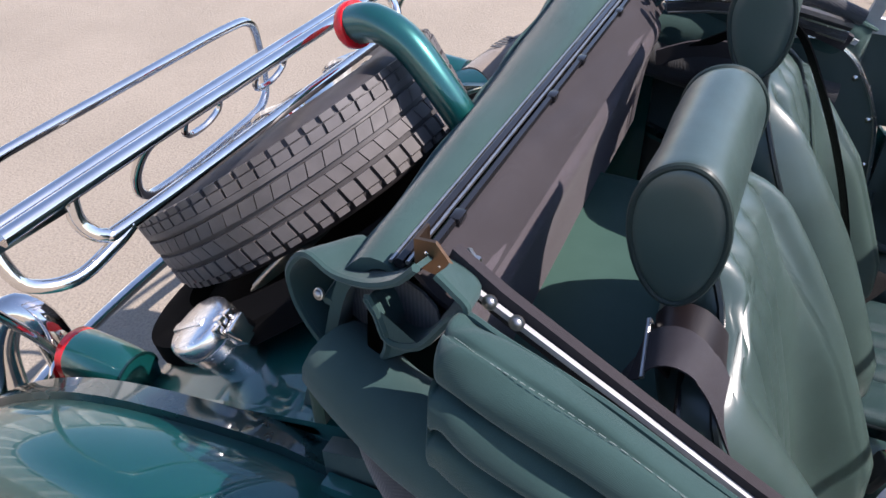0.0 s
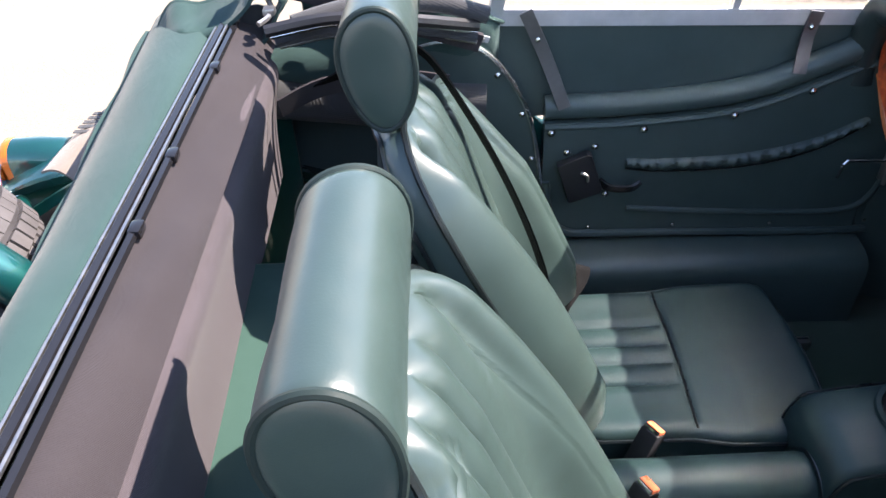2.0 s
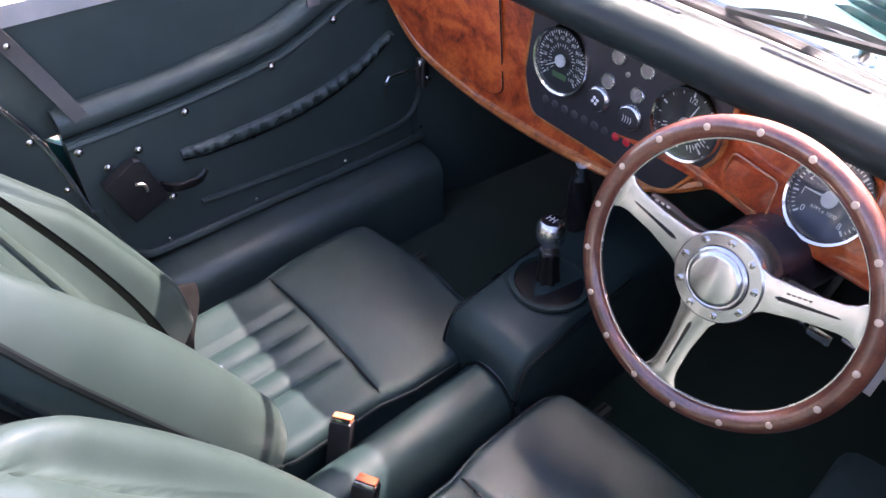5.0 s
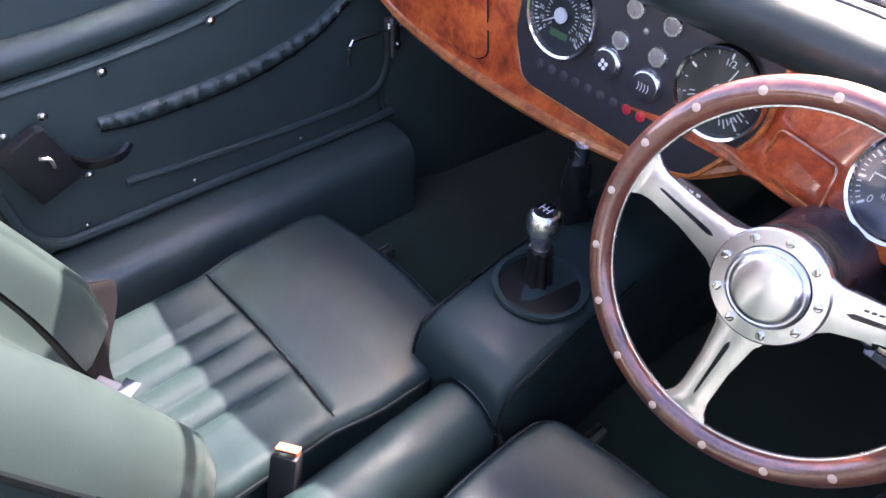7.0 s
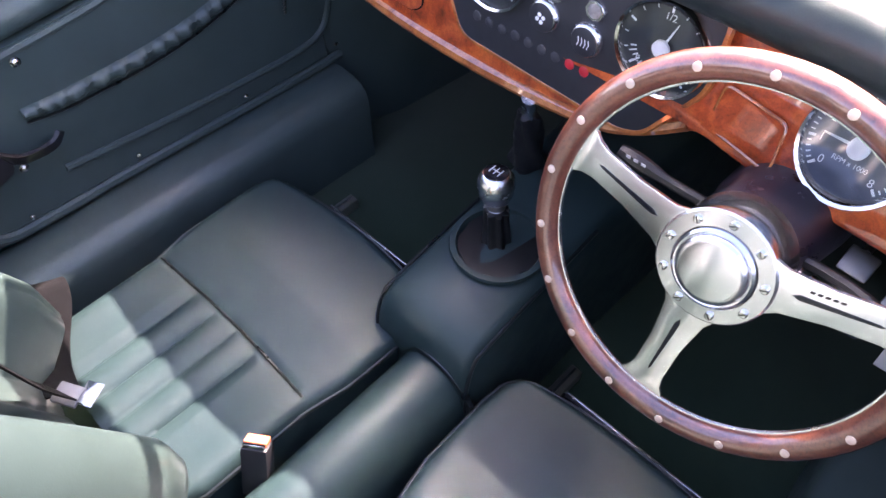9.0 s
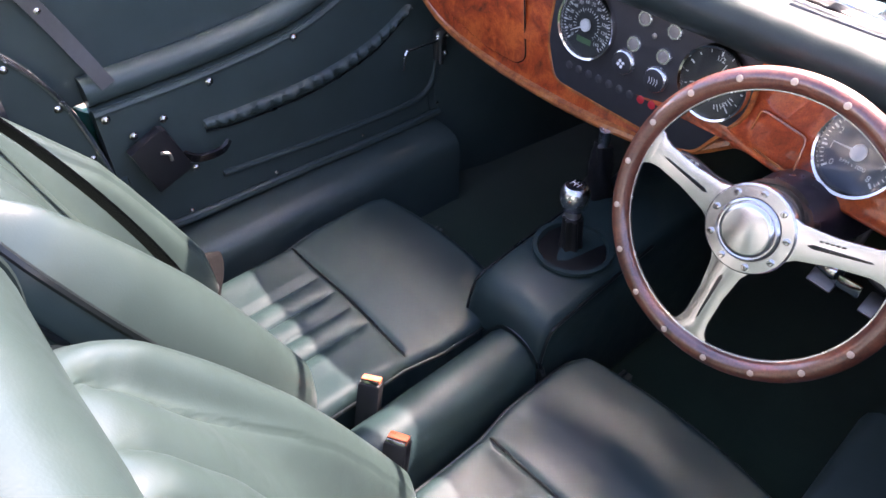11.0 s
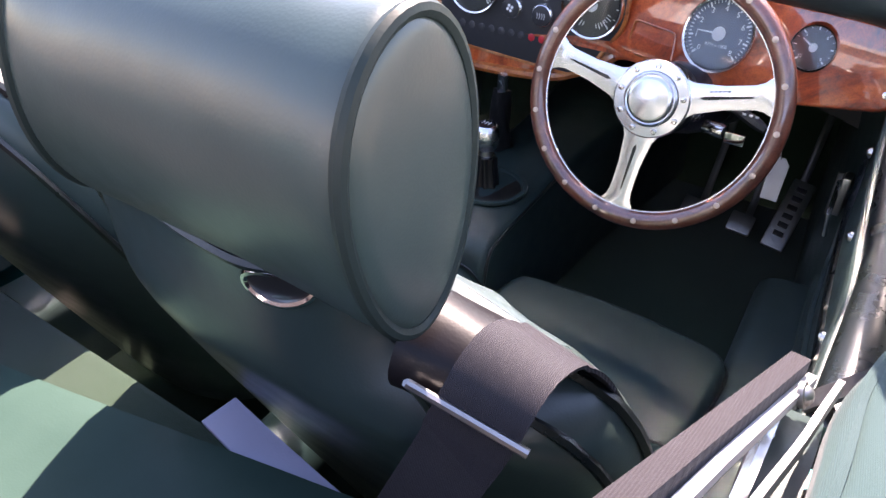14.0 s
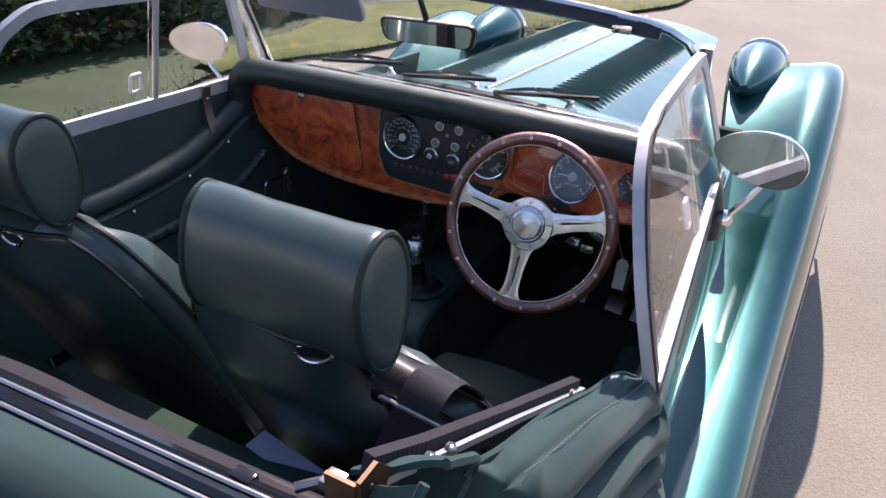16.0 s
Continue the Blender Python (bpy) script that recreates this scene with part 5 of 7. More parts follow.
        rise += 0.005 * math.exp(-((a - 0.16) / 0.03) ** 2) * min(1, max(0, (0.6 - v) * 6))
        yy = y - 0.018 * q * q * v
        return Vector((cx + s, yy, z + (0.012 + rise) * edge))

    def under(u, v):
        q = 2 * u - 1
        return Vector((cx + half(v) * 0.98 * q, y0 + (y1 - 0.02 - y0) * v - 0.018 * q * q * v, 0.31))

    bm = B()
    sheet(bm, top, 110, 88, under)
    cush = part("cushion", bm, GREEN_SHADED, root, "green leather cushion with fore-and-aft flutes", angle=70)
    bm = B()
    edge = [top(0, j / 40) for j in range(41)] + [top(i / 24, 1) for i in range(1, 24)] + [top(1, 1 - j / 40) for j in range(41)]
    tube(bm, edge, 0.0036, 6)
    part("cushion_piping", bm, PIPING, cush)
    bm = B()
    tube(bm, [top(0.04 + 0.92 * i / 48, 0.47) + Vector((0, 0, 0.0012)) for i in range(49)], 0.0026, 6)
    part("cross_seam", bm, PIPING, cush)
    # base and runners
    bm = B()
    box(bm, (cx, -0.28, 0.288), (0.33, 0.4, 0.05), 0.01)
    part("seat_base", bm, BLACK, root)
    for s in (-1, 1):
        bm = B()
        box(bm, (cx + s * 0.18, -0.16, 0.262), (0.022, 0.5, 0.024), 0.003)
        rn = part("runner", bm, STEEL, root, "steel seat runner")
        bm = B()
        box(bm, (cx + s * 0.18, -0.16, 0.276), (0.004, 0.49, 0.004))
        part("runner_lip", bm, ALLOY, rn)
    # head restraint: an egg-shaped bolster with piped ends
    hc = Vector((cx - 0.006, -0.790, 1.084)) if cx > 0 else Vector((cx + 0.006, -0.782, 1.108))
    big = 1.0 if cx > 0 else 0.94
    hw = 0.128 if cx > 0 else 0.119

    def egg(a, k=1.0):
        c, s = math.cos(a), math.sin(a)
        y, z = 0.0495 * c * (1 + 0.16 * s), 0.0875 * s
        t = radians(4.5)
        return Vector((0, (y * math.cos(t) - z * math.sin(t)) * k, (y * math.sin(t) + z * math.cos(t)) * k)) * big

    n = 48
    bm = B()
    prof = [(-hw - 0.006, 0.02), (-hw - 0.006, 0.4), (-hw - 0.0058, 0.7), (-hw - 0.0045, 0.86), (-hw - 0.002, 0.93), (-hw + 0.0005, 0.962), (-hw + 0.004, 0.985), (-hw + 0.011, 0.999), (-hw + 0.022, 1.0), (-hw * 0.6, 0.995), (-hw * 0.2, 0.985), (hw * 0.2, 0.985), (hw * 0.6, 0.995), (hw - 0.022, 1.0), (hw - 0.011, 0.999), (hw - 0.004, 0.985), (hw - 0.0005, 0.962), (hw + 0.002, 0.93), (hw + 0.0045, 0.86), (hw + 0.0058, 0.7), (hw + 0.006, 0.4), (hw + 0.006, 0.02)]

    def flare(x, p):
        """The inner end is cut on a slant, the outer one square."""
        t = 0.5 + 0.5 * x / hw if cx > 0 else 0.5 - 0.5 * x / hw
        lean = (1 - t) * (-0.3 * p.y + 0.14 * p.z)
        return hc + ax * (x + (lean if cx > 0 else 0.2 * p.y * t)) + p + Vector((0, 0.0015 * math.sin(x * 40 + 1) * math.sin(p.z * 50), 0.0012 * math.sin(x * 55 + p.y * 60)))

    skin(bm, [[flare(x, egg(2 * math.pi * j / n, k)) for j in range(n)] for x, k in prof])
    head = part("headrest", bm, GREEN, root, "plump green leather bolster headrest", angle=60)
    for s in (-1, 1):
        bm = B()
        tube(bm, [flare(s * (hw + 0.0005), egg(2 * math.pi * j / n, 0.968)) for j in range(n)], 0.0042, 8, closed=True)
        part("headrest_piping", bm, HEAD_PIPING, head)
    for s in (-1, 1):
        bm = B()
        tube(bm, [hc + ax * s * 0.05 + Vector((0, 0.0, -0.06)), hc + ax * s * 0.05 + Vector((0, 0.03, -0.11))], 0.006, 8)
        part("headrest_post", bm, CHROME, root)
    bm = B()
    ring = []
    for j in range(12):
        v = 0.976 + 0.02 * math.sin(2 * math.pi * j / 12)
        s = 0.03 + 0.023 * math.cos(2 * math.pi * j / 12)
        ring.append(rear(0.5 + 0.5 * s / w_at(v, s), v) - out * 0.001)
    tube(bm, spline(ring, 3, True), 0.003, 8, closed=True)
    grommet = part("slot_ring", bm, CHROME, root, "bright oval slot surround")
    bm = B()
    plate(bm, [p + out * 0.002 for p in spline(ring, 3, True)], -out * 0.002)
    part("slot_hole", bm, BLACK, grommet, "dark slot")


PSEAT, DSEAT = -0.214, 0.331
car_seat(PSEAT, "passenger seat in green fluted leather with dark piping")
car_seat(DSEAT, "driver's seat in green fluted leather with dark piping")

# ---- seat belts ----
belt = thing("seat_belt", (0.5, -0.76, 0.93), "dark webbing belt through a metal guide over the driver's seat shoulder", "seat belt", "seat belts")
bm = B()
run = [(0.37, -0.885, 0.74), (0.41, -0.86, 0.77), (0.445, -0.835, 0.82), (0.474, -0.812, 0.895), (0.492, -0.795, 0.95), (0.497, -0.788, 0.968), (0.499, -0.775, 0.98), (0.501, -0.757, 0.984), (0.505, -0.737, 0.977), (0.511, -0.716, 0.957), (0.519, -0.692, 0.917), (0.528, -0.666, 0.868), (0.535, -0.63, 0.79), (0.543, -0.575, 0.7), (0.552, -0.5, 0.58), (0.557, -0.455, 0.48), (0.562, -0.445, 0.4)]
run = spline(run, 5)
strap(bm, run, 0.05, 0.0028, [Vector((0.95, -0.05, 0.1)) if p.y < -0.8 else Vector((0.95, 0.15, -0.22)) if p.y < -0.73 else Vector((0.95, -0.12, -0.1)) for p in run])
part("webbing", bm, WEBBING_SUNLIT, belt)
bm = B()
g0, g1_ = Vector((0.455, -0.801, 0.971)), Vector((0.525, -0.79, 0.951))
tube(bm, [g0, g1_], 0.003, 8)
tube(bm, [g0, g0 + Vector((-0.001, 0.012, -0.02)), g0 + Vector((0.0, 0.03, -0.06))], 0.0028, 6)
part("belt_guide", bm, STEEL, belt, "grey steel wire belt guide")
bm = B()
lp = spline([(0.462 + 0.02 * (0.98 - z), y, z) for y, z in ((-0.79, 0.955), (-0.786, 0.972), (-0.775, 0.983), (-0.757, 0.987), (-0.737, 0.98), (-0.717, 0.96), (-0.7, 0.93), (-0.712, 0.912), (-0.74, 0.915), (-0.77, 0.93))], 4, True)
strap(bm, lp + [lp[0]], 0.05, 0.004, (0.95, 0.12, -0.2))
part("shoulder_loop", bm, BROWN_LOOP, belt, "brown-black leather loop")

belt = thing("seat_belt", (-0.38, -0.46, 0.45), "loose dark seat belt with a metal tongue on the passenger seat", "seat belt", "seat belts")
bm = B()
strap(bm, spline([(-0.40, -0.92, 0.93), (-0.30, -0.80, 1.035), (-0.262, -0.735, 1.055), (-0.24, -0.665, 0.955), (-0.232, -0.6, 0.82), (-0.228, -0.55, 0.68), (-0.232, -0.525, 0.56), (-0.25, -0.51, 0.49)], 6), 0.046, 0.0025, (0.8, 0.1, 0.55))
part("webbing", bm, BELT_BLACK, belt)
bm = B()
strap(bm, spline([(-0.455, -0.475, 0.43), (-0.44, -0.455, 0.475), (-0.415, -0.437, 0.5), (-0.388, -0.447, 0.487), (-0.35, -0.48, 0.466), (-0.31, -0.5, 0.463), (-0.262, -0.51, 0.472)], 5), 0.044, 0.0025, (0.2, 0.9, -0.25))
part("lap_webbing", bm, BELT_BLACK, belt)
bm = B()
box(bm, (-0.25, -0.505, 0.478), (0.035, 0.03, 0.008), 0.003, Euler((0, 0.1, 0.5)).to_matrix())
tg = part("tongue_grip", bm, GREY_PRINT, belt)
bm = B()
box(bm, (-0.232, -0.485, 0.476), (0.024, 0.035, 0.003), 0.001, Euler((0, 0.05, 0.5)).to_matrix())
part("tongue", bm, CHROME, tg)


def buckle(at, turn, lean):
    root = thing("belt_buckle", at, "black belt buckle with a red release button", "belt buckle", "belt buckles")
    m = Matrix.Translation(at) @ Euler((radians(lean), 0, radians(turn))).to_matrix().to_4x4()
    bm = B()
    box(bm, m @ Vector((0, 0, -0.03)), (0.036, 0.028, 0.075), 0.006, m.to_3x3())
    bk_ = part("buckle_body", bm, BLACK, root)
    bm = B()
    box(bm, m @ Vector((0, 0.002, 0.0095)), (0.03, 0.016, 0.008), 0.002, m.to_3x3())
    part("release_button", bm, BUCKLE_RED_GLARE, bk_, "red plastic release button")
    bm = B()
    box(bm, m @ Vector((0, -0.009, 0.0095)), (0.028, 0.005, 0.006), 0.001, m.to_3x3())
    part("buckle_slot", bm, CHROME, bk_)
    bm = B()
    strap(bm, [m @ Vector((0, 0, -0.06)), m @ Vector((0, -0.01, -0.11)), Vector((at[0], at[1] - 0.05, 0.26))], 0.026, 0.008, (1, 0, 0))
    part("buckle_stalk", bm, BLACK, root)


buckle((-0.016, -0.378, 0.472), 35, -28)
buckle((0.105, -0.42, 0.497), 30, -24)

# ---- controls ----
gear = thing("gear_lever", (0.02, 0.03, 0.54), "short gear lever with a polished alloy knob in a leather gaiter", "gear lever")
bm = B()
lathe(bm, [(0.064, -0.004), (0.07, 0.002), (0.069, 0.007), (0.061, 0.007), (0.058, 0.0), (0.054, -0.012)], (0.022, 0.028, 0.54), (0, 0, 1), 36, caps=False)
part("gaiter_ring", bm, GREEN_SHADED, gear)
bm = B()
rings = []
for k, (r, h) in enumerate([(0.058, 0.0), (0.054, -0.02), (0.046, -0.03), (0.03, -0.026), (0.02, -0.01), (0.0165, 0.03), (0.0155, 0.058)]):
    rings.append([Vector((0.022 - 0.013 * k / 6, 0.028 + 0.006 * k / 6, 0.54 + h)) + (r + 0.003 * math.sin(7 * 2 * math.pi * j / 42 + k)) * Vector((math.cos(2 * math.pi * j / 42), math.sin(2 * math.pi * j / 42), 0)) for j in range(42)])
skin(bm, rings)
part("gaiter", bm, plain("black_gaiter", (0.007, 0.0075, 0.008), 0.35, bump=0.2), gear, angle=70)
bm = B()
lathe(bm, [(0.014, 0.06), (0.0165, 0.066), (0.0165, 0.074), (0.013, 0.076), (0.013, 0.088)], (0.008, 0.036, 0.522), (-0.06, 0.03, 1), 20)
part("lever_collar", bm, STEEL, gear)
bm = B()
lathe(bm, [(0.012, 0.084), (0.018, 0.09), (0.0235, 0.1), (0.0255, 0.113), (0.0245, 0.126), (0.02, 0.134), (0.0165, 0.1365)], (0.008, 0.036, 0.522), (-0.06, 0.03, 1), 28)
knob = part("knob", bm, ALLOY, gear, "hammered alloy gear knob")
bm = B()
lathe(bm, [(0.0168, 0.134), (0.0168, 0.137), (0.012, 0.1385), (0, 0.139)], (0.008, 0.036, 0.522), (-0.06, 0.03, 1), 24)
part("knob_cap", bm, GLOSS_BLACK, knob)
bm = B()
kc = Vector((0.008, 0.036, 0.522)) + Vector((-0.06, 0.03, 1)).normalized() * 0.1395
for dx in (-0.007, 0, 0.007):
    tube(bm, [kc + Vector((dx, -0.0065, 0)), kc + Vector((dx, 0.0065, 0))], 0.0006, 4)
tube(bm, [kc + Vector((-0.007, 0, 0)), kc + Vector((0.007, 0, 0))], 0.0006, 4)
part("shift_pattern", bm, WHITE, knob)

brake = thing("handbrake", (-0.05, 0.18, 0.54), "upright handbrake with a black leather gaiter", "handbrake")
bm = B()
rings = []
for t in range(7):
    p = Vector((-0.056, 0.183, 0.538)).lerp(Vector((-0.02, 0.125, 0.69)), t / 6)
    r = 0.026 - 0.002 * t + (0.004 if t == 0 else 0)
    rings.append([p + (r + 0.004 * math.sin(4 * 6.2832 * j / 24 + t * 1.2)) * Vector((math.cos(6.2832 * j / 24), math.sin(6.2832 * j / 24), 0)) for j in range(24)])
skin(bm, rings)
part("brake_gaiter", bm, plain("gaiter_leather", (0.013, 0.013, 0.015), 0.4, bump=0.2), brake, angle=70)
bm = B()
tube(bm, [(-0.022, 0.128, 0.68), (-0.012, 0.112, 0.73)], 0.0105, 12)
part("brake_grip", bm, ALLOY, brake)

for name, at, turn, size, label in (("accelerator_pedal", (0.478, 0.57, 0.36), 8, (0.05, 0.014, 0.17), "long ribbed metal accelerator pedal"), ("brake_pedal", (0.385, 0.575, 0.30), 4, (0.055, 0.016, 0.05), "small square metal brake pedal"), ("clutch_pedal", (0.27, 0.58, 0.30), 4, (0.055, 0.016, 0.05), "small square metal clutch pedal")):
    root = thing(name, (at[0], 0.8, 0.4), label, "pedal", "pedals in the driver's footwell")
    m = Matrix.Translation(at) @ Euler((radians(-48), radians(turn), 0)).to_matrix().to_4x4()
    bm = B()
    box(bm, m.translation, size, 0.006, m.to_3x3())
    pad = part("pedal_pad", bm, STEEL, root)
    bm = B()
    tube(bm, spline([m @ Vector((0, 0.012, 0.02)), m @ Vector((0, 0.1, 0.05)), (at[0], 0.81, at[2] + 0.16)], 5), 0.009, 8)
    part("pedal_arm", bm, STEEL, root)
    if "acc" in name:
        for j in range(6):
            bm = B()
            box(bm, m @ Vector((0, -0.0085, 0.06 - 0.022 * j)), (0.022, 0.003, 0.012), 0.001, m.to_3x3())
            part("pedal_bar", bm, BLACK, pad)
bm = B()
plate(bm, [Vector((0.483, 0.14, 0.66)) + Vector((a, b * 0.3, b)) for a, b in ((-0.013, -0.034), (0.013, -0.034), (0.014, 0.024), (0.006, 0.034), (-0.006, 0.034), (-0.014, 0.024))], (0, 0.002, -0.001))
tube(bm, [(0.483, 0.15, 0.69), (0.475, 0.13, 0.73), (0.46, 0.12, 0.79)], 0.001, 5)
single("key_tag", bm, ALU_STRIP, (0.483, 0.14, 0.66), "pale metal tag hanging below the dashboard", "tag")

# ---- rear of the cockpit ----
shelf = thing("rear_shelf", (MID, -0.95, 0.5), "green vinyl covered luggage shelf behind the seats", "shelf")
bm = B()
def shelf_y(x, v):
    """Depth of the vinyl at v from the back; its front edge bows forward towards the driver."""
    return -1.15 + (0.312 + 0.2 * x) * v


f = lambda u, v: Vector((-0.14 + 0.73 * u, shelf_y(-0.14 + 0.73 * u, v), 0.766 + 0.003 * math.sin(7 * u + 3 * v) - 0.006 * max(0, v - 0.94) / 0.06))
sheet(bm, f, 30, 14, lambda u, v: f(u, v) - Vector((0, 0, 0.014)))
part("shelf_top", bm, SHELF, shelf)
bm = B()
tube(bm, [f(0, j / 14) + Vector((0.002, 0, -0.005)) for j in range(15)], 0.0075, 8)
part("shelf_nosing", bm, SHELF, shelf)
bm = B()
box(bm, (0.225, -0.955, 0.742), (0.73, 0.362, 0.022), 0.008)
part("shelf_board", bm, CARPET, shelf, "green carpeted shelf board showing before the vinyl")
bm = B()
g = lambda u, v: Vector((-0.54 + 1.1 * u, -0.785 + 0.17 * v, 0.735 - 0.49 * v))
sheet(bm, g, 8, 8, lambda u, v: g(u, v) - Vector((0, 0.016, 0.004)))
part("shelf_front", bm, CARPET, shelf, "dark green carpet front")
bm = B()
strap(bm, [(0.21, -0.759, 0.757), (0.262, -0.768, 0.757), (0.33, -0.778, 0.756), (0.4, -0.786, 0.752), (0.47, -0.79, 0.74)], 0.036, 0.003, (0.12, 1, 0.1))
single("belt_anchor_cover", bm, BLUE_VINYL, (0.3, -0.76, 0.75), "blue-grey vinyl strip tucked behind the driver's seat", "trim strip")

# ---- folded hood ----
hood = thing("folded_hood", (MID, -1.05, 0.95), "green canvas hood folded down with its mauve lining outward", "car hood")
HX0, HX1, DROOP = -0.52, 0.575, 0.042


def along(prof, x0=HX0, x1=HX1, n=40, sag=0.006):
    def f(u, v):
        k = v * (len(prof) - 1)
        i = min(int(k), len(prof) - 2)
        a, b = Vector(prof[i]), Vector(prof[i + 1])
        q = a.lerp(b, k - i)
        w = sag * math.sin(u * 9 + v * 3) * math.sin(math.pi * v)
        w += 0.35 * sag * math.sin(u * 27 + v * 6) * math.sin(math.pi * v)
        x = x0 + (x1 - x0) * u
        d = (HX1 - x) / (HX1 - HX0)
        return Vector((x, q.x + w * 0.5 - 0.026 * d, q.y + w - DROOP * d))
    return f


prof = [tuple(p[:2]) for p in spline([(-1.028, 1.054, 0), (-1.012, 1.043, 0), (-0.99, 1.027, 0), (-0.971, 1.006, 0)], 4)]
bm = B()
f = along(prof)
sheet(bm, f, 40, 8, lambda u, v: f(u, v) - Vector((0, 0.004, 0.006)))
part("lining_binding", bm, LINING_DARK, hood, "grey bound edge of the lining", angle=60)
prof = [tuple(p[:2]) for p in spline([(-0.984, 1.014, 0), (-0.978, 1.008, 0), (-0.972, 0.998, 0), (-0.966, 0.982, 0), (-0.967, 0.96, 0), (-0.976, 0.925, 0), (-0.985, 0.86, 0), (-0.99, 0.77, 0)], 4)]
bm = B()
f = along(prof, HX0 + 0.07, HX1 - 0.02)
sheet(bm, f, 44, 20, lambda u, v: f(u, v) - Vector((0, 0.012, 0.0)))
part("lining", bm, LINING, hood, "mauve-grey cloth lining", angle=60)
# header rail: channels with catches
for dy, dz, r, mt in ((-1.036, 1.062, 0.0026, STEEL), (-1.027, 1.057, 0.006, GLOSS_BLACK), (-1.046, 1.058, 0.007, GLOSS_BLACK), (-1.056, 1.058, 0.0024, STEEL)):
    bm = B()
    tube(bm, [(HX0 + (HX1 - HX0) * i / 20, dy - 0.026 * (1 - i / 20), dz - DROOP * (1 - i / 20)) for i in range(21)], r, 6)
    part("header_rail", bm, mt, hood)
for x in (-0.04, 0.115, 0.47, -0.3):
    bm = B()
    box(bm, (x, -1.024 - 0.026 * (HX1 - x) / (HX1 - HX0), 1.058 - DROOP * (HX1 - x) / (HX1 - HX0)), (0.022, 0.014, 0.012), 0.003)
    part("rail_catch", bm, GLOSS_BLACK, hood)
# canvas falling behind the rail on to the tail
prof = [tuple(p[:2]) for p in spline([(-1.058, 1.056, 0), (-1.09, 1.055, 0), (-1.12, 1.02, 0), (-1.14, 0.95, 0), (-1.16, 0.88, 0), (-1.19, 0.82, 0), (-1.21, 0.76, 0)], 4)]
bm = B()
f0 = along(prof, HX0 - 0.06, HX1 + 0.005, sag=0.016)
f = lambda u, v: Vector((f0(u, v).x, -1.058 + (f0(u, v).y + 1.058) * (1 + 1.0 * (1 - u)), f0(u, v).z))
sheet(bm, f, 50, 18, lambda u, v: f(u, v) - Vector((0, -0.012, 0.012)))
part("canvas_back", bm, CANVAS, hood, "green canvas drape behind the header", angle=70)
bm = B()
tube(bm, [f(i / 40, 0.42) + Vector((0, -0.002, 0.004 + 0.004 * math.sin(i * 0.7))) for i in range(41)], 0.008, 6)
part("canvas_fold", bm, CANVAS, hood)


def roll(pts, radii, material, name, label="", n=14, wide=1.0, up=None):
    bm = B()
    sp = spline(pts, 6)
    rr = [float(np.interp(i, np.linspace(0, len(sp) - 1, len(radii)), radii)) * (1 + 0.015 * math.sin(i * 0.7)) for i in range(len(sp))]
    tube(bm, sp, rr, n, wide=wide, up=up)
    return part(name, bm, material, hood, label, angle=80)


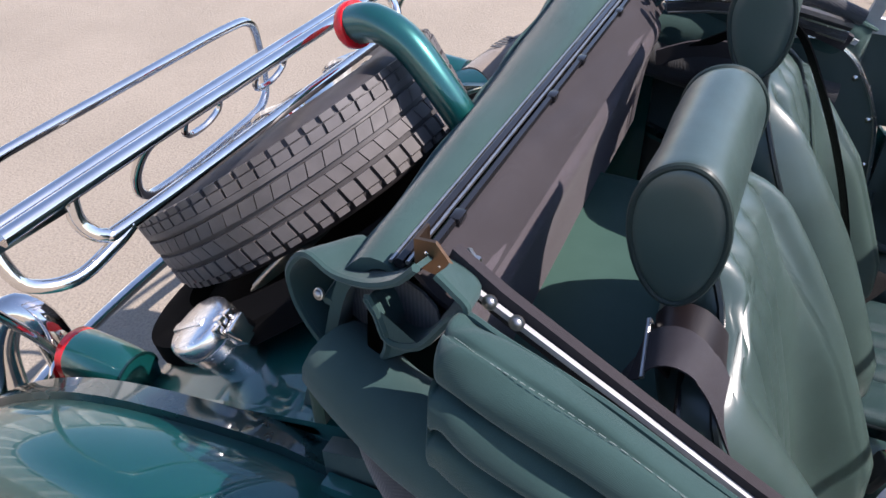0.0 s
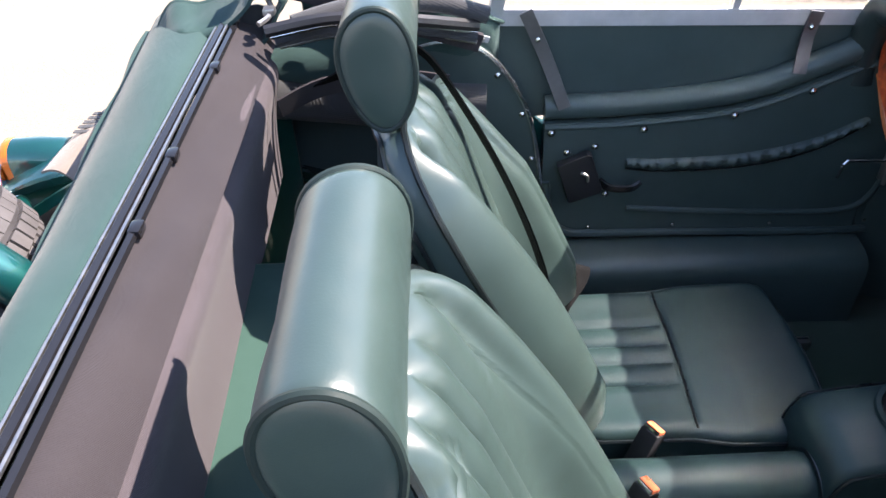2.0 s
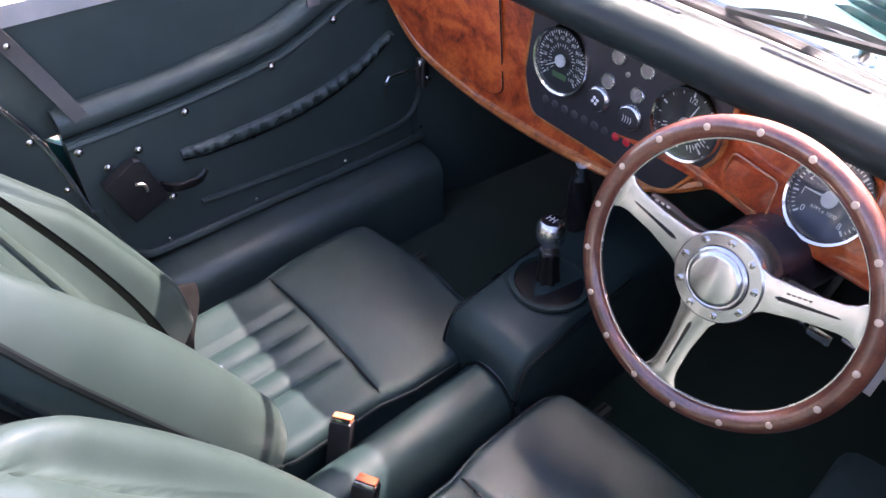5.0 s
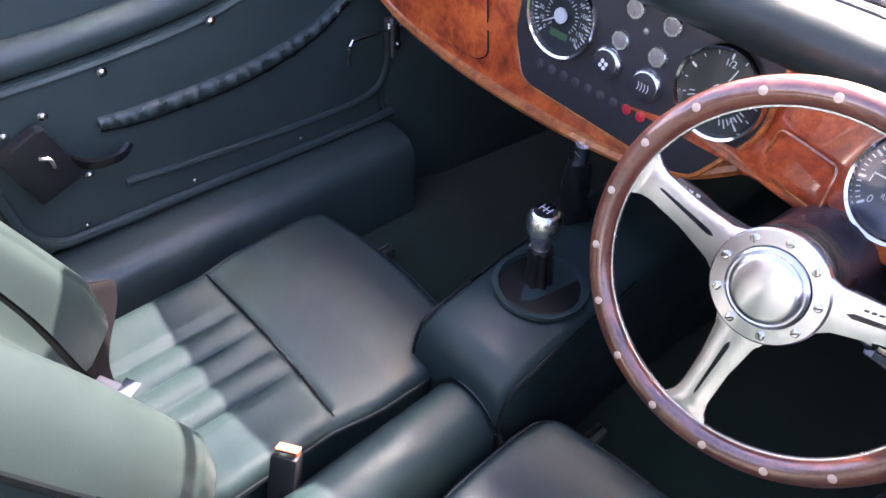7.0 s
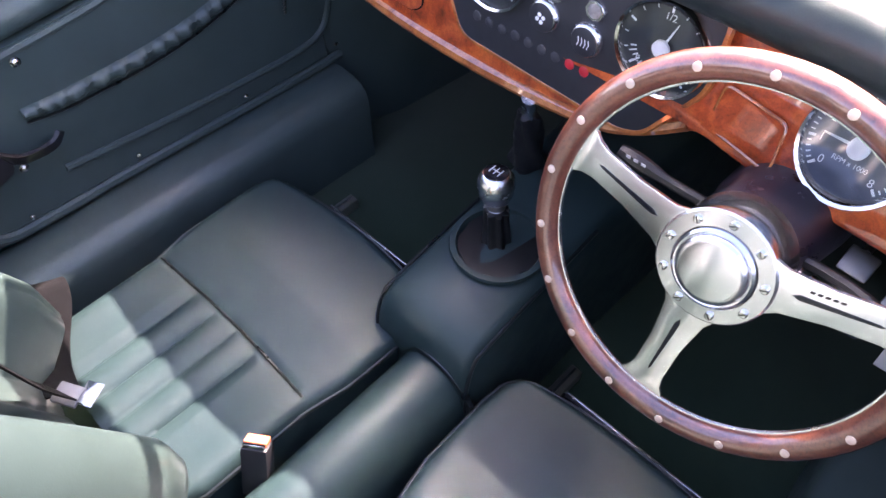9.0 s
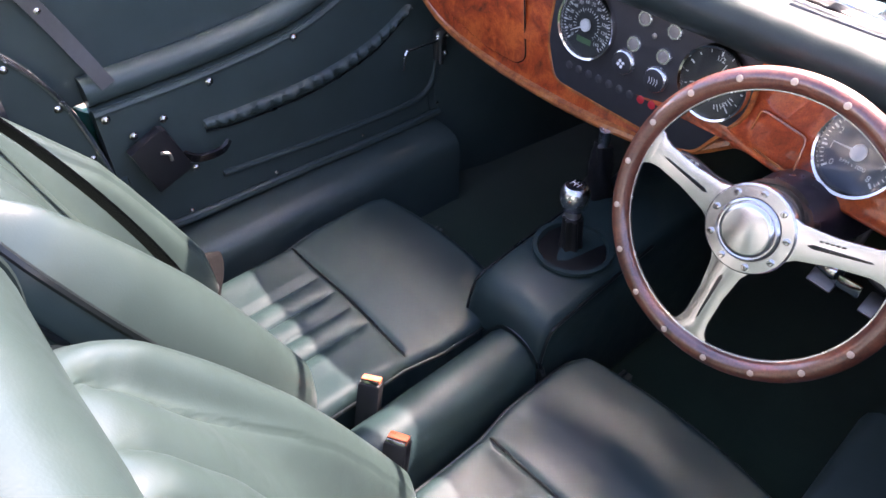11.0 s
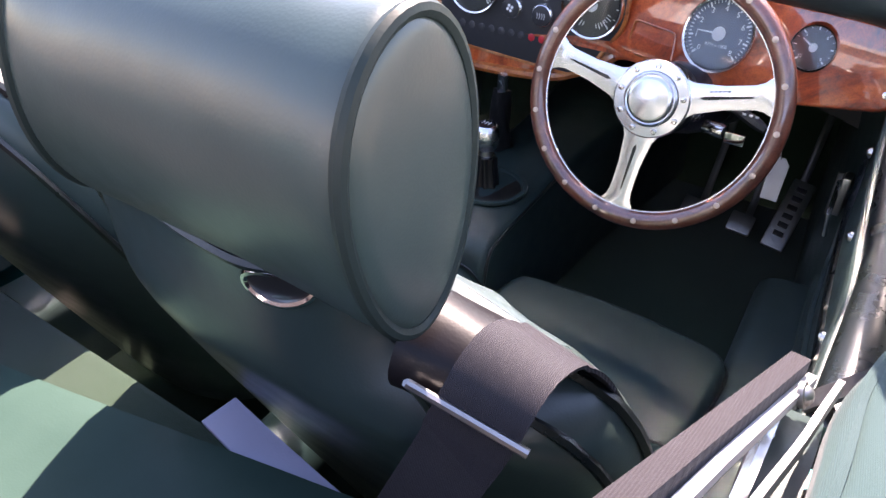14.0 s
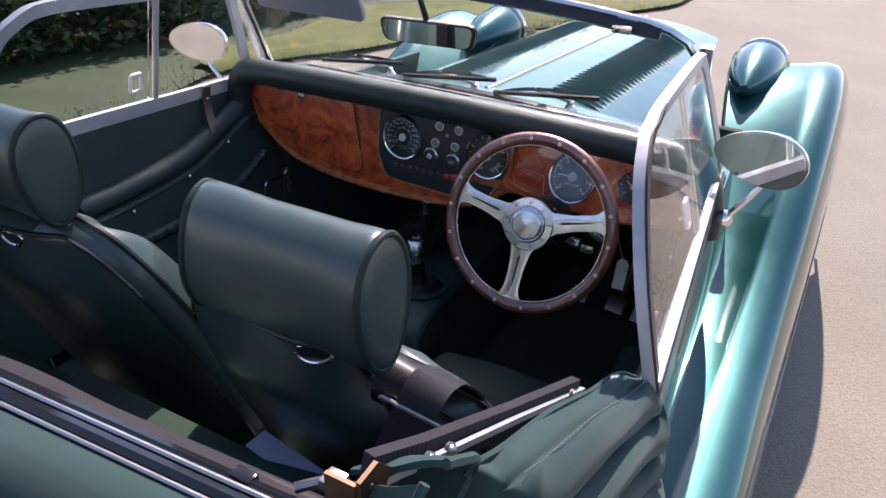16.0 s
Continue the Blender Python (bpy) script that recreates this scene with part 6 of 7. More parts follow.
for s in (1, -1):
    X = (lambda a: a) if s > 0 else (lambda a: 2 * 0.035 - a)
    # upper canvas pocket of the bundle, the rolls below it and the open end
    # one flat-topped bundle with creased sides and a rounded nose
    lip = spline([(0.634, -0.95, 1.072), (0.638, -0.935, 1.078), (0.643, -0.9, 1.067), (0.65, -0.8, 1.035), (0.656, -0.68, 0.977), (0.664, -0.62, 0.96), (0.67, -0.592, 0.948)], 6)
    cut = [(0.0, 0.0), (0.018, 0.008), (0.036, 0.0095), (0.044, 0.004), (0.052, 0.0085), (0.066, 0.002), (0.077, -0.014), (0.076, -0.032), (0.058, -0.04), (0.082, -0.043), (0.096, -0.056), (0.097, -0.076), (0.07, -0.088), (0.096, -0.094), (0.104, -0.112), (0.096, -0.138), (0.05, -0.16), (0.01, -0.14), (-0.004, -0.07), (-0.006, -0.02)]
    cut = [(p.x, p.y) for p in spline([(a_, b_, 0) for a_, b_ in cut], 3, True)]
    bm = B()
    rings = []
    n_ = len(lip)
    for i, p in enumerate(lip):
        t = i / (n_ - 1)
        nose = 1 - 0.0 * t if t < 0.8 else math.sqrt(max(0.02, 1 - ((t - 0.8) / 0.2) ** 2)) * 0.85 + 0.15
        nose *= min(1.0, 0.72 + 4.5 * t) if t < 0.1 else 1.0
        rings.append([Vector((X(p.x + 0.012 * (1 - nose) + a_ * 0.8 * (0.35 + 0.65 * nose) + 0.002 * math.sin(i * 0.3 + j * 0.5) * (j > 9)), p.y + 0.5 * 0.0, p.z + b_ * nose + 0.0015 * math.sin(i * 0.5 + j * 0.3) + 0.0035 * math.sin(i * 0.55 + j * 0.4) * math.sin(j * 0.33 + i * 0.11) * nose)) for j, (a_, b_) in enumerate(cut)])
    skin(bm, rings)
    part("bundle_roll", bm, CANVAS, hood, "folded green canvas bundle", angle=80)
    roll([(X(0.598), -1.125, 0.91), (X(0.636), -1.035, 0.9), (X(0.666), -0.94, 0.9), (X(0.7), -0.85, 0.89), (X(0.728), -0.75, 0.85), (X(0.735), -0.68, 0.82), (X(0.725), -0.6, 0.81)], [0.05, 0.056, 0.052, 0.045, 0.02], CANVAS, "bundle_fold")
    roll([(X(0.60), -1.06, 0.87), (X(0.66), -0.96, 0.83), (X(0.68), -0.8, 0.8), (X(0.68), -0.62, 0.79)], [0.05, 0.06, 0.06, 0.05], CANVAS_IN, "bundle_core")
    bm = B()
    tube(bm, [(X(p.x + 0.002), p.y, p.z + 0.003) for p in lip] + [(X(0.686), -0.584, 0.944), (X(0.704), -0.592, 0.936)], 0.0038, 6)
    part("bundle_piping", bm, CANVAS, hood)
    bm = B()
    for i in range(6, n_ - 5):
        for k in (0.1, 0.6):
            p = Vector(lip[i]).lerp(Vector(lip[i + 1]), k)
            q = Vector(lip[i]).lerp(Vector(lip[i + 1]), k + 0.32)
            up_ = Vector((0.04, 0, 0.0105))
            tube(bm, [(X(p.x + up_.x), p.y, p.z + up_.z), (X(q.x + up_.x), q.y, q.z + up_.z)], 0.0006, 4)
    part("stitching", bm, STITCH, hood)
    # open end of the rolled canvas at the corner, folded back on itself
    fold = spline([(0.625, -0.996, 1.103), (0.618, -1.024, 1.071), (0.609, -1.065, 1.046), (0.597, -1.116, 1.033), (0.588, -1.153, 1.042), (0.582, -1.177, 1.021), (0.579, -1.189, 0.994), (0.58, -1.183, 0.954), (0.588, -1.152, 0.917), (0.598, -1.108, 0.903), (0.608, -1.07, 0.931), (0.613, -1.047, 0.974), (0.611, -1.055, 1.011), (0.608, -1.068, 1.032), (0.611, -1.053, 1.012), (0.615, -1.04, 0.986), (0.624, -1.001, 1.004), (0.633, -0.964, 1.06), (0.638, -0.943, 1.084), (0.635, -0.956, 1.095), (0.63, -0.976, 1.105)], 4)
    bm = B()
    m_ = len(fold)
    rings = []
    for j in range(9):
        t = j / 8
        ring_ = []
        for i, p in enumerate(fold):
            k = 0.8 + 0.2 * t ** 0.7
            wob = 0.004 * math.sin(i * 0.5 + 6 * t) * (1 - t)
            ring_.append(Vector((X(p.x - 0.08 * (1 - t)), -1.06 + (p.y + 1.06) * k + wob, 1.0 + (p.z - 1.0) * k - 0.02 * (1 - t) + wob)))
        rings.append(ring_)
    off = lambda r_, d: [p + Vector((0, (r_[min(i + 1, m_ - 1)] - r_[max(i - 1, 0)]).z, -(r_[min(i + 1, m_ - 1)] - r_[max(i - 1, 0)]).y)).normalized() * d for i, p in enumerate(r_)]
    skin(bm, [r_ + off(r_, 0.006)[::-1] for r_ in rings])
    cuff = part("canvas_roll_end", bm, CANVAS, hood, "open folded end of the canvas roll", angle=70)
    bm = B()
    tube(bm, off(rings[-1], 0.003), 0.0048, 6)
    part("roll_binding", bm, CANVAS, cuff)
    # plate added to close the roll, dark like the shade inside it
    bm = B()
    plate(bm, [(X(0.56 + 0.03 * math.cos(k)), -1.075 + 0.085 * math.cos(k), 0.98 + 0.05 * math.sin(k) + 0.03 * math.cos(k)) for k in [math.pi * i / 8 for i in range(16)]], (s * 0.004, 0, 0))
    part("roll_inside", bm, CANVAS_IN, cuff, "added dark plate for the shade inside the rolled canvas")
    screw(cuff, (X(0.583), -1.15, 0.985), (s, -0.2, 0.4), 0.006, "press_button", STEEL)
    # steel frame links
    bm = B()
    strap(bm, [(X(0.578), -1.01, 1.085), (X(0.592), -0.94, 1.06), (X(0.612), -0.78, 0.995), (X(0.634), -0.625, 0.932)], 0.007, 0.006, (0, 0.35, 0.94))
    arm = part("frame_arm", bm, ALU_STRIP if s > 0 else STEEL, hood, "flat steel hood arm")
    bm = B()
    strap(bm, [(X(0.566), -0.99, 1.078), (X(0.582), -0.93, 1.055), (X(0.602), -0.78, 0.99), (X(0.624), -0.632, 0.932)], 0.034, 0.012, (0, 0.35, 0.94))
    part("arm_webbing", bm, LINING_DARK, arm, "grey webbing along the arm")
    bm = B()
    strap(bm, spline([(X(0.62), -0.9, 1.02), (X(0.628), -0.8, 0.985), (X(0.64), -0.7, 0.945), (X(0.645), -0.66, 0.94), (X(0.65), -0.615, 0.925)], 5), 0.012, 0.004, (0, 0.35, 0.94))
    part("frame_link", bm, ALU_STRIP, hood, "thin bright hood link")
    for y, z in ((-0.936, 1.06), (-0.906, 1.048), (-0.66, 0.948)):
        x_ = float(np.interp(y, [-1.01, -0.625], [0.583, 0.637]))
        screw(arm, (X(x_ + 0.001), y, z), (s, 0, 0.35), 0.0065, "arm_rivet", STEEL)
    # corner bracket
    bm = B()
    plate(bm, [(X(0.58), -1.022, 1.07), (X(0.58), -1.022, 1.104), (X(0.58), -0.998, 1.106), (X(0.582), -0.984, 1.09), (X(0.584), -0.97, 1.072), (X(0.582), -0.975, 1.062)], (s * 0.004, 0, 0))
    box(bm, (X(0.566), -1.022, 1.086), (0.028, 0.004, 0.03))
    br = part("corner_bracket", bm, RUST, hood, "bronzed corner bracket")
    for y, z in ((-1.008, 1.09), (-0.994, 1.078)):
        screw(br, (X(0.582), y, z), (s, 0, 0), 0.004)
    bm = B()
    tube(bm, spline([(X(0.5), -1.0, 1.035), (X(0.52), -0.985, 1.04), (X(0.535), -0.99, 1.048), (X(0.55), -0.985, 1.04), (X(0.565), -0.992, 1.052)], 5), 0.005, 6)
    box(bm, (X(0.53), -0.985, 1.045), (0.02, 0.02, 0.012), 0.003)
    part("corner_clip", bm, STEEL, hood)
    # press stud on the bundle's nose
    bm = B()
    lathe(bm, [(0.012, -0.006), (0.012, 0.001), (0.0085, 0.002), (0.008, 0.0045), (0.006, 0.006), (0, 0.0062)], (X(0.677), -0.63, 0.966), (s * 0.3, 0.25, 1), 18)
    part("press_stud", bm, ALLOY, hood, "chrome turn-button stud")
# passenger side: stacked black hood bows and links seen past the headrest
for k in range(4):
    bm = B()
    tube(bm, spline([(-0.4 - 0.03 * k, -0.985, 1.035 - 0.022 * k), (-0.43 - 0.03 * k, -0.88, 1.04 - 0.022 * k), (-0.46 - 0.03 * k, -0.76, 1.02 - 0.02 * k), (-0.53, -0.64, 0.975 - 0.01 * k)], 6), 0.011 if k % 2 == 0 else 0.005, 8)
    part("hood_bow", bm, (BLACK, ALLOY, CANVAS_IN, STEEL)[k], hood)
bm = B()
tube(bm, spline([(-0.54, -0.62, 0.99), (-0.53, -0.72, 1.02), (-0.5, -0.85, 1.03), (-0.46, -0.95, 1.02)], 6), 0.016, 10)
part("padded_bow", bm, CANVAS_IN, hood)
bm = B()
lathe(bm, [(0.024, -0.006), (0.024, 0.004), (0.014, 0.006), (0.012, 0.016), (0, 0.018)], (-0.575, -0.66, 0.945), (1, 0, 0), 20)
part("pivot_plate", bm, ALLOY, hood, "bright hood pivot plate")

# loose flap of the hood's end, its pale inside up, with an ochre bound edge
bm = B()
fl = lambda u, v: Vector((-0.305, -1.375, 0.85)).lerp(Vector((-0.68, -1.3, 0.85)), u).lerp(Vector((-0.227, -1.265, 0.86)).lerp(Vector((-0.49, -1.262, 0.86)), u), v) + Vector((0, 0, 0.02 * math.sin(math.pi * v) + 0.008 * math.sin(5 * u)))
sheet(bm, fl, 12, 8, lambda u, v: fl(u, v) - Vector((0, 0, 0.004)))
flap = part("hood_flap", bm, cloth("pale_hood_cloth", (0.16, 0.13, 0.105), (0.22, 0.18, 0.15), 2200, 0.9, 0.25), hood, "pale brown inside of the hood flap", angle=60)
bm = B()
tube(bm, [fl(i / 12, 1.0) + Vector((0, 0, 0.004)) for i in range(13)], 0.008, 6, wide=1.6)
part("flap_edge", bm, FOAM, flap, "ochre bound edge")
bm = B()
for i in range(5):
    p = fl(0.3 + 0.05 * i, 0.35)
    box(bm, p + Vector((0, 0, 0.002)), (0.01, 0.03, 0.001))
part("print_bars", bm, CANVAS_IN, flap)

bm = B()
strap(bm, spline([(-0.34, -0.97, 0.93), (-0.38, -0.9, 0.945), (-0.43, -0.8, 0.93), (-0.5, -0.7, 0.88)], 5), 0.04, 0.003, (0.3, 0.1, 1))
part("hood_strap", bm, LINING_DARK, hood, "dark grey hood strap")
bm = B()
box(bm, (-0.136, -0.965, 0.59), (0.01, 0.35, 0.28), 0.002)
part("shelf_end", bm, CARPET, shelf, "dark carpeted end of the shelf")

# ---- tail of the car ----
bm = B()
f = lambda u, v: Vector((MID - 0.58 + 1.16 * u, -1.17 - 0.62 * v, 0.80 - 0.16 * v - 0.30 * v ** 3 - 0.25 * abs(u - 0.5) ** 3))
sheet(bm, f, 24, 24, lambda u, v: f(u, v) - Vector((0, -0.01, 0.012)))
part("tail_panel", bm, PAINT, car, "painted sloping tail panel")
for s in (1, -1):
    bm = B()
    g = lambda u, v: Vector((MID + s * (0.58 + 0.0 * u), -1.0 - 0.79 * v, 0.42 + (0.40 - 0.18 * v - 0.2 * v ** 3) * u))
    sheet(bm, g, 8, 14, lambda u, v: g(u, v) - Vector((s * 0.012, 0, 0)))
    part("tail_side", bm, PAINT, car)


def rear_wing(side):
    crest = [(-2.0, 0.36), (-1.9, 0.5), (-1.75, 0.63), (-1.55, 0.725), (-1.3, 0.765), (-1.1, 0.76), (-0.9, 0.70), (-0.7, 0.58), (-0.55, 0.42), (-0.5, 0.34)]

    if side < 0:
        crest = [(y, z - 0.06) for y, z in crest]

    def f(u, v):
        y = -2.0 + 1.5 * v
        z = lerp(crest, y)
        xi, xo = 0.60 + 0.06 * max(0, -1.2 - y), 0.845
        if u < 0.4:
            t = u / 0.4
            return Vector((MID + side * (xi + (xo - 0.12 - xi) * t), y, z - 0.035 * (1 - t) ** 2))
        a = (u - 0.4) / 0.6 * math.pi / 2
        return Vector((MID + side * (xo - 0.12 + 0.12 * math.sin(a)), y, z - (z - 0.3) * 0.75 * (1 - math.cos(a)) ** 1.2))

    bm = B()
    sheet(bm, f, 22, 36, lambda u, v: f(u, v) - Vector((side * 0.006 * u, 0, 0.012)))
    wing = part("rear_wing", bm, PAINT, car)
    bm = B()
    strap(bm, [Vector((MID + side * (0.60 + 0.06 * max(0, -1.2 - y)), y, lerp(crest, y) - 0.02)) for y in [-1.95 + 0.05 * j for j in range(24)]], 0.04, 0.016, (1, 0, 0.2))
    part("wing_beading", bm, PAINT_DARK, wing, "dark beading between wing and body")
    screw(wing, (MID + side * 0.6, -1.03, 0.745), (side * 0.3, 0, 1), 0.009)


rear_wing(1)
rear_wing(-1)


def tail_lamp(x, y, z, lens, label):
    root = thing("tail_lamp", (x, y, z - 0.07), label, "tail lamp", "tail lamps on the rear wings")

    def hoop(k, yy, drop=0.0):
        """A flat-sided arch: round above, straight down to the wing."""
        arc = [(0.045 * k * math.cos(t), 0.042 * k * math.sin(t)) for t in [math.pi * j / 14 for j in range(15)]]
        return [Vector((x + a_, yy, z + b_ - drop)) for a_, b_ in [(0.045 * k, -0.085)] + arc + [(-0.045 * k, -0.085)]]

    bm = B()
    skin(bm, [hoop(1.0, y), hoop(1.02, y + 0.004), hoop(1.02, y + 0.06), hoop(1.0, y + 0.11, 0.004), hoop(0.96, y + 0.125, 0.008)])
    plinth = part("lamp_plinth", bm, PAINT, root, "body-coloured arched plinth")
    bm = B()
    tube(bm, hoop(1.0, y + 0.123, 0.007)[1:-1], 0.003, 6)
    part("plinth_edge", bm, PAINT_DARK, plinth)
    bm = B()
    skin(bm, [hoop(1.01, y), hoop(1.01, y - 0.014), hoop(0.9, y - 0.02), hoop(0.4, y - 0.023)])
    part("lamp_lens", bm, lens, root)
    bm = B()
    o_ = rounded([(x - 0.06, z - 0.085), (x + 0.06, z - 0.085), (x + 0.07, z - 0.02), (x + 0.045, z + 0.035), (x - 0.045, z + 0.035), (x - 0.07, z - 0.02)], 0.025)
    plate(bm, [(p[0], y - 0.022, p[1] - 0.03) for p in o_], (0, -0.008, 0), 0.002)
    base = part("lamp_base", bm, CHROME, root, "chrome backing plate")
    for a_, b_ in ((-0.052, -0.04), (0.052, -0.06)):
        screw(base, (x + a_, y - 0.03, z + b_), (0, -1, 0.2), 0.009, "base_bolt", STEEL)


for s in (1, -1):
    tail_lamp(MID + s * 0.525, -1.70, 0.63, RED_LENS, "round red tail lamp on a green plinth")
    tail_lamp(MID + s * 0.735, -1.665, 0.64, AMBER, "round amber indicator lamp on a green plinth")
bm = B()
tube(bm, spline([(0.62, -1.86, 0.5), (0.6, -1.86, 0.62), (0.56, -1.84, 0.68), (0.54, -1.8, 0.64), (0.54, -1.78, 0.5)], 6), 0.025, 12, wide=1.3)
part("overrider", bm, CHROME, car, "chrome overrider")
bm = B()
tube(bm, spline([(MID - 0.7, -1.84, 0.46), (MID - 0.4, -1.92, 0.46), (MID, -1.94, 0.46), (MID + 0.4, -1.92, 0.46), (MID + 0.7, -1.84, 0.46)], 6), 0.03, 10, wide=0.5)
part("bumper", bm, CHROME, car, "chrome rear bumper")

cap = thing("fuel_filler", (0.56, -1.36, 0.78), "polished snap-action fuel filler cap", "filler cap")
fa = Vector((0.3, -0.6, 1)).normalized()
fx, fy, fz = frame_of(fa)
fm = Matrix((fx, fy, fz)).transposed()
c = Vector((0.54, -1.385, 0.778))
bm = B()
lathe(bm, [(0.036, -0.07), (0.041, -0.014), (0.046, -0.01), (0.046, 0.006), (0.043, 0.008), (0.043, 0.011)], c, fa, 32)
part("cap_neck", bm, ALLOY, cap, "polished filler neck with a raised collar")
bm = B()
lathe(bm, [(0.05, 0.01), (0.052, 0.013), (0.052, 0.033), (0.0495, 0.039), (0.044, 0.0425), (0.02, 0.0455), (0.0, 0.046)], c, fa, 36)
lid_ = part("cap_lid", bm, ALLOY, cap, "domed polished lid")
bm = B()
for k in range(3):
    box(bm, c + fm @ Vector((-0.014 + 0.014 * k, 0.046, 0.03 - 0.004 * abs(k - 1))), (0.011, 0.03, 0.022), 0.003, fm)
part("hinge_knuckle", bm, CHROME, lid_)
bm = B()
box(bm, c + fm @ Vector((0.0, 0.072, 0.012)), (0.036, 0.018, 0.032), 0.005, fm)
box(bm, c + fm @ Vector((0.0, 0.058, -0.006)), (0.022, 0.03, 0.012), 0.003, fm)
part("cap_lever", bm, CHROME, cap, "bright snap lever")
bm = B()
box(bm, c + fm @ Vector((0.006, -0.006, 0.0445)), (0.014, 0.07, 0.006), 0.002, fm)
part("lid_rib", bm, ALLOY, lid_)

# ---- spare wheel ----
SA = Vector((0, -0.552, 0.834)).normalized()
SC = Vector((0.098, -1.521, 0.819))
spare = thing("spare_wheel", SC, "spare road wheel laid on the tail with a worn treaded tyre", "spare wheel")
bm = B()
prof = [(0.19, -0.07), (0.205, -0.085), (0.25, -0.092), (0.29, -0.086), (0.309, -0.074), (0.316, -0.06), (0.317, 0.06), (0.309, 0.074), (0.29, 0.086), (0.25, 0.092), (0.205, 0.085), (0.19, 0.07)]
lathe(bm, prof, SC, SA, 96, caps=False)
tyre = part("tyre", bm, RUBBER, spare, "grey-black rubber tyre")
sx, sy, sz = frame_of(SA)
sm = Matrix((sx, sy, sz)).transposed()


def tread(a, h, r=0.317):
    return SC + sm @ Vector((r * math.cos(a), r * math.sin(a), h))


def block(bm, a0, a1, h0, h1, lift=0.0065, slant=0.0):
    lo, hi = 0.312, 0.3175 + lift
    q = [(a0, h0), (a1, h0), (a1 + slant, h1), (a0 + slant, h1)]
    bot = [bm.verts.new(tread(a, h, lo)) for a, h in q]
    ca, ch = sum(a for a, _ in q) / 4, sum(h for _, h in q) / 4
    up_ = [bm.verts.new(tread(ca + (a - ca) * 0.96, ch + (h - ch) * 0.96, hi)) for a, h in q]
    bm.faces.new(up_)
    for i in range(4):
        bm.faces.new((bot[i], bot[(i + 1) % 4], up_[(i + 1) % 4], up_[i]))


N = 66
bm = B()
for i in range(N):
    a, st = 2 * math.pi * i / N, 2 * math.pi / N
    block(bm, a + st * 0.06, a + st * 0.94, 0.044, 0.060, slant=0.006)
    block(bm, a + st * 0.015, a + st * 0.985, 0.005, 0.028, slant=0.028)
    block(bm, a + st * 0.015, a + st * 0.985, -0.026, -0.003, slant=-0.024)
    block(bm, a + st * 0.08, a + st * 0.92, -0.060, -0.034, slant=-0.012)
    block(bm, a + st * 0.12, a + st * 0.88, 0.0615, 0.073, 0.003)
    block(bm, a + st * 0.16, a + st * 0.84, -0.073, -0.062, 0.001)
tr = part("tread_pattern", bm, RUBBER_WORN, tyre, "worn tread blocks with sipes", smooth=False)
tagged(tr, kind="stuff")
for h in (0.0385,):
    bm = B()
    lathe(bm, [(0.312, h - 0.006), (0.3238, h - 0.005), (0.3238, h + 0.005), (0.312, h + 0.006)], SC, SA, 96, caps=False)
    part("tread_rib", bm, RUBBER_WORN, tyre)
bm = B()
lathe(bm, [(0.05, 0.02), (0.1, 0.03), (0.15, 0.02), (0.18, 0.06), (0.2, 0.088), (0.208, 0.086), (0.2, 0.05), (0.19, -0.07), (0.05, -0.05)], SC, SA, 64, caps=False)
part("rim", bm, CHROME, spare, "bright wire wheel rim")
for i in range(36):
    a = 2 * math.pi * i / 36
    bm = B()
    tube(bm, [SC + sm @ Vector((0.05 * math.cos(a + 0.5 * (-1) ** i), 0.05 * math.sin(a + 0.5 * (-1) ** i), 0.075)), SC + sm @ Vector((0.192 * math.cos(a), 0.192 * math.sin(a), 0.05))], 0.0025, 5)
    part("spoke", bm, CHROME, spare)
bm = B()
lathe(bm, [(0.055, -0.02), (0.055, 0.08), (0.045, 0.1), (0, 0.105)], SC, SA, 28)
part("hub_cap", bm, CHROME, spare)
# matt black disc: the deep shade round the wheel, painted on the tail
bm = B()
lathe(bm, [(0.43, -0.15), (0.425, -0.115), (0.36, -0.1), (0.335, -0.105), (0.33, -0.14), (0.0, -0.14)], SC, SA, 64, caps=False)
part("wheel_well", bm, WHEEL_SHADE, car, "black disc painted as the deep shade round the spare wheel")

# ---- centre brake lamp on its stalk ----
stop = thing("stop_lamp", (0.05, -1.17, 0.93), "high brake lamp on a curved green stalk over the spare wheel", "brake lamp")
bm = B()
sp = spline([(0.105, -1.10, 0.85), (0.124, -1.16, 0.955), (0.13, -1.215, 1.033), (0.126, -1.27, 1.09), (0.119, -1.325, 1.11), (0.111, -1.368, 1.1)], 6)
tube(bm, sp, [0.03 + 0.006 * i / len(sp) for i in range(len(sp))], 18, wide=0.85)
part("stalk", bm, PAINT, stop)
bm = B()
d_ = (sp[-1] - sp[-3]).normalized()
lathe(bm, [(0.0365, -0.003), (0.038, 0.0), (0.038, 0.012), (0.034, 0.018), (0, 0.02)], sp[-1], d_, 24)
part("stop_lens", bm, RED_LENS, stop)

# ---- luggage rack ----
rack = thing("luggage_rack", (0.05, -1.75, 0.6), "chrome tubular luggage rack over the spare wheel", "luggage rack")
for d_, z_ in ((-1.425, 1.09), (-1.452, 1.086)):
    bm = B()
    tube(bm, spline([(-0.16, -1.438, 1.09), (-0.1, d_, z_), (0.2, d_, z_), (0.5, d_, z_), (0.74, d_, z_ - 0.004)], 6), 0.01, 12)
    part("top_bar", bm, CHROME, rack)
bm = B()
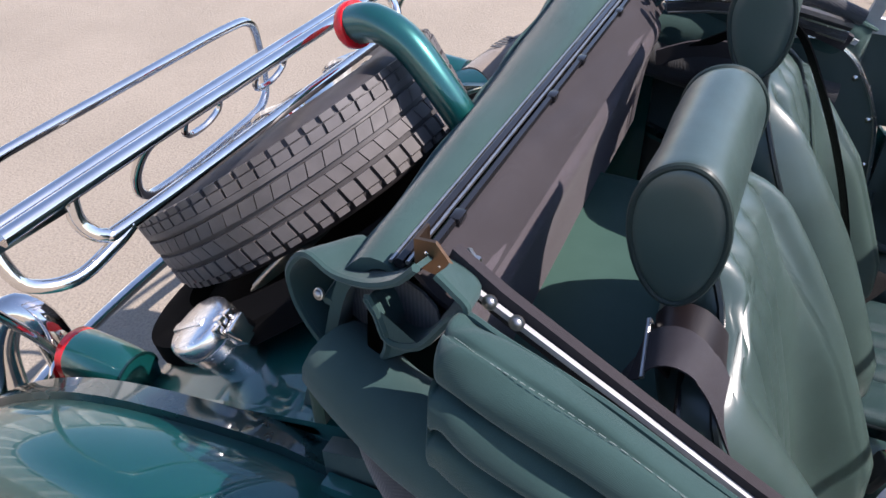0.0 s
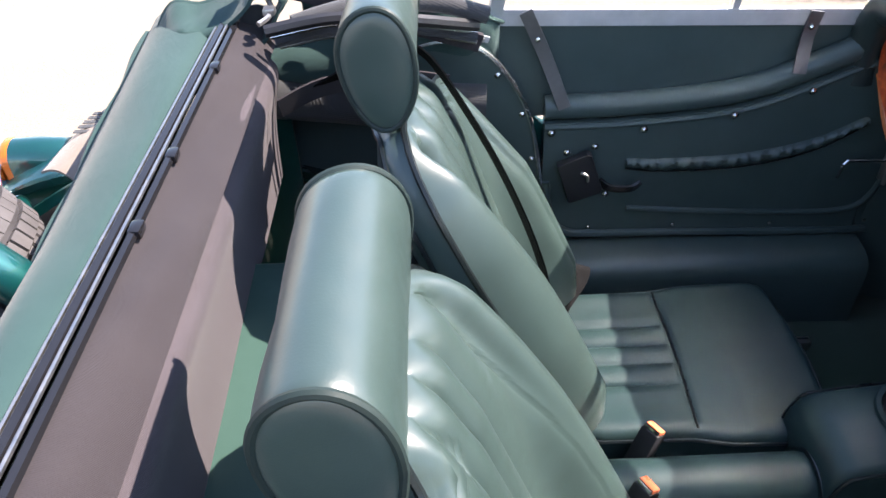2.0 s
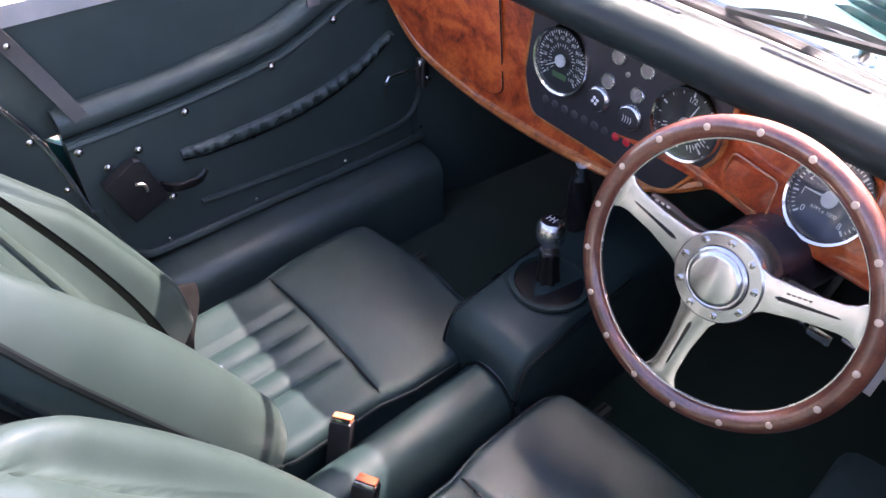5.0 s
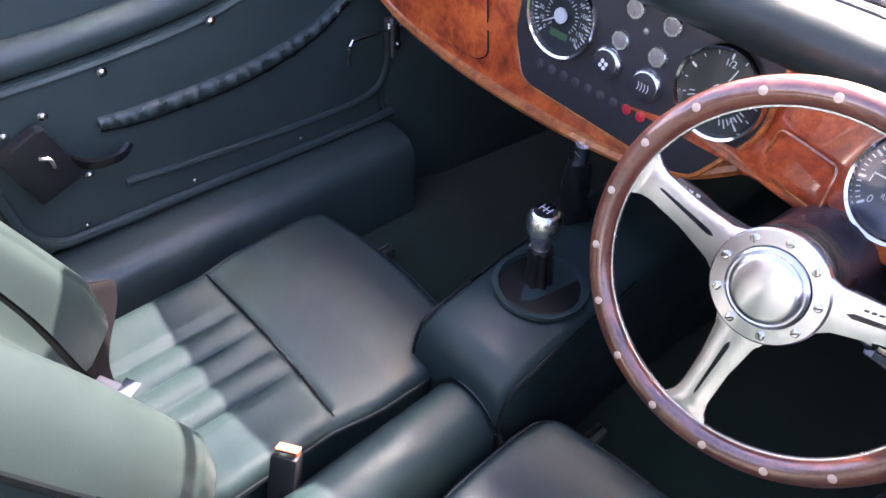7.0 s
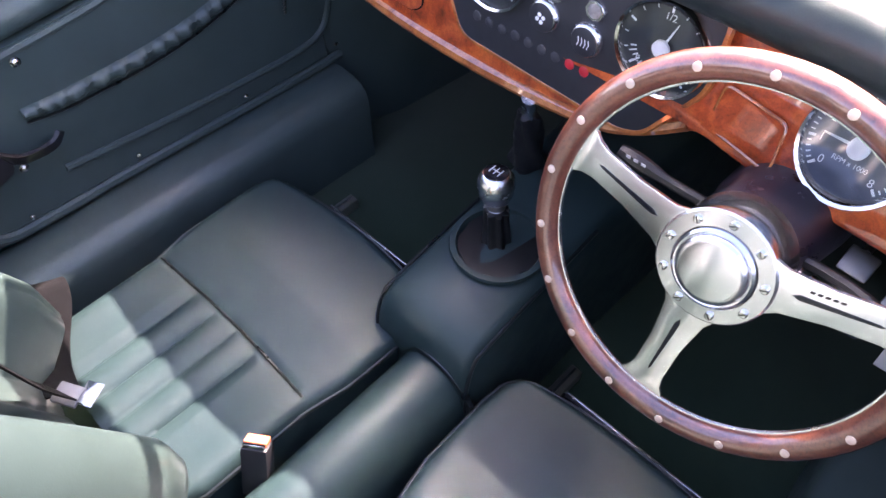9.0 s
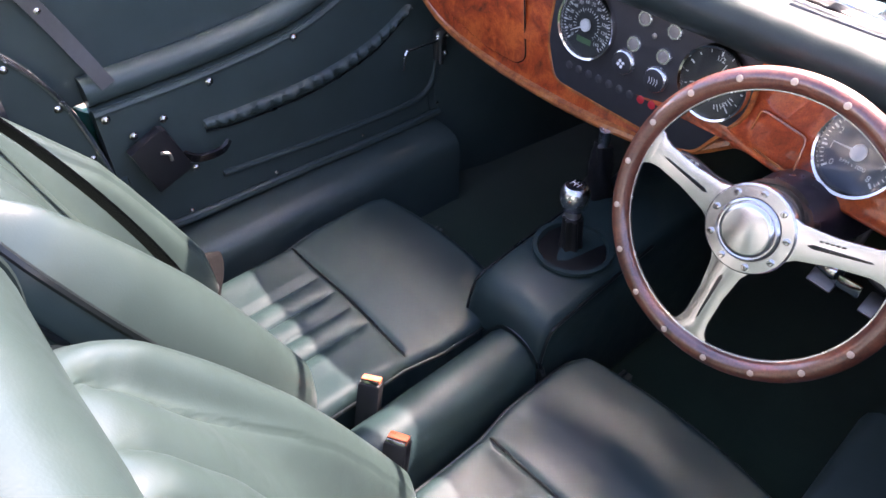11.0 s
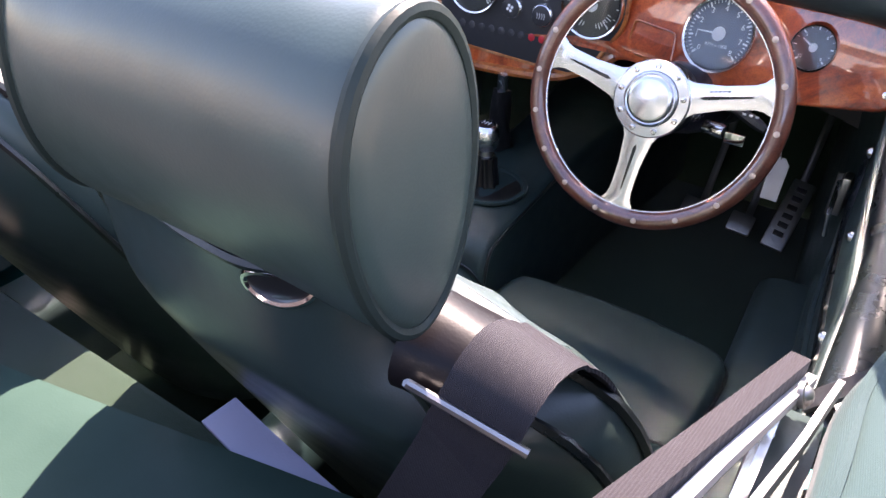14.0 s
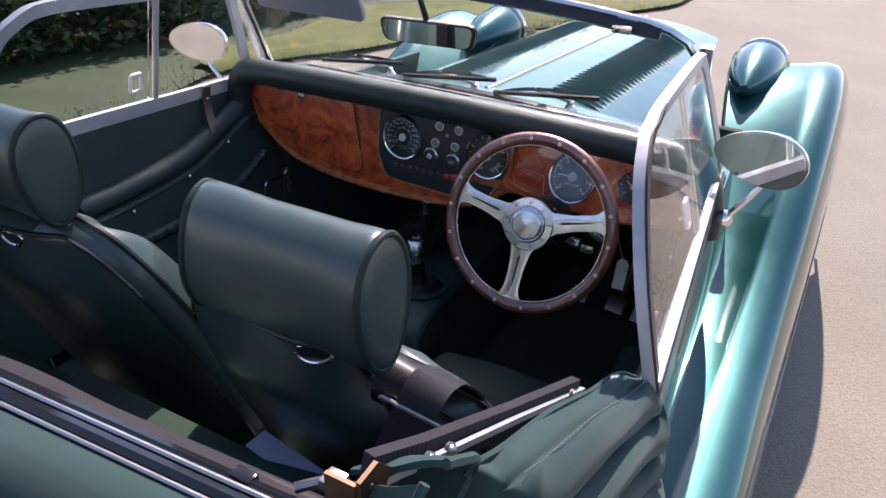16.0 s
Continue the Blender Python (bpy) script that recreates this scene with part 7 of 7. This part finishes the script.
tube(bm, spline([(0.645, -1.43, 1.085), (0.65, -1.425, 1.05), (0.635, -1.41, 1.025), (0.59, -1.405, 1.022), (0.3, -1.4, 1.025), (0.05, -1.4, 1.025), (-0.06, -1.4, 1.03), (-0.09, -1.41, 1.05), (-0.09, -1.43, 1.085)], 7), 0.0095, 10)
part("lower_bar", bm, CHROME, rack)
bm = B()
tube(bm, spline([(0.72, -1.64, 1.0), (0.68, -1.64, 1.035), (0.6, -1.64, 1.05), (0.35, -1.64, 1.052), (0.12, -1.64, 1.052), (0.05, -1.64, 1.04), (0.03, -1.645, 0.99), (0.03, -1.645, 0.92), (0.05, -1.64, 0.885), (0.12, -1.63, 0.875), (0.33, -1.62, 0.872), (0.40, -1.615, 0.885), (0.42, -1.6, 0.93), (0.425, -1.55, 1.0), (0.43, -1.45, 1.08)], 7), 0.0085, 10)
part("rear_hoop", bm, CHROME, rack)
bm = B()
tube(bm, spline([(0.72, -1.64, 1.0), (0.70, -1.66, 0.9), (0.6, -1.74, 0.7), (0.555, -1.78, 0.6)], 7), 0.0085, 10)
part("rack_leg", bm, CHROME, rack)
bm = B()
tube(bm, spline([(-0.16, -1.438, 1.09), (-0.3, -1.5, 1.02), (-0.44, -1.66, 0.8), (-0.49, -1.76, 0.6)], 7), 0.0085, 10)
part("rack_leg", bm, CHROME, rack)
bm = B()
strap(bm, [(0.66, -1.44, 1.078), (0.74, -1.45, 1.074), (0.84, -1.46, 1.07)], 0.045, 0.012, (0, 1, 0.1))
part("end_plate", bm, CHROME, rack, "flat bright end plate")
bm = B()
tube(bm, spline([(0.74, -1.45, 1.07), (0.735, -1.43, 1.02), (0.69, -1.41, 1.0), (0.63, -1.405, 1.01), (0.6, -1.404, 1.02)], 6), 0.009, 10)
part("rack_hook", bm, CHROME, rack)
for x in (0.2, 0.36):
    bm = B()
    tube(bm, spline([(x, -1.45, 1.078), (x - 0.004, -1.46, 1.05), (x + 0.02, -1.465, 1.035), (x + 0.055, -1.465, 1.035), (x + 0.07, -1.46, 1.05), (x + 0.066, -1.45, 1.078)], 5), 0.005, 8)
    part("strap_eye", bm, CHROME, rack)
for x in (-0.02, 0.2):
    bm = B()
    tube(bm, spline([(x, -1.4, 1.022), (x + 0.01, -1.43, 1.0), (x + 0.015, -1.5, 0.965), (x + 0.01, -1.53, 0.94)], 5), 0.006, 8)
    part("rack_stay", bm, CHROME, rack)
